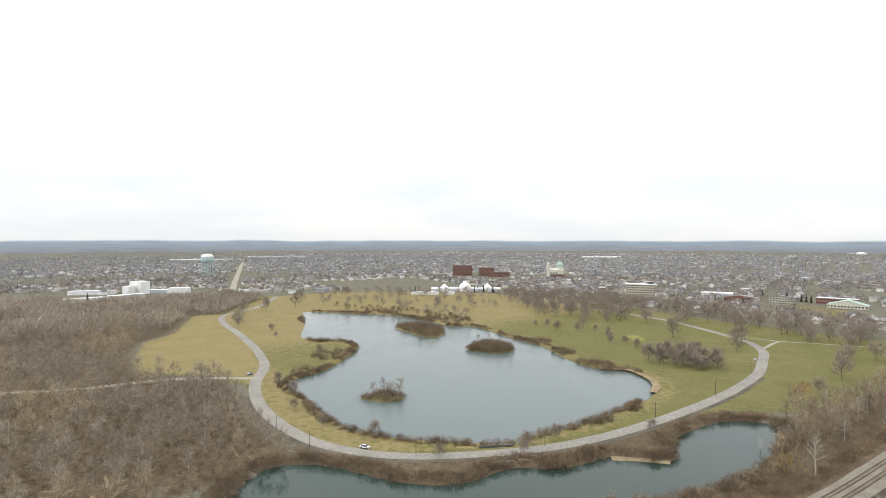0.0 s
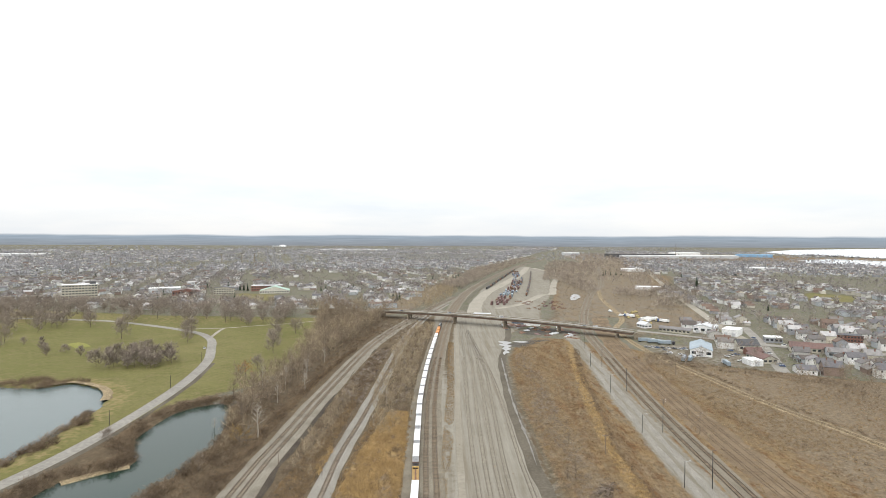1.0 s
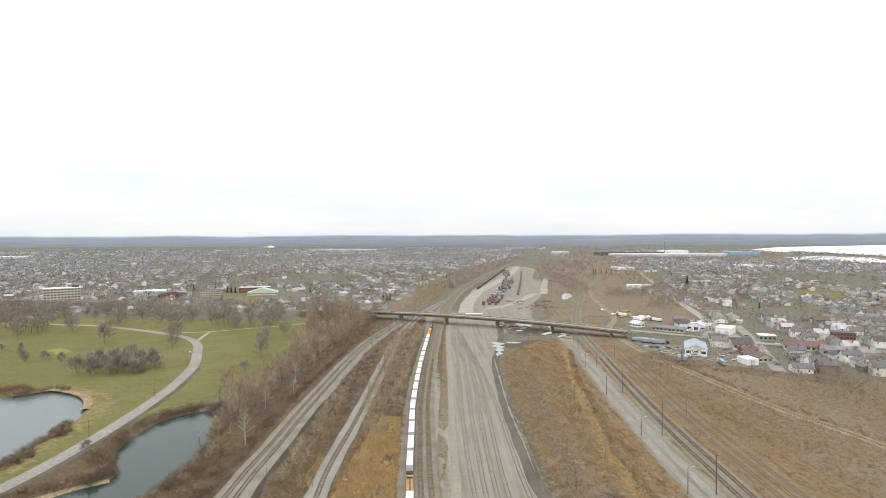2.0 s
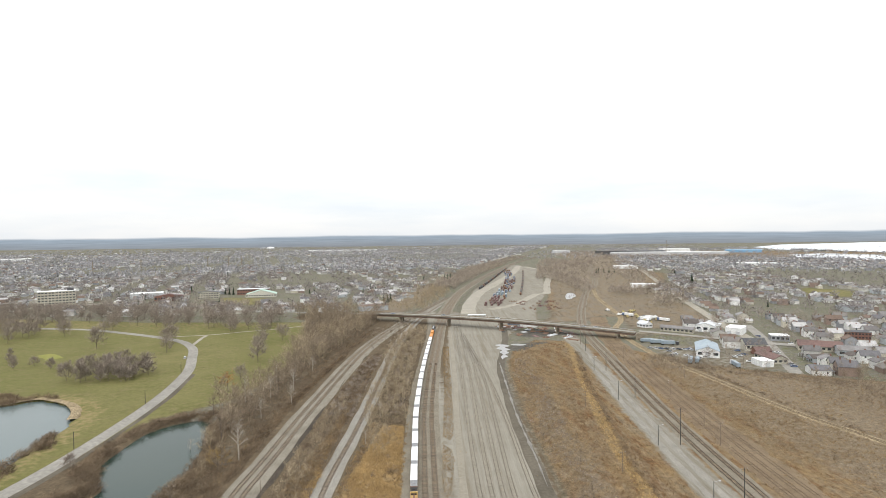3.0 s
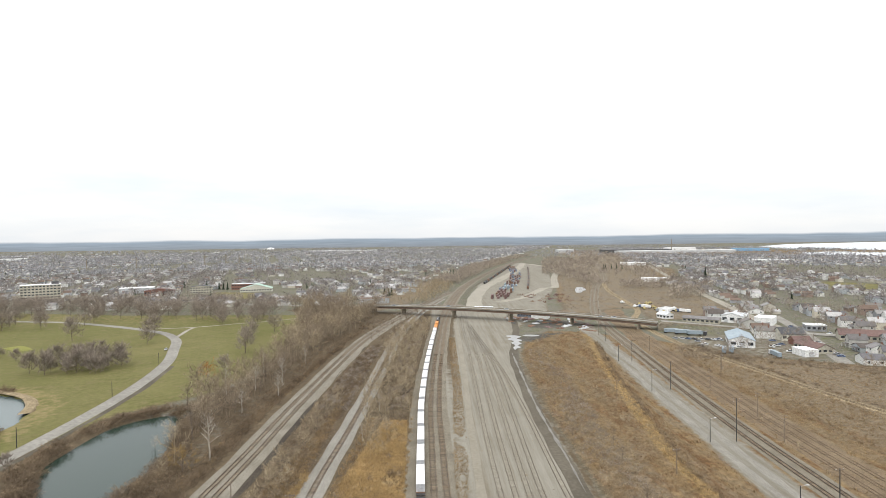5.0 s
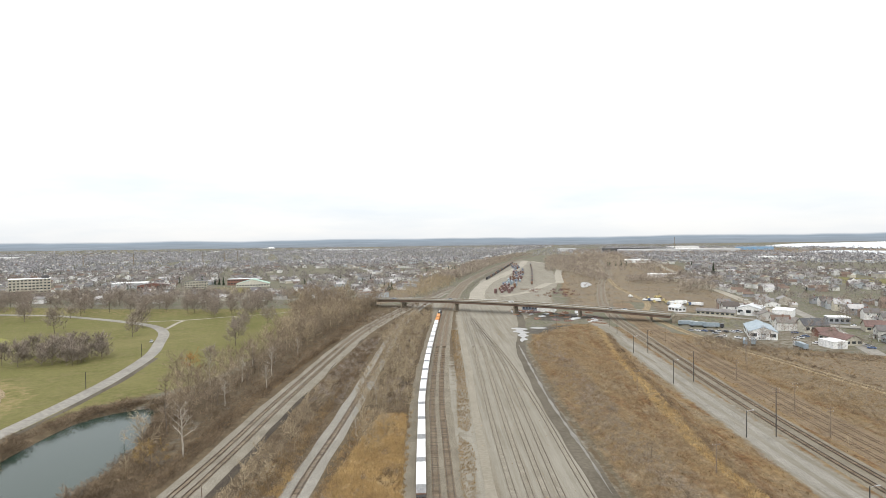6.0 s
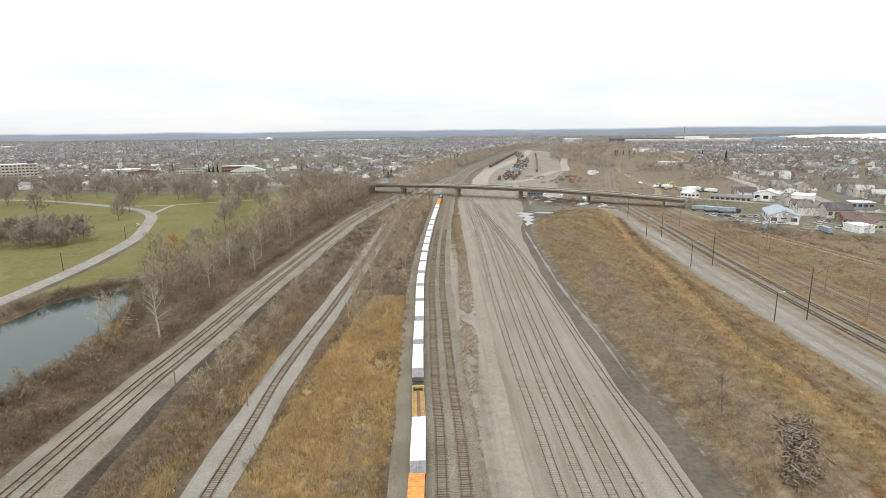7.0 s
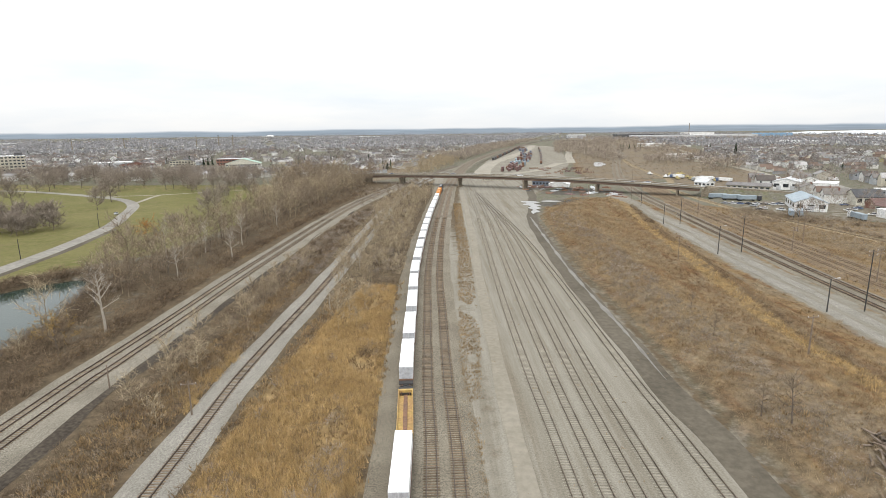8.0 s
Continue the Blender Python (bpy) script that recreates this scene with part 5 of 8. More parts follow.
stuff("wood_undergrowth", planted(bushes, under, rg.uniform(0.8, 1.5, len(under)), 3), M_TWIGRED, "brown leafless undergrowth at the edge of the wood", "undergrowth")

mid = scatter(WOOD_MID, 620, 14, 5.0)
mid = mid[(depth_in(POND, mid[:, 0], mid[:, 1]) < -2) & ~((mid[:, 0] < -91) & (mid[:, 1] < 225))]
clumpy = np.array([noise.noise(Vector((p[0] * 0.03, p[1] * 0.03, 8.1))) for p in mid])
mid, clumpy = mid[clumpy > -0.32], clumpy[clumpy > -0.32]
sort = rg.uniform(-0.35, 0.35, len(mid)) + clumpy
for lo, hi, twig in ((-9, -0.12, M_TWIG), (-0.12, 0.16, M_TWIGBROWN), (0.16, 9, M_TWIGBROWN)):
    some = mid[(sort >= lo) & (sort < hi)]
    stuff("line_side_wood", planted(wood_forms, some, rg.uniform(0.5, 1.2, len(some)) * np.interp(some[:, 1], [100, 300, 450], [1.05, 1.1, 1.15]), 4), twig, "leafless wood between the pond and the railway", "wood")
WEST_EDGE = [(-97, 60), (-94, 200), (-92, 300), (-86, 400), (-76, 500), (-62, 570), (-60, 560), (-69, 470), (-78, 380), (-81.5, 290), (-83, 200), (-84, 60)]
mid2 = np.concatenate([scatter(WOOD_MID, 950, 15, 3.6), scatter(WEST_EDGE, 650, 16, 1.8), scatter([(-165, 40), (-120, 120), (-98, 190), (-96, 240), (-88, 240), (-85, 40)], 700, 114, 2.0), scatter([(-87, 60), (-86, 300), (-78, 400), (-72, 450), (-69.5, 450), (-76.5, 380), (-80.8, 300), (-81.6, 60)], 620, 122, 1.2)])
mid2 = mid2[(depth_in(POND, mid2[:, 0], mid2[:, 1]) < -1)]
stuff("line_side_brush", planted(fine_bushes, mid2, rg.uniform(0.7, 1.6, len(mid2)), 5), M_TWIGRED, "tangled brown brush beside the railway", "brush")


def along(poly, n, seed, out0, out1):
    """Places just outside an outline."""
    rng = np.random.default_rng(seed)
    c = np.array(poly)
    i = rng.integers(0, len(c), n)
    t = rng.uniform(0, 1, (n, 1))
    nx = np.roll(c, -1, 0)
    p = c[i] + (nx[i] - c[i]) * t
    d = unit(nx[i] - c[i])
    nrm = np.stack([d[:, 1], -d[:, 0]], 1)
    area = np.sum(c[:, 0] * nx[:, 1] - nx[:, 0] * c[:, 1])
    return p + nrm * (1 if area > 0 else -1) * rng.uniform(out0, out1, (n, 1))


pond_edge = along(POND, 1250, 21, -0.5, 8.0)
pond_edge = clear_of(pond_edge, smooth(PARK_ROAD, 5.0)[0], 6.5)
stuff("pond_brush", planted(fine_bushes, pond_edge, rg.uniform(0.8, 2.2, len(pond_edge)), 6), M_TWIGRED, "dense leafless brush on the pond's banks", "brush")
lake_edge = along(LAKE, 1300, 22, -0.5, 6.0)
noise_pick = np.array([noise.noise(Vector((p[0] * 0.018, p[1] * 0.018, 3.3))) for p in lake_edge])
near_tip = np.hypot(lake_edge[:, 0] + 200, lake_edge[:, 1] - 318) < 34
bare_shore = near_tip | ((lake_edge[:, 0] < -480) & (lake_edge[:, 1] < 250) & (lake_edge[:, 1] > 205))
lake_edge = lake_edge[(noise_pick > np.where(lake_edge[:, 1] < 170, -0.45, -0.15)) & ~bare_shore]
lake_edge = clear_of(lake_edge, smooth(PARK_ROAD, 5.0)[0], 6.0)
stuff("lake_brush", planted(bushes, lake_edge, rg.uniform(0.7, 1.7, len(lake_edge)), 7), M_TWIGRED, "leafless shrubs along the lake shore", "brush")
clumps = []
for cx, cy, r, n in ((-262, 334, 16, 90), (-310, 352, 14, 60), (-355, 370, 16, 60), (-186, 235, 12, 60), (-194, 276, 12, 70), (-183, 262, 9, 40), (-480, 225, 18, 70), (-520, 385, 40, 120), (-620, 350, 36, 120), (-365, 158, 14, 40), (-410, 200, 20, 60)):
    a, d = rg.uniform(0, 6.28, n), r * np.sqrt(rg.uniform(0, 1, n))
    clumps.append(np.stack([cx + d * np.cos(a), cy + d * np.sin(a)], 1))
clumps = np.concatenate(clumps)
clumps = clumps[(depth_in(LAKE, clumps[:, 0], clumps[:, 1]) < 1)]
stuff("shore_thicket", planted(bushes, clumps, rg.uniform(1.0, 2.2, len(clumps)), 8), M_TWIGRED, "rounded leafless thickets on the lake shore", "thicket")
for k, isle in enumerate(ISLES):
    p = scatter(isle, 70 + 90 * (k > 0), 30 + k, 2.0)
    f = [planted(bushes, p, rg.uniform(1.1, 1.9, len(p)) * (1 if k == 0 else 1.35), 40 + k)]
    tr = scatter(isle, 6 + 6 * k, 50 + k, 5.0)
    f.append(planted(wood_forms, tr, rg.uniform(0.45, 0.8, len(tr)), 60 + k))
    stuff("island_brush", np.concatenate(f), M_TWIGRED, "brown leafless brush covering a small island", "brush")

def strips_of(p, seed):
    """Uneven growth in strips along the line."""
    return np.array([noise.noise(Vector((a * 0.085 - b * 0.008, b * 0.022, seed))) + 0.55 * noise.noise(Vector((a * 0.25, b * 0.09, seed + 3))) for a, b in p])


# brush strips between the tracks
strips = []
for poly, n, gap in (([(-62, 60), (-62, 250), (-57, 380), (-50, 450), (-43, 450), (-45, 300), (-49, 180), (-49, 60)], 1300, 1.15), ([(-38, 60), (-38.5, 185), (-36, 228), (-28, 290), (-30, 450), (-22, 550), (-12, 540), (-18, 400), (-17, 290), (-16, 60)], 1500, 1.4), ([(-72, 540), (-50, 460), (-40, 460), (-20, 600), (0, 700), (-20, 700)], 200, 3.0)):
    p = scatter(poly, n, 70 + n, gap)
    p = p[~(inside(REEDS, p[:, 0], p[:, 1]) & (rg.uniform(0, 1, len(p)) < 0.9))]
    strips.append(p)
strips = np.concatenate(strips)
half = rg.uniform(0, 1, len(strips)) < 0.45
near_by = strips[:, 1] < 300
for sort, forms, low, high, mat in ((half & near_by, fine_bushes, 0.45, 1.25, M_TWIGRED), (half & ~near_by, bushes, 0.5, 1.35, M_TWIGRED), (~half & near_by, fine_bushes, 0.4, 1.0, M_TWIGBROWN), (~half & ~near_by, bushes, 0.4, 1.1, M_TWIGGREY)):
    stuff("track_side_brush", planted(forms, strips[sort], rg.uniform(low, high, int(sort.sum())), 9), mat, "low tangled leafless brush between the tracks", "brush")
verge = np.concatenate([scatter([(-49.5, 60), (-49.5, 180), (-48, 300), (-44, 400), (-46, 400), (-52, 300), (-55, 180), (-55, 60)], 1500, 101), scatter([(-38.5, 60), (-38.5, 200), (-34, 290), (-30, 290), (-33, 200), (-34, 60)], 1500, 102), scatter([(-60.5, 60), (-60.5, 200), (-55, 250), (-50, 300), (-47, 300), (-48, 240), (-49, 180), (-49, 60)], 4200, 130), scatter([(-36, 160), (-35, 205), (-29, 232), (-26, 284), (-18, 284), (-15, 230), (-15, 160)], 2200, 131), scatter([(-84, 60), (-83, 250), (-79, 330), (-72, 450), (-75, 450), (-84, 330), (-88, 250), (-89, 60)], 900, 103), scatter([(-17, 60), (-16, 290), (-14.5, 290), (-14, 60)], 500, 104), scatter(YARD, 900, 105)])
stuff("verge_grass", planted(tufts, verge, rg.uniform(0.4, 1.5, len(verge)) * np.where(verge[:, 0] > 0, 0.35, 1.0), 23), M_DRY, "pale dry grass along the ballast shoulders", "grass")
saplings = np.concatenate([scatter([(-37, 290), (-37, 470), (-24, 560), (-8, 540), (-16, 400), (-16, 290)], 210, 81, 3.2), scatter([(-30, 240), (-36, 300), (-20, 300), (-22, 250)], 14, 82, 4.0), scatter([(-60, 200), (-57, 330), (-48, 330), (-50, 200)], 26, 83, 4.0)])
stuff("track_side_saplings", planted(wood_forms, saplings, rg.uniform(0.36, 0.72, len(saplings)), 10), M_TWIG, "slender leafless saplings between the tracks", "saplings")
rd = np.concatenate([scatter(REEDS, 6000, 84), scatter([(-49.5, 150), (-49, 188), (-51.5, 190), (-54.5, 176), (-53, 150)], 260, 115), scatter([(-47.5, 205), (-46.5, 232), (-49, 236), (-50.5, 212)], 160, 116)])
rd = rd[np.array([noise.noise(Vector((p[0] * 0.12, p[1] * 0.05, 9.1))) for p in rd]) > -0.33]
islets = scatter(REEDS, 70, 117, 3.2)
islets = islets[np.array([noise.noise(Vector((p[0] * 0.12, p[1] * 0.05, 9.1))) for p in islets]) < -0.05]
islets = np.concatenate([islets, scatter([(-37, 130), (-37, 178), (-31, 172), (-30, 130)], 34, 118, 1.8), scatter([(-22, 130), (-22, 176), (-16.5, 182), (-16.5, 130)], 30, 119, 1.8)])
islets = np.concatenate([islets, scatter([(-25, 160), (-17, 160), (-16.5, 194), (-22, 192)], 34, 142, 1.5), scatter([(-37, 160), (-31, 160), (-32, 186), (-36.5, 190)], 24, 143, 1.5)])
stuff("reed_bed_shrubs", planted(fine_bushes, islets, rg.uniform(0.6, 1.25, len(islets)), 31), M_TWIGGREY, "grey leafless shrubs in the reed bed", "brush")
stuff("reed_bed", planted(reeds, rd, rg.uniform(0.6, 1.15, len(rd)), 11), M_REED, "dense bed of tall orange-tan dry reeds", "reeds")
thin = scatter([(0.1, 60), (0.1, 199.5), (1.3, 239.4), (4.1, 329.1), (6.6, 481.1), (11.1, 480.6), (8.9, 328.8), (6.3, 239.2), (3.3, 199.4), (3.3, 60)], 6500, 85, 0.2)
thin = thin[strips_of(thin, 8.8) > -0.55]

# the dry field east of the yard
def off_gravel(p):
    haul = np.abs(p[:, 0] - np.interp(p[:, 1], [60, 180, 234, 300, 364, 450, 540], [91, 98.5, 101.5, 106, 111.5, 117.5, 126])) < 7.4
    line = np.abs(p[:, 0] - np.interp(p[:, 1], [40, 189, 241, 280, 338, 426, 520], [106.5, 112.6, 115.1, 117.7, 122.7, 132, 142.5])) < 6.0
    old = (np.abs(p[:, 0] - np.interp(p[:, 1], [40, 170, 245, 329, 406, 470], [126.6, 129.2, 132.4, 139, 145.6, 152.6])) < 7) & (np.arange(len(p)) % 4 > 0)
    branch = np.abs(p[:, 0] - np.interp(p[:, 1], [150, 200, 251, 300, 354, 425, 505], [213, 207.5, 199.3, 186.9, 180.2, 171.8, 173.6])) < 2.6
    return p[~(haul | line | old | branch)]


tf = scatter(EAST_FIELD, 15000, 86)
tf = off_gravel(tf[tf[:, 0] < 260])
tf = clear_of(tf, smooth(CREST, 5.0)[0], 1.0)
tf = tf[strips_of(tf, 2.2) > -0.35]
stuff("dry_grass", planted(tufts, tf, rg.uniform(0.4, 1.4, len(tf)), 13), M_DRY, "tufts of dry straw-brown grass on the waste ground", "grass")
fine_tufts = [tuft_form(360 + k, 12, 0.55, 0.75, 0.06) for k in range(5)]
sward = off_gravel(np.concatenate([scatter([(46.5, 150), (45.5, 300), (52, 420), (66, 450), (100, 440), (92, 330), (88, 230), (86, 150)], 12000, 132), scatter([(140, 230), (146, 330), (156, 400), (176, 380), (186, 300), (200, 235)], 5000, 133)]))
across = sward[:, 0] - np.interp(sward[:, 1], [60, 200, 232, 273, 300, 345, 400, 450, 485], [69, 71.5, 74, 79, 82, 89, 98, 107, 113])
wave = strips_of(sward, 7.3) + rg.uniform(-0.25, 0.25, len(sward))
ridge_grass = (np.abs(across - 1.0 - 1.2 * wave) < 2.6) & (sward[:, 0] < 125) & (rg.uniform(0, 1, len(sward)) < 0.6)
tan = ~ridge_grass & ((wave < -0.02) | (across < -12 + 6 * wave) | (sward[:, 0] > 130))
for pick, mat, low, high, word in ((ridge_grass, M_REED, 0.7, 1.6, "tall golden grass along the crest of the spoil bank"), (tan, M_STRAW, 0.5, 1.3, "fine pale straw grass on the spoil bank"), (~ridge_grass & ~tan, M_RUSSET, 0.5, 1.3, "fine russet grass on the spoil bank")):
    stuff("bank_grass", planted(fine_tufts, sward[pick], rg.uniform(low, high, int(pick.sum())), 34), mat, word, "grass")
brow = scatter([(75, 150), (78, 220), (84, 273), (95, 345), (106, 410), (114, 440), (109, 440), (100, 400), (88, 330), (82, 273), (76.5, 232), (74, 190)], 1000, 138, 0.8)
stuff("bank_brush", planted(fine_bushes, brow, rg.uniform(0.35, 0.85, len(brow)), 35), M_TWIGRED, "dark tangled brush down the side of the bank", "brush")
face = scatter([(48, 170), (47, 290), (52, 380), (60, 425), (70, 425), (66, 340), (60, 260), (58, 170)], 420, 139, 1.4)
face = face[strips_of(face, 3.9) > -0.1]
stuff("bank_brush", planted(fine_bushes, face, rg.uniform(0.4, 1.0, len(face)), 36), M_TWIGGREY, "thin grey leafless brush on the face of the bank", "brush")
stuff("gravel_weeds", planted(fine_tufts, thin, rg.uniform(0.3, 0.9, len(thin)), 12), M_DRY, "strip of tan weeds between track and service road", "weeds")
low = [bush_form(350 + k, 13 + 2 * k, 1.6, 1.4, 0.13) for k in range(4)]
bf = off_gravel(np.concatenate([scatter(EAST_FIELD, 9000, 87, 1.4), scatter([(48, 120), (48, 300), (56, 420), (70, 452), (82, 440), (76, 330), (70, 220), (66, 120)], 1500, 88, 1.0)]))
bf = bf[bf[:, 0] < 300]
bf = clear_of(bf, smooth(CREST, 5.0)[0], 2.2)
grow = strips_of(bf, 5.1)
russet = bf[(grow > 0.02) & (grow < 0.42)]
stuff("russet_brush", planted(low, russet, rg.uniform(0.35, 0.95, len(russet)), 14), M_RUSSET, "low russet brush in strips on the spoil bank", "brush")
grey = bf[(grow < -0.16) | (grow > 0.42)]
few = rg.uniform(0, 1, len(grey)) < 0.3
stuff("field_brush", planted(low, grey[few], rg.uniform(0.35, 0.9, int(few.sum())), 24), M_TWIGRED, "low grey-brown brush on the dry field", "brush")
stuff("matted_grass", planted(low, grey[~few], rg.uniform(0.3, 0.7, int((~few).sum())), 32), M_DRY, "matted heaps of dry grass on the field", "grass")
poles_of = bf[(grow > 0.16) & (bf[:, 0] < 150) & (rg.uniform(0, 1, len(bf)) < 0.045)]
stuff("bank_saplings", planted(wood_forms[:2], poles_of, rg.uniform(0.16, 0.36, len(poles_of)), 25), M_TWIG, "thin pale saplings on the spoil bank", "saplings")
clumps = scatter([(150, 200), (150, 380), (172, 380), (184, 300), (200, 230), (300, 230), (300, 200)], 420, 141, 2.6)
clumps = clumps[strips_of(clumps, 1.4) > 0.02]
beside = np.array(smooth(side(R3, 6.0), 1.6)[0])
beside = beside[(beside[:, 1] > 190) & (beside[:, 1] < 440)] + rg.normal(0, 1.5, (int(((beside[:, 1] > 190) & (beside[:, 1] < 440)).sum()), 2))
clumps = np.concatenate([clumps, beside])
stuff("field_thicket", planted(fine_bushes, clumps, rg.uniform(0.4, 1.1, len(clumps)), 39), M_TWIGRED, "scattered dark brown shrubs on the pale field", "brush")
slope = scatter([(150, 385), (165, 440), (185, 430), (215, 392), (262, 352), (262, 335), (205, 372), (175, 395)], 330, 109, 2.0)
stuff("slope_brush", planted(bushes, slope, rg.uniform(0.5, 1.3, len(slope)), 26), M_TWIGBROWN, "tangled brown brush below the workshops", "brush")
east = scatter([(219, 318), (226, 350), (252, 372), (330, 345), (420, 300), (420, 180), (300, 180), (225, 262)], 300, 89, 5.0)
stuff("field_saplings", planted(wood_forms, east, rg.uniform(0.45, 0.85, len(east)), 15), M_TWIGBROWN, "pale leafless saplings at the edge of the houses", "saplings")

# woods beyond the bridge
beyond = [scatter([(-960, 150), (-825, 185), (-770, 225), (-880, 300), (-1010, 280)], 170, 94, 7.5), scatter([(272, 865), (321, 818), (362, 914), (301, 949)], 60, 106, 7.0), scatter([(-8, 660), (10, 790), (42, 998), (126, 1371), (256, 1851), (400, 2300), (330, 2300), (190, 1851), (66, 1371), (-6, 998), (-22, 800), (-34, 690)], 900, 90, 5.5), scatter([(212, 1148), (240, 1130), (277, 1172), (318, 1230), (340, 1420), (421, 1635), (470, 1970), (430, 2060), (353, 1839), (290, 1560), (262, 1400)], 520, 91, 7.0), scatter([(-60, 690), (-30, 690), (-20, 790), (20, 990), (-20, 990), (-70, 760)], 60, 92, 7.0), scatter([(-34, 690), (-14, 690), (8, 790), (40, 998), (0, 998), (-28, 800)], 260, 120, 4.2), scatter([(0, 998), (40, 998), (124, 1371), (80, 1371)], 260, 121, 5.0), scatter([(279, 716), (316, 710), (370, 800), (409, 862), (406, 981), (352, 930), (340, 850)], 190, 93, 6.5), scatter([(300, 1180), (345, 1300), (470, 1640), (560, 1960), (500, 1980), (421, 1635)], 220, 126, 7.0), scatter([(345, 985), (420, 1000), (520, 1320), (620, 1700), (760, 2100), (700, 2120), (560, 1720), (440, 1360)], 330, 110, 8.0), scatter([(640, 2050), (1300, 1950), (1350, 2250), (700, 2330)], 420, 111, 12.0), scatter([(1350, 1500), (2500, 1350), (2500, 2300), (1700, 2350), (1400, 2200)], 600, 112, 16.0)]
beyond += [scatter([(300, 1150), (345, 1100), (430, 1300), (560, 1700), (700, 2100), (1000, 2900), (640, 2900), (540, 2100), (380, 1560)], 700, 134, 9.0), scatter([(236, 900), (262, 905), (300, 1090), (285, 1290), (262, 1400), (240, 1120)], 160, 135, 6.0), scatter([(-95, 690), (-50, 690), (-10, 860), (30, 1000), (112, 1371), (240, 1851), (190, 1851), (50, 1371), (-40, 1000)], 520, 136, 5.5), scatter([(-880, 175), (-735, 165), (-722, 195), (-770, 225), (-880, 300), (-1010, 280)], 260, 137, 5.5)]
beyond = np.concatenate(beyond)
ragged = np.array([noise.noise(Vector((p[0] * 0.02, p[1] * 0.012, 4.7))) for p in beyond])
beyond = beyond[ragged > -0.5]
pale = rg.uniform(0, 1, len(beyond)) < 0.3
by_bridge = (beyond[:, 1] > 640) & (beyond[:, 1] < 960) & (beyond[:, 0] < 60) & (beyond[:, 0] > -120)
stuff("embankment_wood", planted(wood_forms, beyond[by_bridge][::2], rg.uniform(0.5, 0.95, len(beyond[by_bridge][::2])), 37), M_TWIG, "tan leafless trees along the main line past the bridge", "wood")
pale, dull = pale & ~by_bridge, ~pale & ~by_bridge
stuff("embankment_wood", planted(far_forms, beyond[pale], rg.uniform(0.6, 1.2, int(pale.sum())), 16), M_TWIGPALE, "pale leafless belt of trees along the main line", "wood")
stuff("embankment_wood", planted(far_forms, beyond[dull], rg.uniform(0.55, 1.1, int(dull.sum())), 27), M_TWIGGREY, "grey-brown leafless trees along the main line", "wood")


waste = np.concatenate([scatter([(139, 640), (205, 640), (270, 900), (330, 1090), (270, 1130), (222, 1100), (178, 851)], 420, 123, 3.0), scatter([(200, 560), (260, 560), (320, 700), (330, 960), (262, 860), (215, 640)], 300, 124, 3.0), scatter([(290, 955), (420, 985), (560, 1320), (500, 1560), (420, 1430)], 260, 125, 5.0)])
stuff("waste_brush", planted(low, waste, rg.uniform(0.6, 1.6, len(waste)), 33), M_TWIGRED, "low brown brush on the waste ground past the bridge", "brush")


# ---- single trees ----
def tree_thing(seed, h, spread, label, twig=M_TWIGGREY, bark=M_BARK, **how):
    bones, tw = tree_plan(seed, h, spread, **how)
    t = thing("tree", label, "tree", Matrix.Translation((0, 0, -50)))
    part("trunk", bone_shape(bones), bark, t)
    part("crown", blade_mesh("crown", tw, twig), None, t)
    return t


models = [tree_thing(400 + k, 13.5 + 1.2 * (k % 3), 6.2 + 0.5 * (k % 4), "broad leafless park tree on the lawn", limbs=14, forks=9, twigs=9, trunk=0.2, width=1.35, reach=1.7) for k in range(5)]
small = [tree_thing(420 + k, 8.0, 3.6, "small round leafless tree on the lawn", limbs=12, forks=8, twigs=9, trunk=0.14, width=1.4, reach=1.8) for k in range(3)]


def plant(model, x, y, s, label="", group="park trees"):
    ob = copy_thing(model, Matrix.Translation((x, y, ground_z(x, y))) @ Matrix.Rotation(rg.uniform(0, 6.28), 4, "Z") @ Matrix.Scale(s, 4))
    ob.matrix_basis = Matrix.Translation((x, y, ground_z(x, y) - 0.05)) @ Matrix.Rotation(rg.uniform(0, 6.28), 4, "Z") @ Matrix.Diagonal((s, s, s * rg.uniform(0.9, 1.1), 1))
    return tagged(ob, label, group=group)


far_grove = scatter([(-760, 330), (-640, 380), (-560, 385), (-480, 395), (-520, 470), (-560, 600), (-720, 640), (-860, 500), (-860, 380)], 70, 96, 14.0)
park_forms = []
for k in range(4):
    bones, tw = tree_plan(480 + k, 14 + k * 0.5, 6.4, limbs=11, forks=7, twigs=5, trunk=0.2, width=2.0, reach=1.5)
    park_forms.append(np.concatenate([bone_blades(bones, rg), tw]))
far_grove = np.concatenate([clear_of(far_grove, smooth(PARK_ROAD, 5.0)[0], 8), scatter([(-170, 645), (-330, 670), (-540, 712), (-700, 670), (-690, 700), (-540, 740), (-330, 700), (-180, 672)], 110, 113, 9.0)])
stuff("far_park_trees", planted(park_forms, far_grove, rg.uniform(0.7, 1.1, len(far_grove)), 28), M_TWIGGREY, "leafless trees at the far side of the park", "trees")
shore = scatter([(-690, 325), (-600, 378), (-470, 392), (-470, 402), (-610, 392), (-700, 340)], 40, 99, 6.0)
stuff("shore_trees", planted(park_forms, shore, rg.uniform(0.35, 0.7, len(shore)), 29), M_TWIGRED, "small leafless trees on the far lake shore", "trees")
grove = scatter([(-170, 640), (-330, 665), (-540, 705), (-700, 660), (-560, 560), (-470, 500), (-380, 520), (-300, 580), (-230, 590), (-200, 560), (-160, 580)], 150, 95, 10.0)
grove = clear_of(grove, smooth(PARK_ROAD, 5.0)[0], 7)
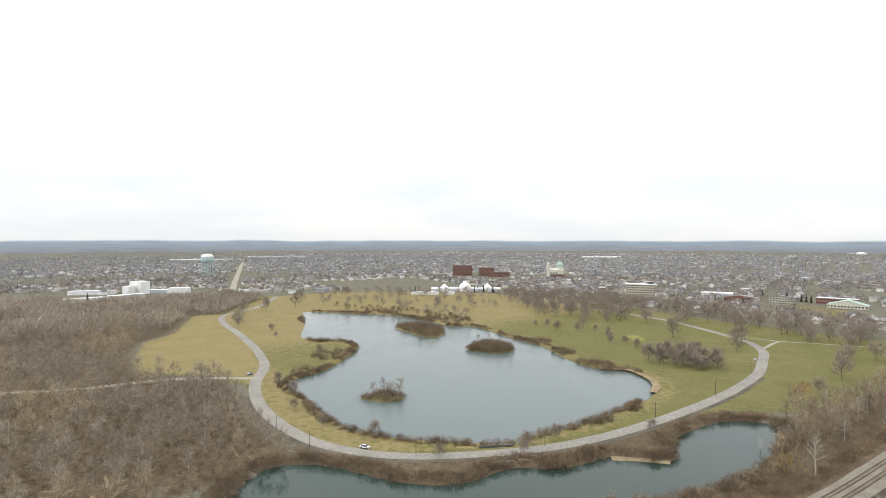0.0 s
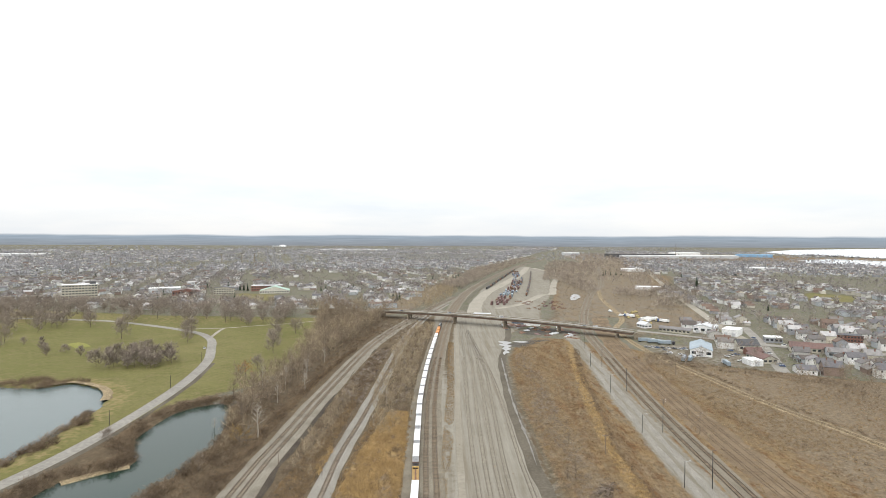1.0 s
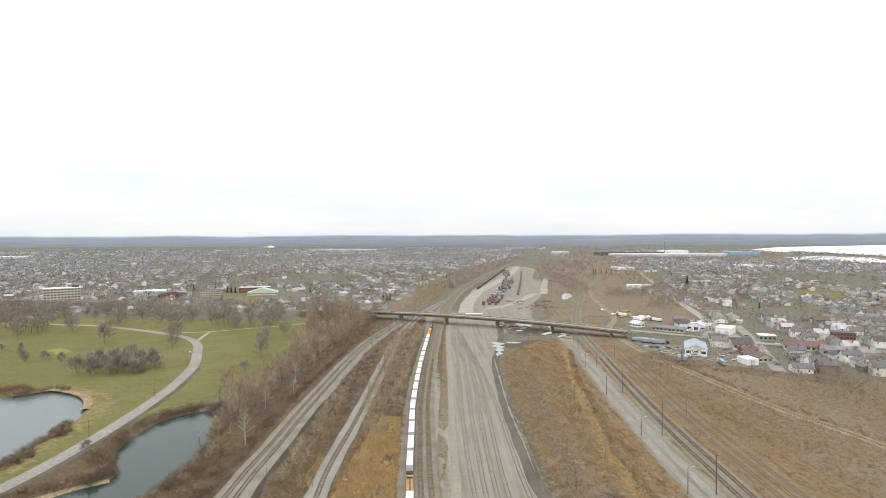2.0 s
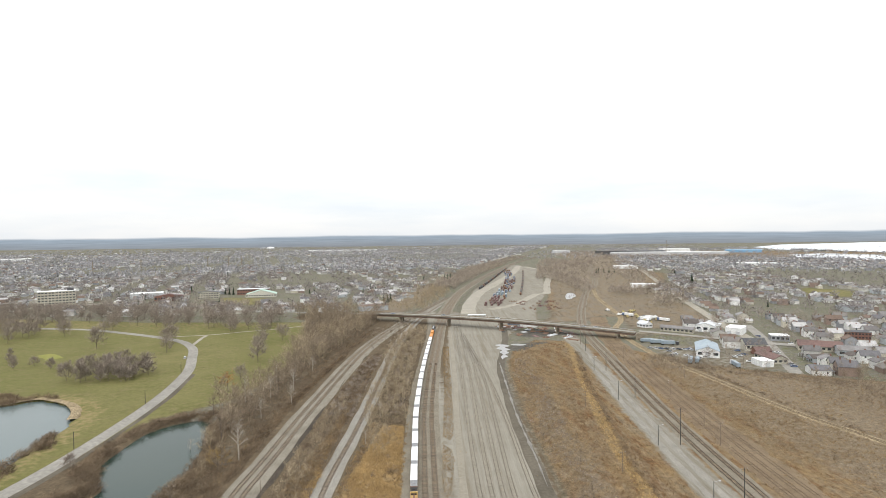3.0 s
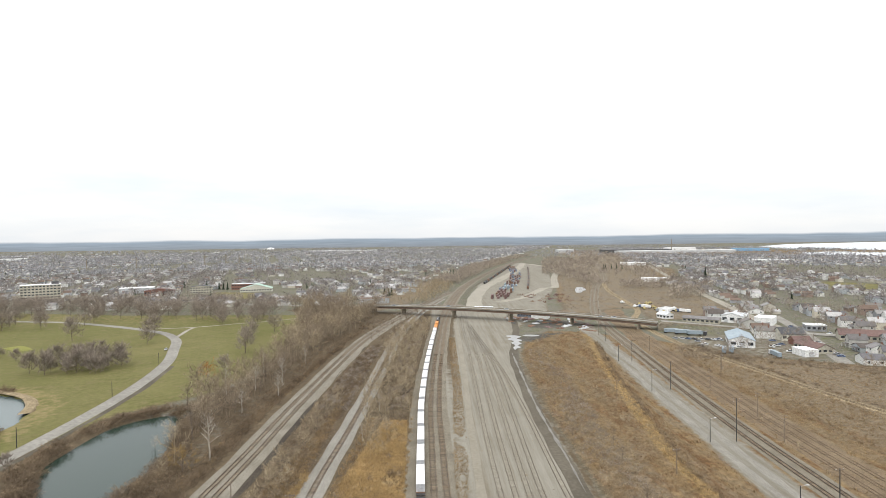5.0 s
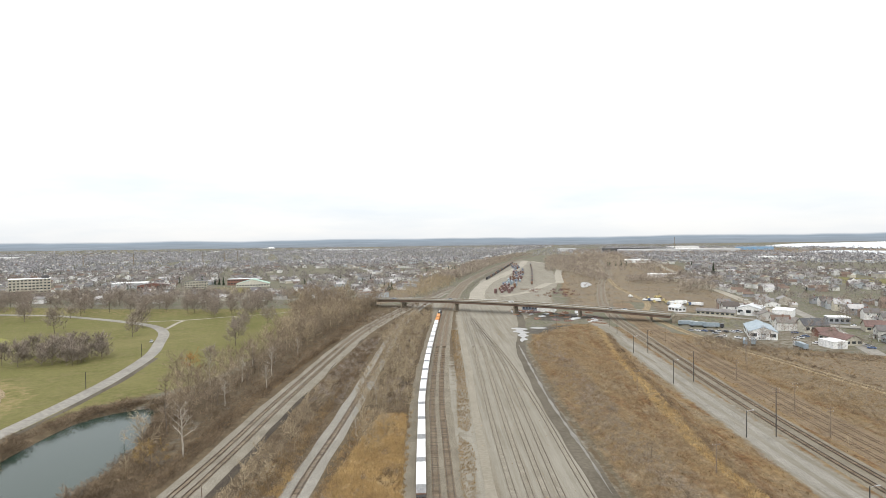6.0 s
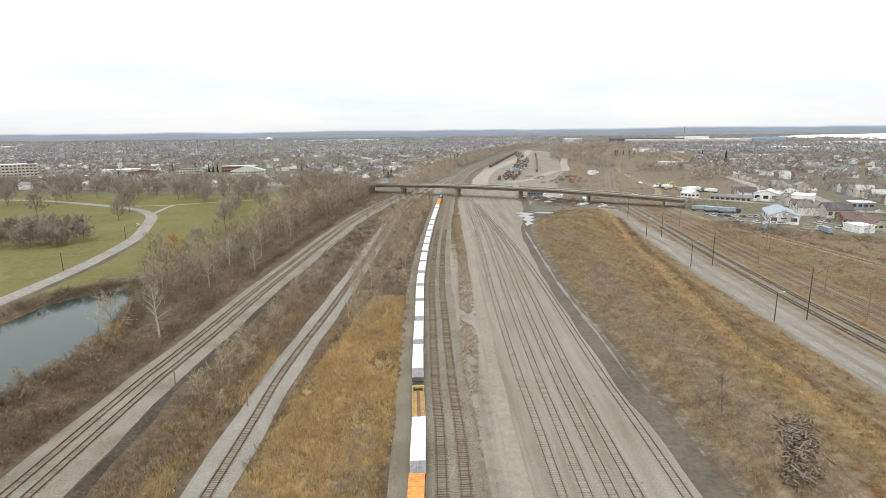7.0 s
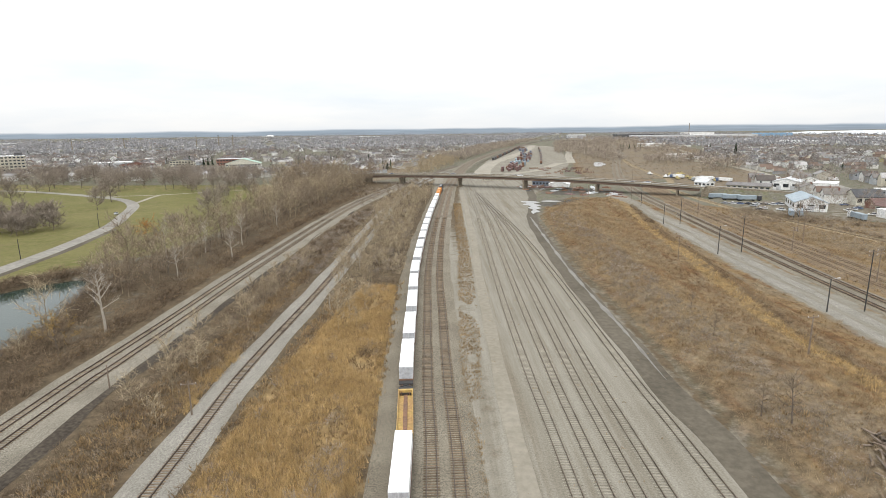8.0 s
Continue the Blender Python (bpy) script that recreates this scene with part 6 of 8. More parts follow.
for k, (x, y) in enumerate(grove):
    plant(models[k % 5], x, y, rg.uniform(0.8, 1.2))
for k, (x, y, s) in enumerate(((-291, 492, 1.35), (-135, 433, 1.1), (-146, 470, 0.9), (-152, 500, 0.8), (-236, 512, 1.2), (-246, 520, 1.0), (-222, 472, 0.9), (-140, 520, 1.0), (-165, 545, 1.0), (-700, 215, 1.2), (-720, 250, 1.3), (-745, 300, 1.2), (-640, 190, 0.9), (-610, 182, 0.9), (-380, 470, 0.9), (-130, 380, 0.8), (-800, 330, 1.2), (-830, 420, 1.2), (-760, 480, 1.2), (-690, 520, 1.1), (-640, 470, 1.0))):
    plant(models[k % 5], x, y, s)
for x, y in scatter([(-250, 378), (-250, 410), (-232, 428), (-205, 425), (-196, 395), (-204, 372)], 13, 127, 7.0):
    plant(small[int(x) % 3], x, y, rg.uniform(1.1, 1.7), "small round leafless tree in a clump on the lawn")
for k, (x, y, s) in enumerate(((-232, 395, 1.1), (-240, 405, 1.2), (-228, 410, 1.0), (-220, 402, 1.1), (-214, 388, 1.2), (-222, 380, 1.0), (-208, 395, 1.0), (-212, 408, 1.0), (-300, 430, 1.0), (-308, 420, 0.9), (-330, 445, 0.9), (-322, 438, 0.9), (-280, 418, 1.0), (-226, 388, 1.2), (-234, 384, 1.1), (-218, 394, 1.3), (-236, 412, 1.1), (-246, 398, 1.0), (-206, 404, 1.1), (-205, 384, 1.0), (-226, 420, 1.0), (-348, 470, 0.7), (-360, 465, 0.8), (-400, 455, 0.8), (-420, 440, 0.7), (-268, 410, 0.8), (-260, 420, 0.9), (-250, 440, 0.8), (-244, 452, 0.9), (-420, 190, 1.0), (-560, 200, 1.0), (-520, 190, 0.6), (-226, 130, 0.9), (-256, 118, 0.8), (-290, 116, 0.8), (-320, 128, 1.0), (-174, 196, 0.8), (-176, 180, 0.8), (-188, 140, 0.8), (-345, 128, 1.0), (-170, 172, 0.7), (-152, 240, 0.8))):
    plant(small[k % 3], x, y, s, "small round leafless tree beside the lake")

# upright trees of the line-side wood that stand out singly
upright = [tree_thing(430 + k, 12.0 + k, 3.4, "tall slender leafless tree beside the railway", M_TWIGBROWN, M_BARK, limbs=9, forks=6, twigs=6, trunk=0.3, width=1.2, reach=1.3) for k in range(3)]
stand = np.concatenate([scatter(WOOD_MID, 75, 107, 9.0), scatter([(-30, 290), (-36, 330), (-34, 470), (-24, 540), (-14, 520), (-18, 400), (-20, 300)], 16, 108, 8.0)])
stand = stand[depth_in(POND, stand[:, 0], stand[:, 1]) < -2]
for k, (x, y) in enumerate(stand):
    plant(upright[k % 3], x, y, rg.uniform(0.7, 1.25) * (0.6 if x > -45 else 1), "tall slender leafless tree beside the railway", "line-side trees")
for k, m in enumerate(upright):
    x, y = ((-104, 420), (-96, 446), (-108, 470))[k]
    m.matrix_basis = Matrix.Translation((x, y, ground_z(x, y)))

# bleached dead trees, the willow and the ochre shrub tree beside the pond
snag = tree_thing(440, 19.0, 4.6, "tall bleached dead tree with bare white limbs", M_PALEBARK, M_PALEBARK, limbs=9, forks=5, twigs=3, trunk=0.36, width=0.9, reach=1.2)
snag.matrix_basis = Matrix.Translation((-85, 246.5, ground_z(-85, 246.5)))
for x, y, s in ((-82.5, 325, 0.72), (-88, 352, 0.8), (-92, 300, 0.6), (-98, 338, 0.75), (-104, 372, 0.7), (-86, 398, 0.65), (-112, 262, 0.45), (-30, 300, 0.5), (-33, 262, 0.42), (-110, 330, 0.8)):
    plant(snag, x, y, s, "bleached leafless tree with pale limbs", "pale dead trees")
willow = tree_thing(450, 10.5, 5.2, "leafless willow with bright orange shoots", M_ORANGE, M_BARK, limbs=9, forks=7, twigs=9, trunk=0.25, droop=0.15, width=1.0)
willow.matrix_basis = Matrix.Translation((-128, 352, 0)) @ Matrix.Scale(1.2, 4)
ochre = tree_thing(451, 7.5, 4.0, "small tree with ochre yellow shoots beside the pond", M_OCHRE, M_BARK, limbs=8, forks=6, twigs=8, trunk=0.2, droop=0.1, width=0.9)
ochre.matrix_basis = Matrix.Translation((-89.8, 235.8, 0)) @ Matrix.Scale(1.3, 4)
for x, y, s in ((52, 196, 0.95), (49.5, 200, 0.7), (57, 232, 0.6), (48, 262, 0.5), (60, 250, 0.5), (-74, 420, 0.8), (60, 300, 0.5)):
    plant(upright[0], x, y, s * 0.75, "thin leafless tree on the spoil bank", "bank trees")


def fir(seed, h, r):
    rng = np.random.default_rng(seed)
    n = 420
    z = h * (0.08 + 0.9 * rng.uniform(0, 1, n) ** 1.2)
    a = rng.uniform(0, 6.28, n)
    d = np.stack([np.cos(a), np.sin(a), -0.25 + rng.normal(0, 0.15, n)], 1)
    b = np.stack([np.zeros(n), np.zeros(n), z], 1)
    t = thing("fir", "dark green conifer among the houses", "conifer", Matrix.Translation((0, 0, -50)), "conifers")
    part("trunk", Shape().tube((0, 0, -0.3), (0, 0, h), 0.2, 0.03, 6), M_BARK, t)
    part("crown", blade_mesh("crown", slivers(b, unit(d), r * (1.05 - z / h) * rng.uniform(0.7, 1.15, n) + 0.2, np.full(n, 0.9), rng), M_FIR), None, t)
    return t


firs = [fir(460 + k, 14 + k, 3.0 + 0.3 * k) for k in range(3)]
for k, (x, y, s) in enumerate(((-159, 930, 1.2), (-150, 929, 1.2), (-66, 801, 1.0), (-62, 806, 1.1), (-72, 806, 0.9), (-107, 950, 1.0), (-98, 946, 0.9), (-207, 937, 0.8), (-200, 942, 0.8), (-118, 940, 0.8), (30, 1180, 1.1), (36, 1185, 1.1), (44, 1190, 1.0), (24, 1230, 1.0), (-20, 1130, 1.0), (-330, 930, 1.1), (-338, 934, 1.0), (-346, 938, 1.0), (-322, 936, 0.9), (470, 1010, 1.7), (540, 1240, 1.1), (420, 700, 0.8), (390, 1330, 1.0), (398, 1340, 1.0), (410, 1335, 1.0), (424, 1340, 0.9), (438, 1345, 0.9), (560, 520, 0.9), (-760, 640, 1.0), (-774, 660, 1.0), (-730, 660, 0.8), (-680, 720, 1.2), (-830, 560, 0.9), (-840, 620, 0.9), (-960, 70, 1.3), (-950, 92, 1.1), (-500, 900, 1.0), (-420, 980, 1.0))):
    ob = plant(firs[k % 3], x, y, s * 0.8, "dark green conifer among the houses", "conifers")
# the first of each kind stands in the park grove
for k, m in enumerate(models + small + firs):
    x, y = ((-610, 640), (-590, 655), (-570, 668), (-650, 640), (-668, 628), (-410, 448), (-390, 440), (-372, 452), (-742, 668), (-752, 655), (-790, 640))[k]
    m.matrix_basis = Matrix.Translation((x, y, ground_z(x, y)))


# ---- houses ----
def house(w, l, h, rise, along="y", wing=False, siding=M_SIDING, roofing=M_SHINGLE, label="wooden frame house with a pitched shingle roof", name="house"):
    t = thing(name, label, "house", Matrix.Translation((0, 0, -50)), "houses of the town")
    part("wall", Shape().walls(-w / 2, -l / 2, w / 2, l / 2, h, rise, along), siding, t)
    roof = part("roof", Shape().gable(-w / 2, -l / 2, w / 2, l / 2, h, rise, 0.45, 0.2, along), roofing, t)
    part("chimney", Shape().box(w * 0.12, l * 0.1, h, w * 0.12 + 0.7, l * 0.1 + 0.7, h + rise + 0.9), M_BRICK, roof)
    z = 3.8 if h > 4.5 else 1.0
    for k in (-0.28, 0.28):
        part("window", Shape().box(k * w - 0.5, -l / 2 - 0.04, z, k * w + 0.5, -l / 2 + 0.04, z + 1.4), M_GLASS, t)
        part("window", Shape().box(-w / 2 - 0.04, k * l - 0.5, z, -w / 2 + 0.04, k * l + 0.5, z + 1.4), M_GLASS, t)
    part("door", Shape().box(-0.5, -l / 2 - 0.05, 0.1, 0.5, -l / 2 + 0.05, 2.15), M_MAROON, t)
    if wing:
        porch = part("porch", Shape().box(-w * 0.4, -l / 2 - 2.2, 2.5, w * 0.4, -l / 2, 2.75), roofing, t)
        for x in (-w * 0.38, w * 0.38):
            part("post", Shape().box(x - 0.08, -l / 2 - 2.1, 0, x + 0.08, -l / 2 - 1.94, 2.5), M_WHITE, porch)
    return t


HOUSES = [house(7.5, 11, 5.6, 3.0, "y", True), house(8.5, 10, 5.4, 2.6, "x"), house(9, 13, 3.2, 2.4, "x"), house(7, 12, 6.0, 3.2, "y"), house(10, 12, 3.4, 2.2, "y", True)]
GARAGES = [house(6, 7, 2.6, 1.6, "y", label="small garage with a pitched roof", name="garage")]
rh = np.random.default_rng(77)
KEEP_OUT = [(215, 440, 30), (236, 408, 24), (256, 450, 12), (233, 537, 22), (212, 564, 12), (271, 527, 18), (302, 455, 32), (371, 491, 18), (185, 440, 24), (192, 482, 26), (330, 700, 20), (345, 985, 34)]


def free(x, y):
    return all(math.hypot(x - a, y - b) > r for a, b, r in KEEP_OUT)


def off_lines(x, y, d):
    return all(np.min(np.hypot(q[:, 0] - x, q[:, 1] - y)) > d for q in ROAD_LINES)


ROAD_LINES = [smooth([p[:2] for p in ramp_line], 6.0)[0], smooth([(240, 374), (261, 424), (282, 473), (300, 520), (318, 570)], 6.0)[0], smooth([(276, 478), (294, 566), (328, 694), (372, 857), (430, 1060), (560, 1500)], 6.0)[0]]
NEAR_TOWN = [(205, 405), (250, 372), (330, 335), (470, 300), (560, 400), (560, 560), (440, 600), (345, 620), (300, 620), (285, 600), (240, 560), (255, 500), (215, 470)]
gx, gy = Vector((0.97, -0.26)), Vector((0.26, 0.97))
count = 0
for row in range(-14, 30):
    for col in range(-40, 60):
        p = Vector((300, 470)) + gx * (row * 24 + (4 if row % 2 else -4)) + gy * (col * 13.2)
        x, y = p.x + rh.normal(0, 1.2), p.y + rh.normal(0, 1.5)
        if rh.uniform() < 0.1 or not inside(NEAR_TOWN, np.array([x]), np.array([y]))[0] or not free(x, y) or not off_lines(x, y, 10.5):
            continue
        m = Matrix.Translation((x, y, 0)) @ Matrix.Rotation(math.atan2(gy.y, gy.x) + (0 if row % 2 else math.pi) + rh.normal(0, 0.03), 4, "Z")
        pick = GARAGES[0] if rh.uniform() < 0.14 else HOUSES[int(rh.integers(0, 5))]
        ob = copy_thing(pick, m)
        ob.matrix_basis = m @ Matrix.Diagonal((rh.uniform(0.85, 1.15), rh.uniform(0.9, 1.2), rh.uniform(0.9, 1.1), 1))
        count += 1
for k, m in enumerate(HOUSES + GARAGES):
    m.matrix_basis = Matrix.Translation(((332, 415, 0), (352, 405, 0), (372, 396, 0), (395, 388, 0), (414, 378, 0), (318, 398, 0))[k]) @ Matrix.Rotation(1.3, 4, "Z")

# the rest of the town, past counting
LEFT_EDGE = ([600, 700, 998, 1371, 1851, 2400, 3300, 4900], [-70, -45, -16, 54, 180, 360, 640, 1100])
RIGHT_EDGE = ([420, 560, 700, 918, 1085, 1657, 2120, 4900], [260, 300, 330, 345, 380, 540, 680, 1300])


def town_cells(angle, centre, n, pitch, lot, drop, seed):
    rng = np.random.default_rng(seed)
    i, j = np.meshgrid(np.arange(-n, n), np.arange(-int(n * pitch / lot), int(n * pitch / lot)))
    i, j = i.ravel(), j.ravel()
    u = i * pitch + np.where(i % 2 == 0, pitch * 0.17, -pitch * 0.17) + rng.normal(0, 3.0, len(i)) + 9 * np.sin(j * 0.08)
    v = j * lot + rng.normal(0, 3.5, len(i)) + 14 * np.sin(i * 0.31)
    c, s = math.cos(angle), math.sin(angle)
    x, y = centre[0] + u * c - v * s, centre[1] + u * s + v * c
    keep = (rng.uniform(0, 1, len(i)) > drop) & (np.abs(j % 14) > 0)
    return x[keep], y[keep], np.full(int(keep.sum()), angle)


def in_town(x, y):
    far = np.hypot(x, y)
    ok = (y > -420) & (far > 430) & (x < y * 0.95 + 140) & (y < 4700) & (x > -4700)
    left = (x < np.interp(y, *LEFT_EDGE) - 12)
    right = (x > np.interp(y, *RIGHT_EDGE) + 12) & (y > 420)
    ok &= left | right
    near = (x > -1150) & (x < 0) & (y < 800)
    d = np.full(x.shape, -1e3)
    d[near] = np.maximum(depth_in(PARK, x[near], y[near]), depth_in(WOOD_WEST, x[near], y[near]))
    ok &= d < -28
    ok &= ~(left & (y < 690) & (x > -560))
    ok &= ~((x > -1160) & (x < -720) & (y > 470) & (y < 740)) & ~((x > -1110) & (y < 260) & (x < -700) & (y > -20))
    ok &= ~((np.abs(x + 985) < 75) & (np.abs(y - 1095) < 75)) & ~((np.abs(x + 1100) < 130) & (np.abs(y - 960) < 90)) & ~((np.abs(x + 528) < 50) & (np.abs(y - 800) < 40)) & ~((np.abs(x + 275) < 75) & (np.abs(y - 870) < 80))
    ok &= ~inside(NEAR_TOWN, x, y)
    ok &= ~inside(grown(GREAT, 60), x, y)
    ok &= ~inside([(640, 2200), (1700, 2100), (1750, 2900), (700, 2900)], x, y) & ~inside([(1350, 1500), (2600, 1300), (2600, 2500), (1500, 2700)], x, y)
    ok &= ~inside([(540, 828), (596, 785), (675, 868), (626, 942)], x, y) & ~inside([(290, 955), (420, 985), (560, 1320), (500, 1560), (420, 1430)], x, y)
    a, b = np.array([-940, 268.0]), np.array([-2980, 918.0])
    w = (b - a) / np.linalg.norm(b - a)
    ok &= np.abs((x - a[0]) * w[1] - (y - a[1]) * w[0]) > 16
    return ok


def thinning(x, y, seed):
    """Patches of wood and open ground between the streets."""
    return np.array([noise.noise(Vector((a * 0.0021, b * 0.0021, seed))) + 0.5 * noise.noise(Vector((a * 0.006, b * 0.006, seed + 5))) for a, b in zip(x, y)])


x1, y1, a1 = town_cells(radians(20), (-700, 1300), 80, 31, 13.5, 0.14, 1)
x2, y2, a2 = town_cells(radians(-14), (800, 1400), 70, 31, 13.5, 0.14, 2)
s1, s2 = (x1 < np.interp(y1, *LEFT_EDGE)), (x2 >= np.interp(y2, *LEFT_EDGE))
hx, hy, ha = np.concatenate([x1[s1], x2[s2]]), np.concatenate([y1[s1], y2[s2]]), np.concatenate([a1[s1], a2[s2]])
k1 = in_town(hx, hy)
hx, hy, ha = hx[k1], hy[k1], ha[k1]
patch = thinning(hx, hy, 1.7)
far = np.hypot(hx, hy)
k2 = (patch > -0.30 + 0.16 * (far > 1900)) & (np.random.default_rng(3).uniform(0, 1, len(hx)) < np.interp(far, [0, 900, 2200, 3600], [0.95, 0.85, 0.5, 0.22]))
hx, hy, ha, far = hx[k2], hy[k2], ha[k2], far[k2]
n = len(hx)
rng = np.random.default_rng(9)
big = np.where(rng.uniform(0, 1, n) < 0.05, rng.uniform(1.6, 3.2, n), 1.0) * np.where(far > 1800, 1.2, 1.0)
hw, hl, hh = rng.uniform(3.4, 4.8, n) * big, rng.uniform(4.6, 7.0, n) * big, rng.uniform(3.0, 6.2, n)
ridge = np.where(big > 1.5, 0.4, rng.uniform(1.8, 3.2, n))
turn = ha + np.where(rng.uniform(0, 1, n) < 0.5, 0, math.pi / 2) + rng.normal(0, 0.05, n)


def boxes(cx, cy, a, w, l, z0, z1):
    c, s = np.cos(a), np.sin(a)
    v = np.empty((len(cx), 8, 3), np.float32)
    for k, (dx, dy, up) in enumerate(((-1, -1, 0), (1, -1, 0), (1, 1, 0), (-1, 1, 0), (-1, -1, 1), (1, -1, 1), (1, 1, 1), (-1, 1, 1))):
        v[:, k, 0] = cx + dx * w * c - dy * l * s
        v[:, k, 1] = cy + dx * w * s + dy * l * c
        v[:, k, 2] = np.where(up, z1, z0)
    return v


def roof_prisms(cx, cy, a, w, l, z, rise, over=0.45):
    c, s = np.cos(a), np.sin(a)
    v = np.empty((len(cx), 6, 3), np.float32)
    for k, (dx, dy, up) in enumerate(((-1, -1, 0), (1, -1, 0), (1, 1, 0), (-1, 1, 0), (0, -1, 1), (0, 1, 1))):
        x, y = dx * (w + over), dy * (l + over)
        v[:, k, 0], v[:, k, 1] = cx + x * c - y * s, cy + x * s + y * c
        v[:, k, 2] = z + np.where(up, rise, -0.2)
    return v


base = height(hx.copy(), hy.copy())
wall = boxes(hx, hy, turn, hw, hl, base - 0.5, base + hh)
roof = roof_prisms(hx, hy, turn, hw, hl, base + hh, ridge)
i8, i6 = np.arange(n)[:, None] * 8, n * 8 + np.arange(n)[:, None] * 6
wq = np.concatenate([i8 + np.array(q)[None] for q in ((0, 1, 5, 4), (1, 2, 6, 5), (2, 3, 7, 6), (3, 0, 4, 7))])
rq = np.concatenate([i6 + np.array(q)[None] for q in ((1, 2, 5, 4), (3, 0, 4, 5))])
rt = np.concatenate([i6 + np.array(q)[None] for q in ((0, 1, 4), (2, 3, 5))])
me = mesh_of("town_houses", np.concatenate([wall.reshape(-1, 3), roof.reshape(-1, 3)]), [(wq, 0), (rq, 1), (rt, 0)], [M_SIDINGS, M_SHINGLES])
tagged(new("town_houses", me), "thousands of small pale frame houses with grey roofs", "houses", kind="stuff")

town_forms = [far_form(600 + k, 10.0, 4.0, 22, 0.6) for k in range(6)]
tx, ty = np.concatenate([hx + rng.normal(0, 9, n)]), np.concatenate([hy + rng.normal(0, 9, n)])
ex, ey, _ = town_cells(0.3, (-300, 1500), 75, 46, 30, 0.3, 8)
ke = in_town(ex, ey)
ex, ey = ex[ke], ey[ke]
pe = thinning(ex, ey, 1.7)
ke = (pe < 0.10) & (np.hypot(ex, ey) < 3600)
ex, ey = ex[ke], ey[ke]
tp = np.concatenate([np.stack([tx, ty], 1), np.stack([hx + rng.normal(0, 11, n), hy + rng.normal(0, 11, n)], 1)[rng.uniform(0, 1, n) < 0.7], np.stack([hx + rng.normal(0, 16, n), hy + rng.normal(0, 16, n)], 1), np.stack([ex, ey], 1), np.stack([ex + 13, ey + 9], 1), np.stack([ex - 8, ey + 16], 1)])
tp = tp[in_town(tp[:, 0], tp[:, 1])]
tp_far = np.hypot(tp[:, 0], tp[:, 1])
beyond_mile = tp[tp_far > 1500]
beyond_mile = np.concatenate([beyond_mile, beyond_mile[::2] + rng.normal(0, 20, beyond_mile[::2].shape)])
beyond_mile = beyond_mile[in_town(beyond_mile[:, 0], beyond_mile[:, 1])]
# trees past 1500 m take the twig colour with painted haze
stuff("far_town_trees", planted([far_form(620 + k, 11.0, 5.5, 5, 3.0)[:6] for k in range(5)], beyond_mile, rng.uniform(0.5, 1.1, len(beyond_mile)), 30), M_HAZETWIG, "leafless trees all over the distant town", "trees")
tp = tp[tp_far <= 1500]
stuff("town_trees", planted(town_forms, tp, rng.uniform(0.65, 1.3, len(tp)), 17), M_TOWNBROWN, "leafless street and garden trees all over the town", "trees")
gx2, gy2, _ = town_cells(0.5, (-400, 2600), 140, 46, 34, 0.2, 12)
kg = (np.hypot(gx2, gy2) > 2000) & (np.hypot(gx2, gy2) < 4850) & ((gx2 < np.interp(gy2, *LEFT_EDGE) - 30) | (gx2 > np.interp(gy2, *RIGHT_EDGE)) | ((gy2 > 2050) & (gx2 > np.interp(gy2, *LEFT_EDGE) + 45))) & (gx2 < gy2 * 0.95 + 100) & ~inside(grown(GREAT, 40), gx2, gy2)
gp2 = np.stack([gx2, gy2], 1)[kg]
gp2 = gp2[thinning(gp2[:, 0], gp2[:, 1], 4.4) > -0.28]
stuff("distant_woods", planted([far_form(640 + k, 12.0, 9.0, 8, 2.6)[:8] for k in range(4)], gp2, rng.uniform(0.45, 0.95, len(gp2)), 21), M_HAZETWIG, "belts of leafless woodland toward the horizon", "woods")
nt = scatter(NEAR_TOWN, 230, 97, 8.0)
stuff("garden_trees", planted(wood_forms, nt, rng.uniform(0.5, 1.0, len(nt)), 18), M_TWIGGREY, "leafless garden trees between the houses", "trees")
lot_trees = scatter([(172, 388), (176, 430), (196, 470), (262, 470), (262, 430), (240, 380), (215, 384)], 46, 140, 5.0)
lot_trees = lot_trees[[free(a, b) or k % 4 == 0 for k, (a, b) in enumerate(lot_trees)]]
stuff("garden_trees", planted(wood_forms, lot_trees, rng.uniform(0.4, 0.75, len(lot_trees)), 38), M_TWIGGREY, "thin leafless trees about the workshops", "trees")
back = scatter([(-160, 690), (-60, 680), (-60, 720), (-200, 770), (-330, 830), (-560, 760), (-720, 740), (-540, 705), (-330, 670)], 240, 98, 7.0)
stuff("park_border_trees", planted(far_forms, back, rng.uniform(0.7, 1.1, len(back)), 19), M_TWIGGREY, "leafless trees between the park and the town", "trees")
firs_far = np.stack([hx, hy], 1)[rng.uniform(0, 1, n) < 0.02] + 7
fr = np.random.default_rng(4)
fir_form = slivers(np.stack([np.zeros(26), np.zeros(26), np.linspace(0.8, 11, 26)], 1), unit(np.stack([np.cos(np.arange(26) * 2.4), np.sin(np.arange(26) * 2.4), np.full(26, -0.2)], 1)), np.linspace(3.2, 0.6, 26), np.full(26, 2.0), fr)
stuff("town_conifers", planted([fir_form], firs_far, rng.uniform(0.7, 1.3, len(firs_far)), 20), M_FIR, "scattered dark conifers among the houses", "conifers")


# ---- landmarks ----
def placed(x, y, deg):
    return Matrix.Translation((x, y, 0)) @ Matrix.Rotation(radians(deg), 4, "Z")


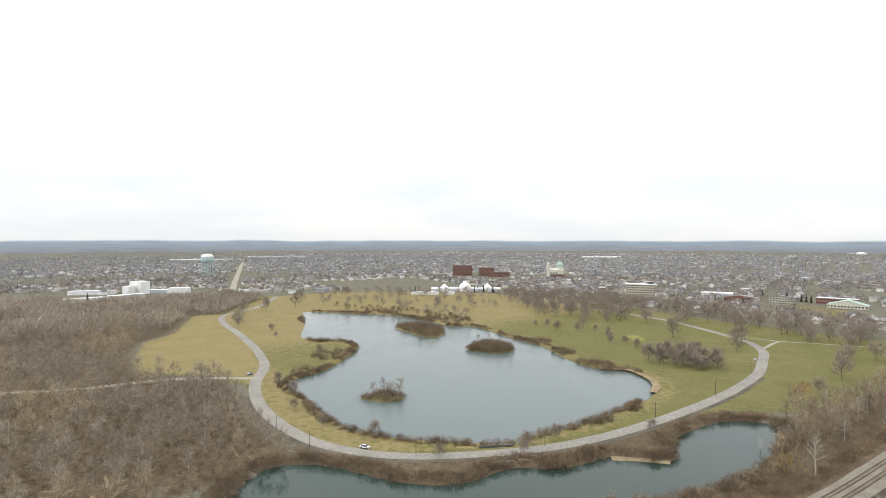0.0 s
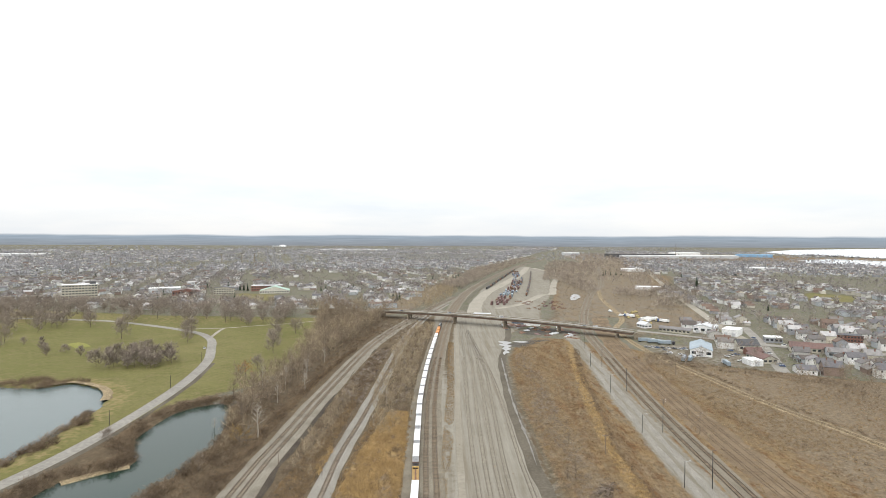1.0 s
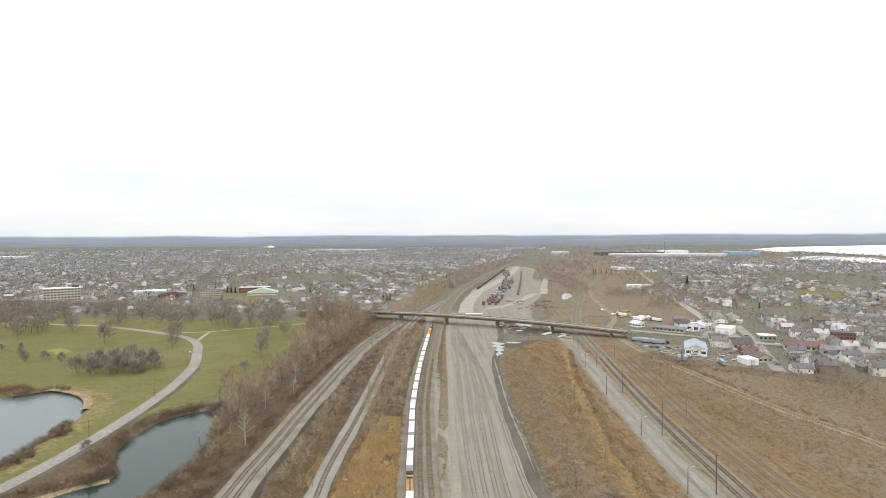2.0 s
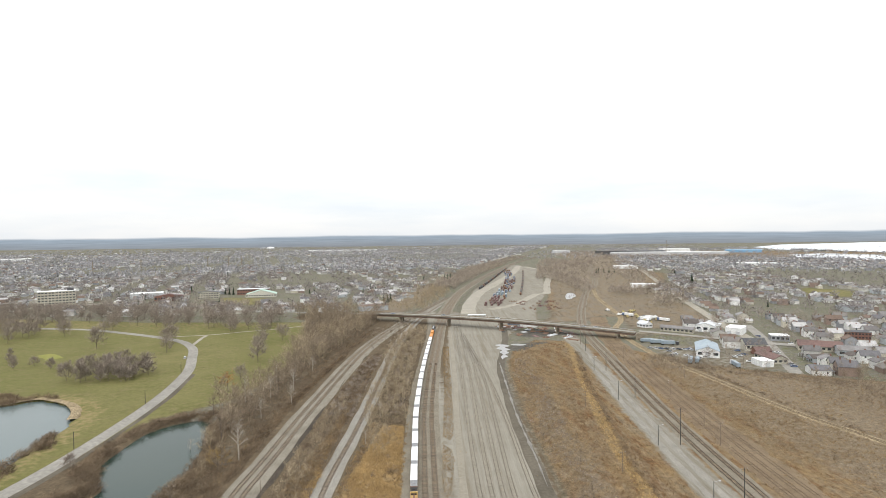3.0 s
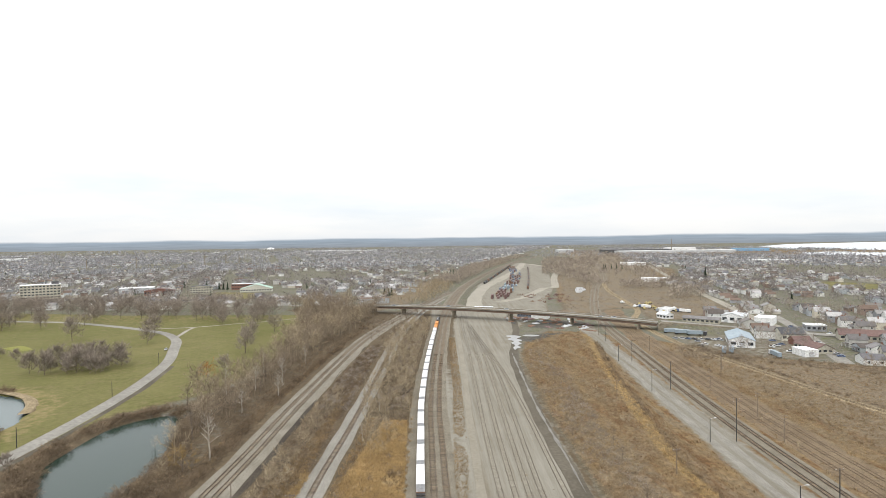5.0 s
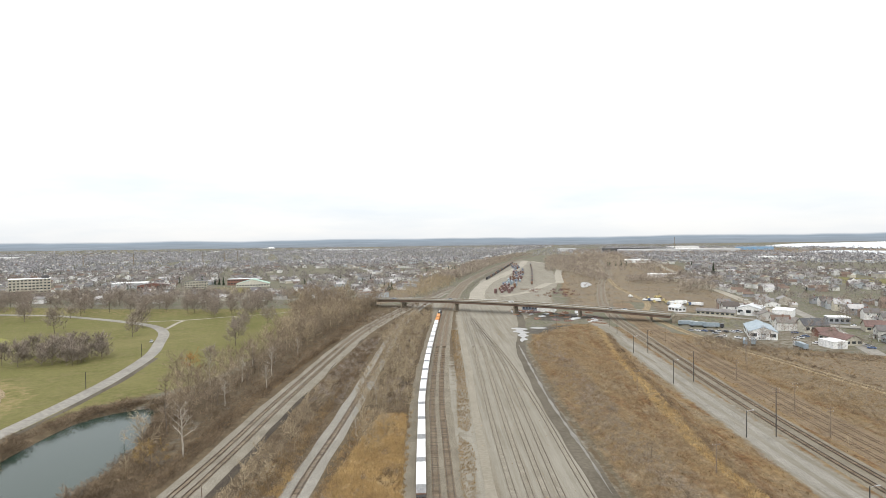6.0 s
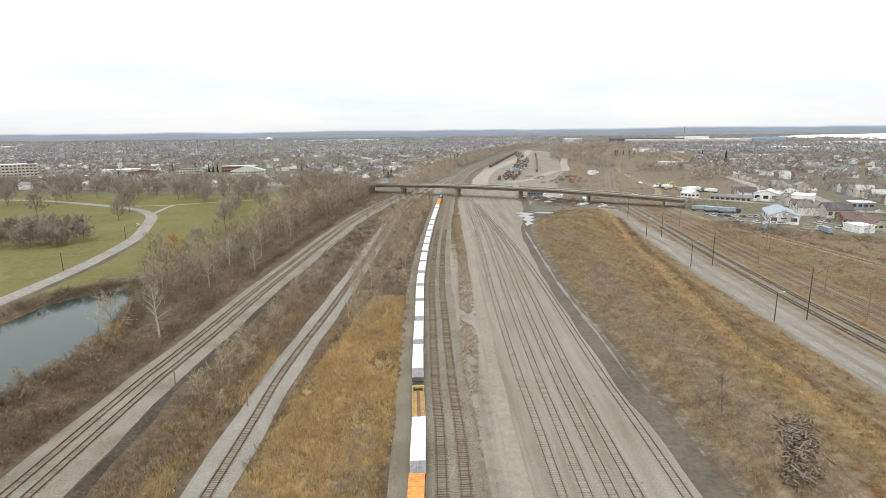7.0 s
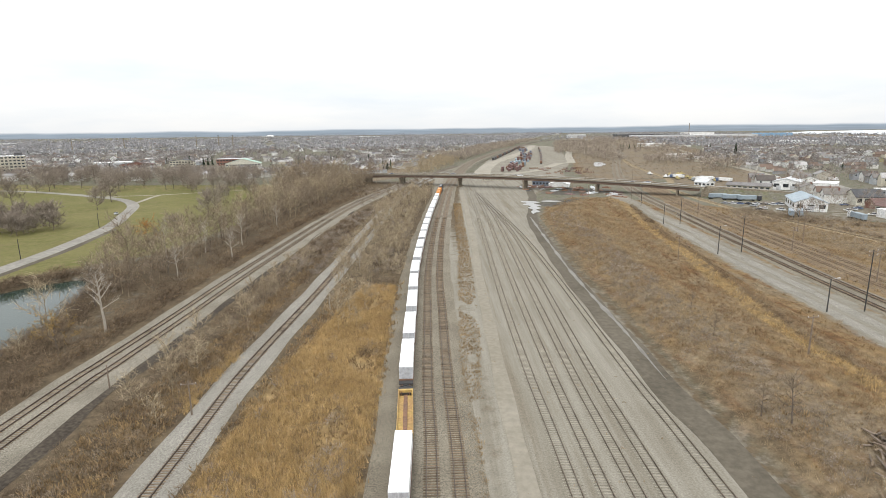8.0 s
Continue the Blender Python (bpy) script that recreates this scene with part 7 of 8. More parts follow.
def block(name, label, m, w, l, h, wallmat, roofmat, rows=0, cols=0, side_cols=0, pitch=0.0, category="building", doors=0):
    """A building with flat or low-pitched roof and rows of windows on its sides."""
    b = thing(name, label, category, m)
    part("wall", Shape().walls(-w / 2, -l / 2, w / 2, l / 2, h, pitch, "y"), wallmat, b)
    if pitch:
        part("roof", Shape().gable(-w / 2, -l / 2, w / 2, l / 2, h, pitch, 0.5, 0.25, "y"), roofmat, b)
    else:
        part("roof", Shape().box(-w / 2 - 0.2, -l / 2 - 0.2, h + 0.004, w / 2 + 0.2, l / 2 + 0.2, h + 0.45), roofmat, b)
    for r in range(rows):
        z = h * (r + 0.35) / rows
        zh = h / rows * 0.42
        for c in range(cols):
            x = w * ((c + 0.5) / cols - 0.5)
            part("window", Shape().box(x - w / cols * 0.3, -l / 2 - 0.06, z, x + w / cols * 0.3, -l / 2 + 0.02, z + zh), M_GLASS, b)
        for c in range(side_cols):
            y = l * ((c + 0.5) / side_cols - 0.5)
            for s in (-1, 1):
                part("window", Shape().box(s * w / 2 - 0.04, y - l / side_cols * 0.3, z, s * w / 2 + 0.04, y + l / side_cols * 0.3, z + zh), M_GLASS, b)
    for k in range(doors):
        x = w * ((k + 0.5) / doors - 0.5)
        part("door", Shape().box(x - 1.6, -l / 2 - 0.08, 0.05, x + 1.6, -l / 2 + 0.02, 3.2), M_SHEET, b)
    return b


office = block("office_building", "tan six-storey office block with rows of dark windows", placed(-530, 800, 33), 44, 20, 22, M_OFFICE, M_WHITE, 6, 11, 5)
part("roof_hut", Shape().box(12, -4, 22.45, 20, 4, 26), M_DARK, office)
block("brick_hospital", "large red-brick hospital block with flat roof", placed(-1160, 935, 52), 52, 24, 27, M_BRICK, M_MAROON, 5, 10, 4)
block("brick_hospital_wing", "red-brick hospital wing with flat roof", placed(-1120, 985, 52), 40, 26, 21, M_BRICK, M_MAROON, 4, 8, 4)
block("brick_hall", "long low red-brick institutional hall", placed(-1060, 975, 45), 56, 18, 12, M_BRICK, M_DARK, 2, 18, 3)
block("brick_school", "red-brick building with a flat roof", placed(-944, 1068, 48), 36, 16, 8, M_BRICK, M_MAROON, 2, 8, 3)


def church():
    c = thing("basilica", "cream stone basilica with green copper dome and twin towers", "church", placed(-975, 1100, 50))
    part("nave", Shape().walls(-22, -10, 10, 10, 17, 6, "x"), M_CREAM, c)
    part("nave_roof", Shape().gable(-22, -10, 10, 10, 17, 6, 0.4, 0.3, "x"), M_CREAM, c)
    part("transept", Shape().box(0, -16, 0, 16, 16, 19), M_CREAM, c)
    drum = part("drum", Shape().turned([(9, 18.9), (9, 26), (9.6, 26.4), (9.6, 27)], 20, centre=(8, 0)), M_CREAM, c)
    part("dome", Shape().turned([(9.4, 27), (9.1, 30), (8.0, 33.5), (6.0, 36.5), (3.2, 38.6), (0.9, 39.4), (0.8, 41.5), (0.05, 42.5)], 20, centre=(8, 0)), M_COPPER, c, "green copper dome")
    for y in (-8, 8):
        t = part("tower", Shape().box(-25, y - 3.2, 0, -18.6, y + 3.2, 29), M_CREAM, c)
        part("belfry", Shape().box(-24.2, y - 2.4, 29, -19.4, y + 2.4, 33, taper=0.1), M_CREAM, t)
        part("cap", Shape().turned([(2.6, 33), (2.2, 35), (1.2, 36.8), (0.05, 38)], 12, centre=(-21.8, y)), M_CREAM, t)
    for k in range(5):
        part("window", Shape().box(-19 + 4 * k, -10.06, 5, -17.4 + 4 * k, -9.9, 12), M_GLASS, c)


church()


def conservatory(x, y, r, h):
    c = thing("conservatory_dome", "white glazed conservatory with a stepped dome", "greenhouse", placed(x, y, 50), "domes of the conservatory")
    part("base", Shape().turned([(r, 0), (r, h * 0.35)], 16), M_WHITE, c)
    part("dome", Shape().turned([(r, h * 0.35), (r * 0.95, h * 0.5), (r * 0.75, h * 0.68), (r * 0.4, h * 0.78), (r * 0.4, h * 0.86), (r * 0.2, h * 0.96), (0.05, h)], 16), M_WHITE, c)
    part("wing", Shape().walls(-r - 16, -5, -r * 0.9, 5, 5, 3, "x").gable(-r - 16, -5, -r * 0.9, 5, 5, 3, 0.2, 0.1, "x"), M_SHEET, c)
    part("wing", Shape().walls(r * 0.9, -5, r + 16, 5, 5, 3, "x").gable(r * 0.9, -5, r + 16, 5, 5, 3, 0.2, 0.1, "x"), M_SHEET, c)


conservatory(-812, 612, 8, 14)
conservatory(-790, 643, 11, 20)
conservatory(-766, 676, 8, 15)
for x, y, l in ((-790, 540, 26), (-775, 558, 22), (-758, 580, 20)):
    block("glasshouse", "long white-roofed glasshouse of the conservatory", placed(x, y, 52), l, 9, 3.2, M_WHITE, M_WHITE, pitch=2.0, category="greenhouse")


def water_tower():
    t = thing("water_tower", "pale teal water tower with a white domed top", "water tower", placed(-1593, 392, 0))
    part("tank", Shape().turned([(2, 34), (14, 36.5), (16, 40), (16, 50)], 24), M_TEAL, t)
    part("cap", Shape().turned([(16.3, 50), (14.5, 54), (9, 57), (0.1, 58)], 24), M_WHITE, t, "white domed cap")
    for k in range(8):
        a = k * math.pi / 4
        part("leg", Shape().tube((15 * math.cos(a), 15 * math.sin(a), 0), (15 * math.cos(a), 15 * math.sin(a), 40), 0.7, 0.6, 6), M_TEAL, t)
    part("riser", Shape().tube((0, 0, 0), (0, 0, 35), 2, 2, 10), M_TEAL, t)


water_tower()
block("white_plant_tower", "tall white windowless plant block", placed(-1085, 156, 40), 22, 22, 22, M_WHITE, M_WHITE)
block("white_plant_annex", "white plant annex with a flat roof", placed(-1074, 138, 40), 12, 16, 15, M_WHITE, M_WHITE)
block("long_white_shed", "long low white-roofed shed of the plant", placed(-1003, 68, 100), 60, 16, 5, M_WHITE, M_WHITE)
block("long_white_shed", "low pale-roofed plant shed", placed(-1026, 122, 110), 66, 14, 5, M_SHEET, M_WHITE)
block("white_depot", "white depot with grey loading doors", placed(-1066, 215, 60), 34, 16, 9, M_WHITE, M_WHITE, doors=5)
block("grey_depot", "low grey depot beside the plant", placed(-1085, 186, 60), 30, 14, 6, M_SHEET, M_WHITE, doors=4)
block("plant_store", "low pale store building behind the wood", placed(-1130, 90, 70), 70, 20, 6, M_WHITE, M_SHEET)

# right of the bridge, beside the ramp
block("blue_roofed_shed", "white shed with a pale blue sheet roof", placed(213, 441, -24), 16, 34, 5.0, M_WHITE, M_PALEBLUE, 1, 3, 4, 3.0, doors=1)
block("white_workshop", "white workshop with a flat white roof", placed(232, 399, 2), 9, 12, 4.0, M_WHITE, M_WHITE, doors=1)
block("maroon_workshop", "workshop with a maroon pitched roof", placed(246, 412, 2), 11, 22, 3.6, M_OFFICE, M_MAROON, 1, 3, 5, 2.6)
block("dormer_house", "cream house with a dark roof and dormer", placed(256, 452, 88), 11, 17, 5.0, M_CREAM, M_DARK, 1, 3, 4, 4.2, category="house")
block("brick_cottage", "small red-brick cottage with maroon roof", placed(252, 434, 88), 8, 12, 3.4, M_BRICK, M_MAROON, 1, 2, 3, 2.4, category="house")
block("row_building", "long low building with a brown pitched roof", placed(233, 538, -39 - 90), 9, 30, 3.4, M_OFFICE, M_SHINGLE, 1, 2, 8, 1.8)
block("white_bungalow", "small white bungalow with a pale roof", placed(212, 566, 20), 9, 12, 3.6, M_WHITE, M_SHEET, 1, 2, 3, 2.6, category="house")
block("white_factory", "white sawtooth workshop with large doors", placed(264, 540, -40), 18, 22, 6.0, M_WHITE, M_SHEET, 1, 3, 4, 2.6, doors=2)
block("white_factory", "white flat-roofed workshop beside the road", placed(282, 524, -40), 14, 20, 6.0, M_WHITE, M_WHITE, doors=2)
block("maroon_hall", "long hall with a maroon shingle roof", placed(306, 446, 64), 13, 30, 4.0, M_OFFICE, M_MAROON, 1, 3, 8, 3.5)
block("grey_hall", "low hall with a brown roof", placed(322, 424, 64), 14, 30, 4.5, M_SIDING, M_SHINGLE, 1, 3, 6, 2.5)
block("white_roofed_shop", "brick shop with a flat white roof", placed(300, 488, -20), 14, 11, 4.6, M_SIDING, M_WHITE, 1, 4, 3)
block("brick_store", "red-brick store with flat roof", placed(371, 492, -20), 20, 12, 6.0, M_BRICK, M_DARK, 2, 8, 3)
block("green_roofed_hall", "school hall with pale green roof", placed(-276, 905, 12), 46, 24, 4.5, M_CREAM, M_COPPER, 1, 12, 5, 6.5)
block("school_annex", "brick school annex with a pale roof", placed(-300, 940, 12), 50, 16, 9, M_BRICK, M_SHEET, 2, 12, 4)
block("brick_clinic", "low red-brick clinic with a small white cupola", placed(-402, 862, 18), 40, 14, 7, M_BRICK, M_MAROON, 1, 10, 4, 3.0)
block("white_warehouse", "pale flat-roofed warehouse behind the trees", placed(-455, 900, 20), 46, 24, 8, M_SHEET, M_WHITE)
block("tan_flats", "tan brick flats with a dark roof", placed(-350, 880, 14), 30, 14, 10, M_OFFICE, M_DARK, 3, 8, 3, 2.0)
# far works and warehouses
block("long_mill", "very long dark mill shed with a pale roof", placed(1030, 2410, -2), 500, 46, 13, M_SHEET, M_WHITE)
block("dark_mill", "dark steel mill with a black roof", placed(900, 2520, -2), 300, 70, 16, M_DARK, M_DARK)
block("white_mill", "pale warehouse near the lake", placed(1180, 2700, -2), 130, 60, 18, M_WHITE, M_WHITE)
block("blue_warehouse", "bright blue sheet-steel warehouse", placed(1465, 2600, -20), 150, 50, 13, M_BLUE, M_BLUE)
block("far_shed", "white-roofed works shed on open ground", placed(520, 1500, -28), 62, 26, 7, M_WHITE, M_WHITE)
block("far_shed", "long white warehouse roof among the houses", placed(368, 976, -8), 42, 18, 6, M_WHITE, M_WHITE)
block("far_shed", "long low white-roofed store among houses", placed(918, 1575, -20), 110, 30, 7, M_WHITE, M_WHITE)
block("far_shed", "pale warehouse near the horizon", placed(640, 2760, 5), 80, 40, 14, M_SHEET, M_WHITE)
block("far_shed", "pale distant warehouse row", placed(-560, 3500, 5), 420, 60, 9, M_WHITE, M_WHITE)
block("far_shed", "wide pale roof of a distant store", placed(-1900, 2500, 40), 200, 70, 9, M_WHITE, M_WHITE)
block("far_shed", "wide pale roof of a distant store", placed(-3000, 1100, 70), 300, 70, 9, M_WHITE, M_SHEET)
block("far_shed", "long pale roof of a distant works", placed(-2700, 640, 70), 260, 60, 9, M_SHEET, M_WHITE)
block("far_shed", "grey works hall on the flat land", placed(1600, 1750, -20), 90, 40, 9, M_SHEET, M_WHITE)


def dome_hall():
    d = thing("stadium_dome", "white domed field house below the hills", "dome", Matrix.Translation((-1302, 4500, ground_z(-1302, 4500) - 1)))
    part("dome", Shape().turned([(30, 0), (29, 6), (24, 11), (15, 14), (6, 15.5), (0.1, 16)], 24), M_WHITE, d)
    part("base", Shape().box(-80, -20, 0, -44, 20, 9), M_SHEET, d)


dome_hall()
# tall mill chimneys and masts far off
for x, y, h in ((-700, 1750, 36), (-640, 1760, 36), (-610, 1790, 36), (-880, 1700, 32), (-1000, 1660, 28), (1120, 2650, 60)):
    c = thing("chimney_stack", "tall thin pale chimney stack", "chimney", placed(x, y, 0), "chimney stacks")
    part("shaft", Shape().tube((0, 0, 0), (0, 0, h), 1.6, 1.1, 10), M_CONCRETE, c)
    part("rim", Shape().tube((0, 0, h), (0, 0, h + 1.2), 1.8, 1.8, 10), M_DARK, c)


# ---- container yard beyond the bridge ----
def stacked_box(x, y, z, deg, mat, label):
    b = thing("storage_container", label, "container", placed(x, y, deg), "containers in the yard")
    s = Shape().box(-1.22, -6.1, z, 1.22, 6.1, z + 2.6)
    for k in range(16):
        yy = -5.7 + k * 0.76
        s.box(-1.26, yy - 0.15, z + 0.2, -1.22, yy + 0.15, z + 2.4).box(1.22, yy - 0.15, z + 0.2, 1.26, yy + 0.15, z + 2.4)
    part("body", s, mat, b)
    if y < 900:
        part("door", Shape().box(-1.15, -6.16, z + 0.1, 1.15, -6.1, z + 2.5), mat, b)


ry = np.random.default_rng(33)
kinds = ((M_RED, "red"), (M_STEELBLUE, "dark blue"), (M_RUSTY, "rust-brown"), (M_SHEET, "grey"), (M_PALEBLUE, "pale blue"))
for row in range(28):
    t = row / 27
    cx, cy = 78 + 112 * t + 14 * math.sin(t * 3.1), 752 + 668 * t
    mats = (0, 0, 2) if t < 0.12 else (4, 4, 1) if t < 0.28 else (0, 2, 1) if t < 0.62 else (1, 1, 2)
    for i in range(5 if t < 0.7 else 4):
        if ry.uniform() < 0.36:
            continue
        mat, word = kinds[mats[int(ry.integers(0, 3))]]
        for level in range(int(ry.integers(1, 3))):
            stacked_box(cx + (i - 2) * 4.4 + ry.normal(0, 0.3), cy + ry.normal(0, 2.0), 0.25 + 2.6 * level, -12 + ry.normal(0, 1), mat, word + " steel container in the storage yard")


def hopper(x, y, deg, mat, label):
    c = thing("freight_wagon", label, "rail car", placed(x, y, deg), "wagons in the yard")
    part("body", Shape().box(-1.5, -7, 1.2, 1.5, 7, 4.4, taper=0.1), mat, c)
    part("frame", Shape().box(-1.3, -7.6, 0.9, 1.3, 7.6, 1.2), M_BLACK, c)
    for yy in (-5.4, 5.4):
        part("bogie", Shape().box(-1.1, yy - 1.3, 0.15, 1.1, yy + 1.3, 0.9), M_BLACK, c)


for k in range(26):
    t = k / 25
    hopper(136 + t * 93, 877 + t * 543 - 40 * t * (1 - t), -9.5, (M_RUSTY, M_DARK, M_BLACK)[k % 3], "dark freight wagon standing in the yard")
for k in range(22):
    t = k / 21
    hopper(81 + t * 118, 977 + t * 544, -12.2, (M_BLACK, M_DARK, M_RUSTY)[k % 3], "dark freight wagon standing beside the apron")
# scrap, machines and stores around the piers
for k in range(52):
    x = ry.uniform(66, 132)
    y = 601 - 0.547 * x + ry.uniform(-34, 34)
    mat, word = ((M_RED, "red"), (M_RUSTY, "rusty"), (M_DARK, "dark"), (M_RUSTY, "rusty"), (M_SHEET, "grey"))[int(ry.integers(0, 5))]
    w, l, h = ry.uniform(1, 2.2), ry.uniform(2, 6), ry.uniform(0.5, 1.8)
    m = thing("scrap_bundle", word + " bundle of steel scrap on black cinders", "scrap", placed(x, y, ry.uniform(0, 180)), "scrap heaps")
    part("pile", Shape().box(-w, -l, -0.05, w, l, h * 0.5, taper=0.3), mat, m)
    for q in range(3):
        a = ry.uniform(-1, 1, 4) * (w, l, w, l)
        part("beam", Shape().tube((a[0], a[1], 0.1), (a[2], a[3], h), 0.25, 0.2, 5), mat, m)
for k in range(26):
    x, y = ry.uniform(108, 168), ry.uniform(700, 790)
    mat, word = ((M_RED, "red"), (M_RUSTY, "rusty"), (M_RUSTY, "rusty"))[int(ry.integers(0, 3))]
    m = thing("steel_rack", word + " steel rack stored in the yard", "rack", placed(x, y, ry.uniform(0, 180)), "stored racks")
    s = Shape().box(-1.2, -3, 0.1, 1.2, 3, 0.5)
    for a in (-2.6, 0, 2.6):
        s.box(-1.2, a - 0.15, 0.5, -0.9, a + 0.15, 1.9).box(0.9, a - 0.15, 0.5, 1.2, a + 0.15, 1.9)
    part("frame", s, mat, m)
block("white_tent", "white fabric storage tent under the bridge", placed(97, 578, -20), 16, 12, 2.5, M_WHITE, M_WHITE, pitch=2.6)
block("blue_site_hut", "blue site hut under the bridge", placed(84, 590, -20), 14, 5, 3.5, M_STEELBLUE, M_STEELBLUE, 1, 5, 0)
block("yard_office", "pale green-grey office hut of the rail yard", placed(48, 640, -10), 20, 7, 3.6, M_OFFICE, M_SHEET, 1, 8, 2)
tagged(sheet("flooded_ground", outline([(192, 812), (200, 813), (206, 830), (216, 850), (222, 888), (214, 892), (206, 870), (199, 846)], 4.0), 0.08, M_SKYFILM, "shallow flooded patch on the sandy ground", "puddle"), kind="structure")


def lorry(x, y, deg, label, mat=M_PALEBLUE):
    t = thing("lorry", label, "lorry", placed(x, y, deg), "lorries and trailers")
    part("trailer", Shape().box(-1.2, -6, 1.1, 1.2, 5, 3.6), mat, t)
    part("cab", Shape().box(-1.2, 5.6, 0.6, 1.2, 8.2, 3.2, taper=0.12), M_CAR, t)
    part("windscreen", Shape().box(-1.0, 8.12, 1.9, 1.0, 8.22, 2.8), M_GLASS, t)
    for yy in (-5.6, -4.4, 3.4, 7.0):
        for xx in (-1.0, 1.0):
            part("wheel", Shape().tube((xx - 0.15, yy, 0.5), (xx + 0.15, yy, 0.5), 0.5, 0.5, 10), M_RUBBER, t)


for k, (x, y, a) in enumerate(((184, 486, -98), (190, 480, -97), (197, 474, -98), (186, 411, -30), (191, 411, -30), (211, 396, -10), (232, 612, 40), (238, 618, 40), (228, 606, 42), (246, 600, 35), (222, 640, 30))):
    lorry(x, y, a, "grey lorry with a boxy trailer on a gravel lot" if y < 590 else "white lorry parked on dry ground", M_PALEBLUE if y < 590 else M_WHITE)
for k in range(16):
    x, y = ry.uniform(212, 250), ry.uniform(585, 690)
    m = thing("machine", "yellow or white machine parked on dry ground", "machine", placed(x, y, ry.uniform(0, 180)), "parked machines")
    mat = (M_YELLOW, M_WHITE, M_YELLOW)[k % 3]
    part("body", Shape().box(-1.1, -2.6, 0.7, 1.1, 2.2, 1.8, taper=0.1), mat, m)
    part("cab", Shape().box(-0.8, -0.6, 1.8, 0.8, 0.9, 3.0, taper=0.1), mat, m)
    for xx in (-1.1, 1.1):
        for yy in (-1.7, 1.5):
            part("wheel", Shape().tube((xx - 0.2, yy, 0.7), (xx + 0.2, yy, 0.7), 0.7, 0.7, 10), M_RUBBER, m)

# old timber heaped on the bank
HEAP = (57.5, 181.0)
pile = thing("timber_heap", "long heap of bleached old ties and logs", "timber", placed(*HEAP, 0))
for k in range(210):
    a = ry.normal(1.2, 0.75)
    d = Vector((math.cos(a), math.sin(a), ry.normal(0, 0.15)))
    v, u = ry.uniform(-1, 1), ry.normal(0, 0.42)
    c = Vector((u * 4.2 + v * 5.0, v * 9.5, 0))
    c.z = ground_z(HEAP[0] + c.x, HEAP[1] + c.y) + 0.2 + 1.7 * max(0, 1 - abs(u)) * (1 - v * v * 0.6) * ry.uniform(0.2, 1)
    ln = ry.uniform(0.6, 1.5)
    part("log", Shape().tube(c - d * ln, c + d * ln, 0.17, 0.14, 6), M_POLE if k % 5 == 0 else M_BARK if k % 2 else M_TIE, pile)

# the stone culvert, its wall and the yellow barrier on the park road
cul = thing("culvert", "low stone arch culvert under the park road", "culvert", placed(-166, 160.5, 62))
arch = Shape()
for k in range(8):
    a0, a1 = math.pi * k / 8, math.pi * (k + 1) / 8
    p = [(2.2 * math.cos(a0), 1.4 * math.sin(a0)), (2.2 * math.cos(a1), 1.4 * math.sin(a1)), (3.0 * math.cos(a1), 2.1 * math.sin(a1)), (3.0 * math.cos(a0), 2.1 * math.sin(a0))]
    v = [(x, -0.4, z - 1.2) for x, z in p] + [(x, 0.4, z - 1.2) for x, z in p]
    arch.add(v, [(0, 1, 2, 3), (7, 6, 5, 4), (0, 4, 5, 1), (2, 6, 7, 3)])
part("arch", arch, M_CONCRETE, cul)
# black slab behind the arch stands in for the shade in its opening
part("face", Shape().box(-7, 0.45, -1.5, 7, 0.8, 0.7), M_BLACK, cul)
for s in (-1, 1):
    part("wing_wall", Shape().box(s * 5.2 - 2.2, -0.4, -1.5, s * 5.2 + 2.2, 0.44, 0.9), M_CONCRETE, cul)
fence = thing("lake_wall", "low dark wall where the road meets the lake", "wall", placed(-182.5, 167, 62))
part("wall", Shape().box(-8, -0.2, -0.6, 8, 0.2, 0.9), M_DARK, fence)
bar = thing("road_barrier", "bright yellow barrier beside the park road", "barrier", placed(-189, 154.5, 54))
part("beam", Shape().box(-4, -0.12, 0.4, 4, 0.12, 1.1), M_YELLOW, bar)
for x in (-3.4, 0, 3.4):
    part("post", Shape().box(x - 0.1, -0.1, 0, x + 0.1, 0.1, 1.15), M_YELLOW, bar)

# pale trodden bank at the tip of the lake, and the spit in the pond
setting("straw_bank", ribbon([(-253, 333, -0.2), (-236, 344, 0), (-214, 335, 0), (-200, 322, 0), (-190, 302, 0)], [(-2.6, -0.7), (-1.2, 0.25), (1.6, 0.35), (3.2, 0.05)], 3.0, 0.5), M_STRAWBANK, "straw-coloured reed bank at the lake's tip", "bank")
setting("pond_spit", ribbon([(-146, 200, -0.9), (-136, 210, -0.9), (-127, 217, -0.9)], [(-2.5, -0.5), (-1, 0.35), (1.5, 0.4), (3, -0.5)], 2.0, 0.4), M_STRAWBANK, "small sandy spit in the pond", "bank")
setting("putting_green", ribbon([(-322, 470), (-310, 462), (-300, 452)], [(-6, 0.03), (-4, 0.12), (4, 0.12), (6, 0.03)], 3.0, 0.6), M_GREEN, "mown pale green putting green", "lawn")


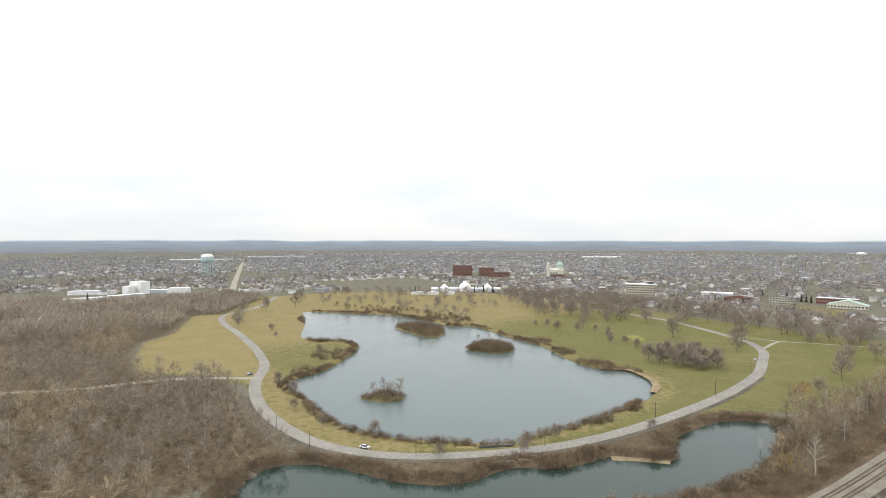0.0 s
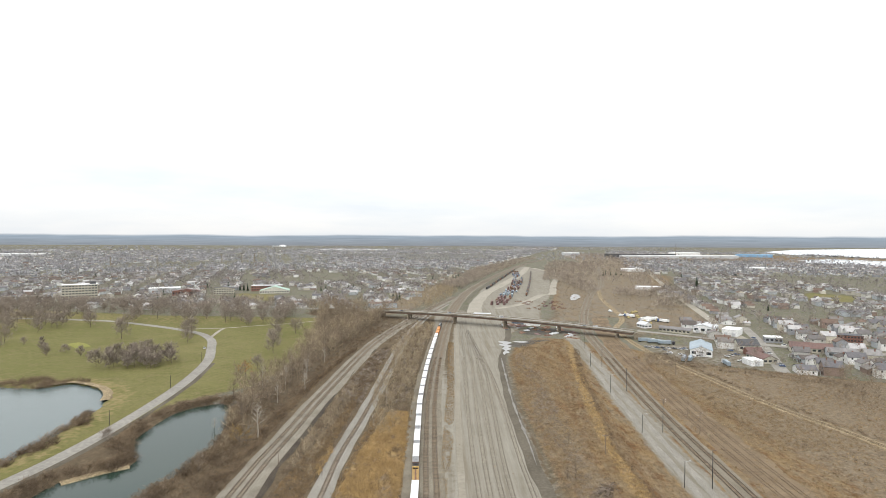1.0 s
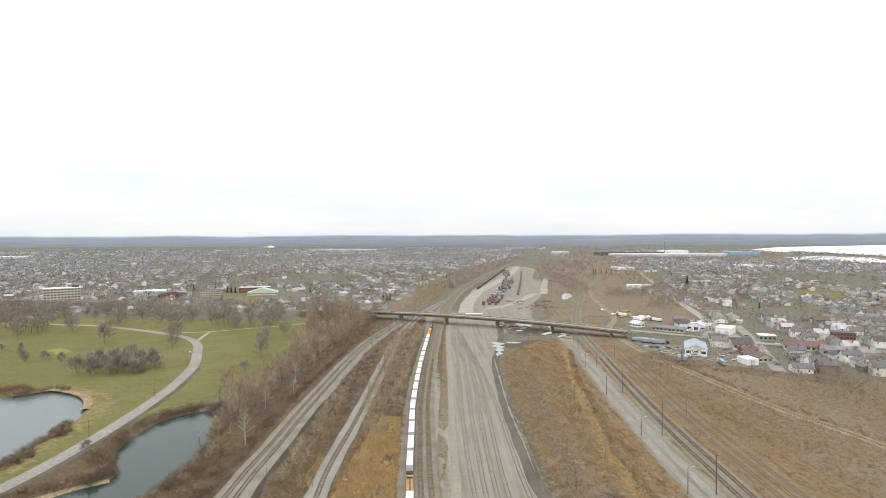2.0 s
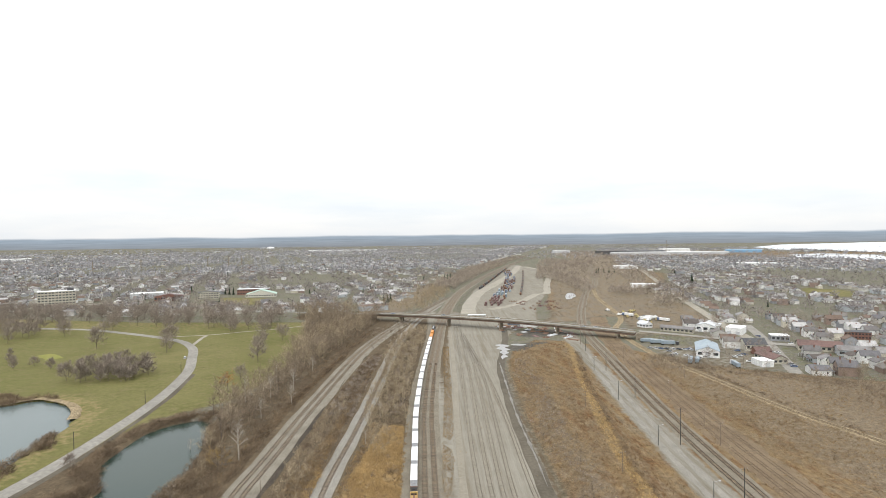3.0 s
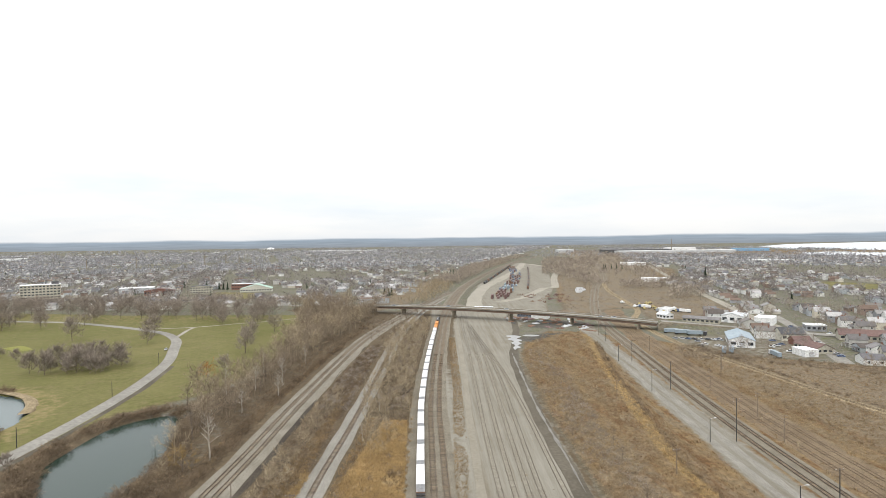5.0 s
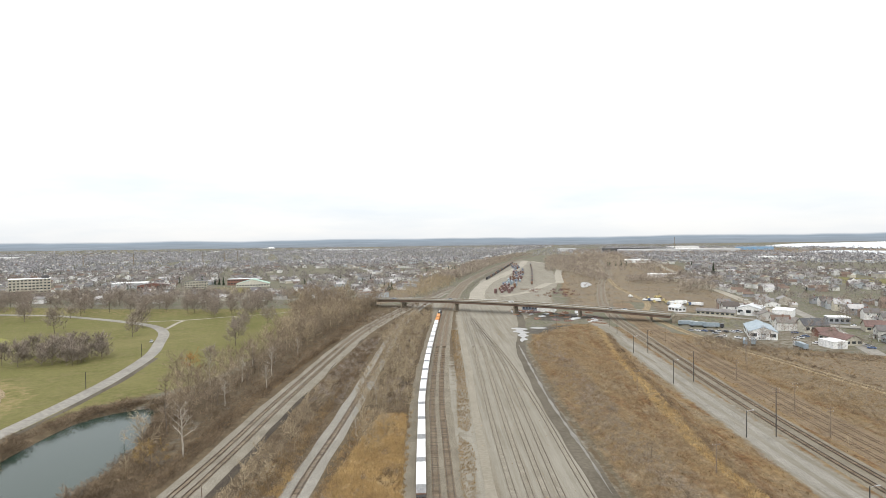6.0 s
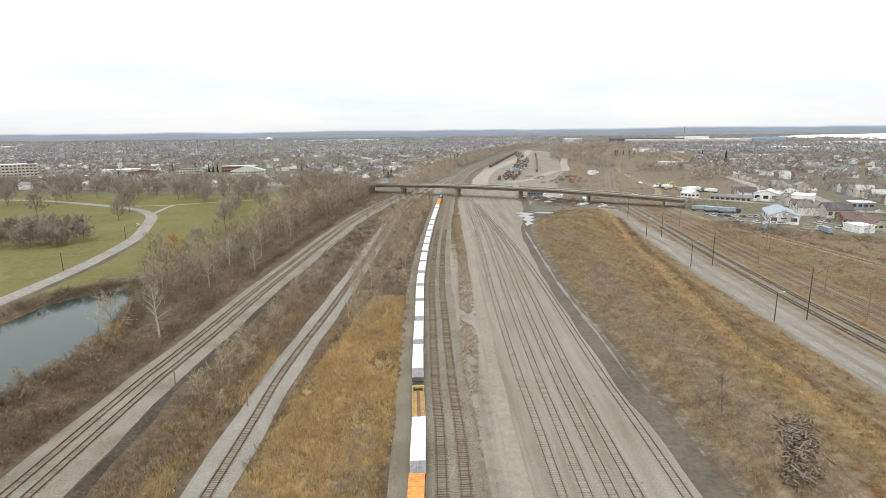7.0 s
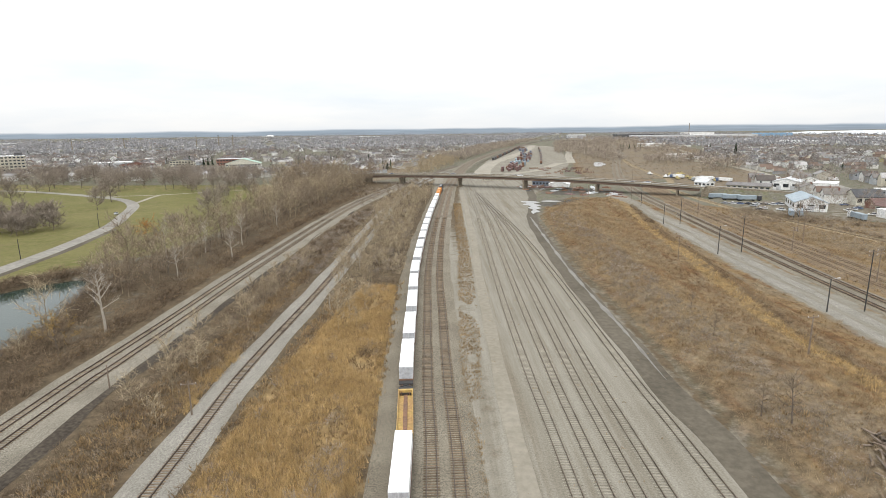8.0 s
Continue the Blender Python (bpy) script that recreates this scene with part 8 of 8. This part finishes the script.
# ---- ballast, rails and ties ----
setting("ballast_west", ribbon(side(A_LINE, 2.0), [(-6.2, 0.0), (-4.6, 0.3), (0, 0.33), (4.6, 0.3), (6.6, 0.1), (7.6, 0.0)], 4.0, 0.4), M_BALLAST, "tan stone ballast bed under two tracks", "ballast")
setting("ballast_spur", ribbon(SPUR, [(-4.4, 0.0), (-3.4, 0.28), (2.4, 0.3), (3.8, 0.0)], 4.0, 0.4), M_GREYBALLAST, "light grey ballast bed of a single track", "ballast")
setting("ballast_main", ribbon(TW1, [(-9.2, 0.0), (-6.4, 0.28), (0, 0.31), (6.2, 0.28), (7.6, 0.0)], 4.0, 0.4), M_MAINBALLAST, "brown-grey ballast bed under three main tracks", "ballast")
setting("ballast_east", ribbon(side(R1, 2.4), [(-5.2, 0.0), (-4.4, 0.18), (4.6, 0.18), (5.6, 0.0)], 4.0, 0.4), M_MAINBALLAST, "grey ballast bed under the east tracks", "ballast")
setting("ballast_old", ribbon(side(R4, 4.6), [(-9, 0.0), (-7, 0.05), (7, 0.05), (9, 0.0)], 4.0, 1.2), M_OLDBED, "brown overgrown bed of three disused tracks", "ballast")
setting("ballast_branch", ribbon(R3, [(-3.2, 0.0), (-2.4, 0.1), (2.2, 0.1), (2.8, 0.0)], 4.0, 0.3), M_STRAWBANK, "pale sandy bed of a little-used branch line", "ballast")

yard_tie_mesh = Shape().box(-1.28, -0.11, -0.12, 1.28, 0.11, 0.03, taper=0.01).mesh("yard_tie", M_YARDTIE)
tie_mesh = Shape().box(-1.18, -0.115, -0.10, 1.18, 0.115, 0.035, taper=0.01).mesh("tie", M_TIE)
for kind, line, z, has_rails in TRACKS:
    tr = tagged(thing("railway_track", "rusty rails on weathered wooden ties" if has_rails else "overgrown rails of a disused track", "track"), group="railway tracks")
    rise = 0.27 if kind != "old" else 0.16
    for o in (-0.7525, 0.7525):
        part("rail", ribbon(line, [(o - 0.08, z + 0.05), (o - 0.06, z + rise), (o + 0.06, z + rise), (o + 0.08, z + 0.05)], 3.0), {"yard": M_YARDRAIL, "old": M_OLDRAIL}.get(kind, M_RAIL), tr)
    q, d = smooth(line, 0.62 if kind != "old" else 1.1)
    near = (q[:, 1] > 120) & (q[:, 1] < 420)
    single = near & (q[:, 1] > 166) & (q[:, 1] < (218 if has_rails else 0))
    rest = Shape()
    if kind == "yard":
        z -= 0.06
    for i in np.nonzero(near)[0]:
        m = Matrix.Translation((q[i, 0], q[i, 1], z + 0.02 + 0.02 * random.random())) @ Matrix.Rotation(math.atan2(d[i, 1], d[i, 0]) - math.pi / 2 + random.gauss(0, 0.02), 4, "Z")
        if single[i]:
            ob = new("tie", yard_tie_mesh if kind == "yard" else tie_mesh)
            ob.parent, ob.matrix_basis = tr, m
        else:
            m = m @ Matrix.Translation((0, 0, -0.005)) if kind == "yard" else m
            c = [m @ Vector(p) for p in ((-1.18, -0.115, -0.1), (1.18, -0.115, -0.1), (1.18, 0.115, -0.1), (-1.18, 0.115, -0.1), (-1.18, -0.115, 0.035), (1.18, -0.115, 0.035), (1.18, 0.115, 0.035), (-1.18, 0.115, 0.035))]
            rest.add([tuple(v) for v in c], [(4, 5, 6, 7), (0, 1, 5, 4), (1, 2, 6, 5), (2, 3, 7, 6), (3, 0, 4, 7)])
    if rest.n:
        tagged(part("tie_row", rest, M_YARDTIE if kind == "yard" else M_TIEROW, tr), kind="stuff")
    far = q[q[:, 1] >= 419]
    if len(far) > 8 and kind in ("main", "spur"):
        part("tie_bed", ribbon([tuple(p) for p in far[:: max(1, len(far) // 40)]], [(-1.3, z + 0.0), (-1.25, z + 0.06), (1.25, z + 0.06), (1.3, z + 0.0)], 6.0), M_TIEBED, tr, "dark band of distant ties")
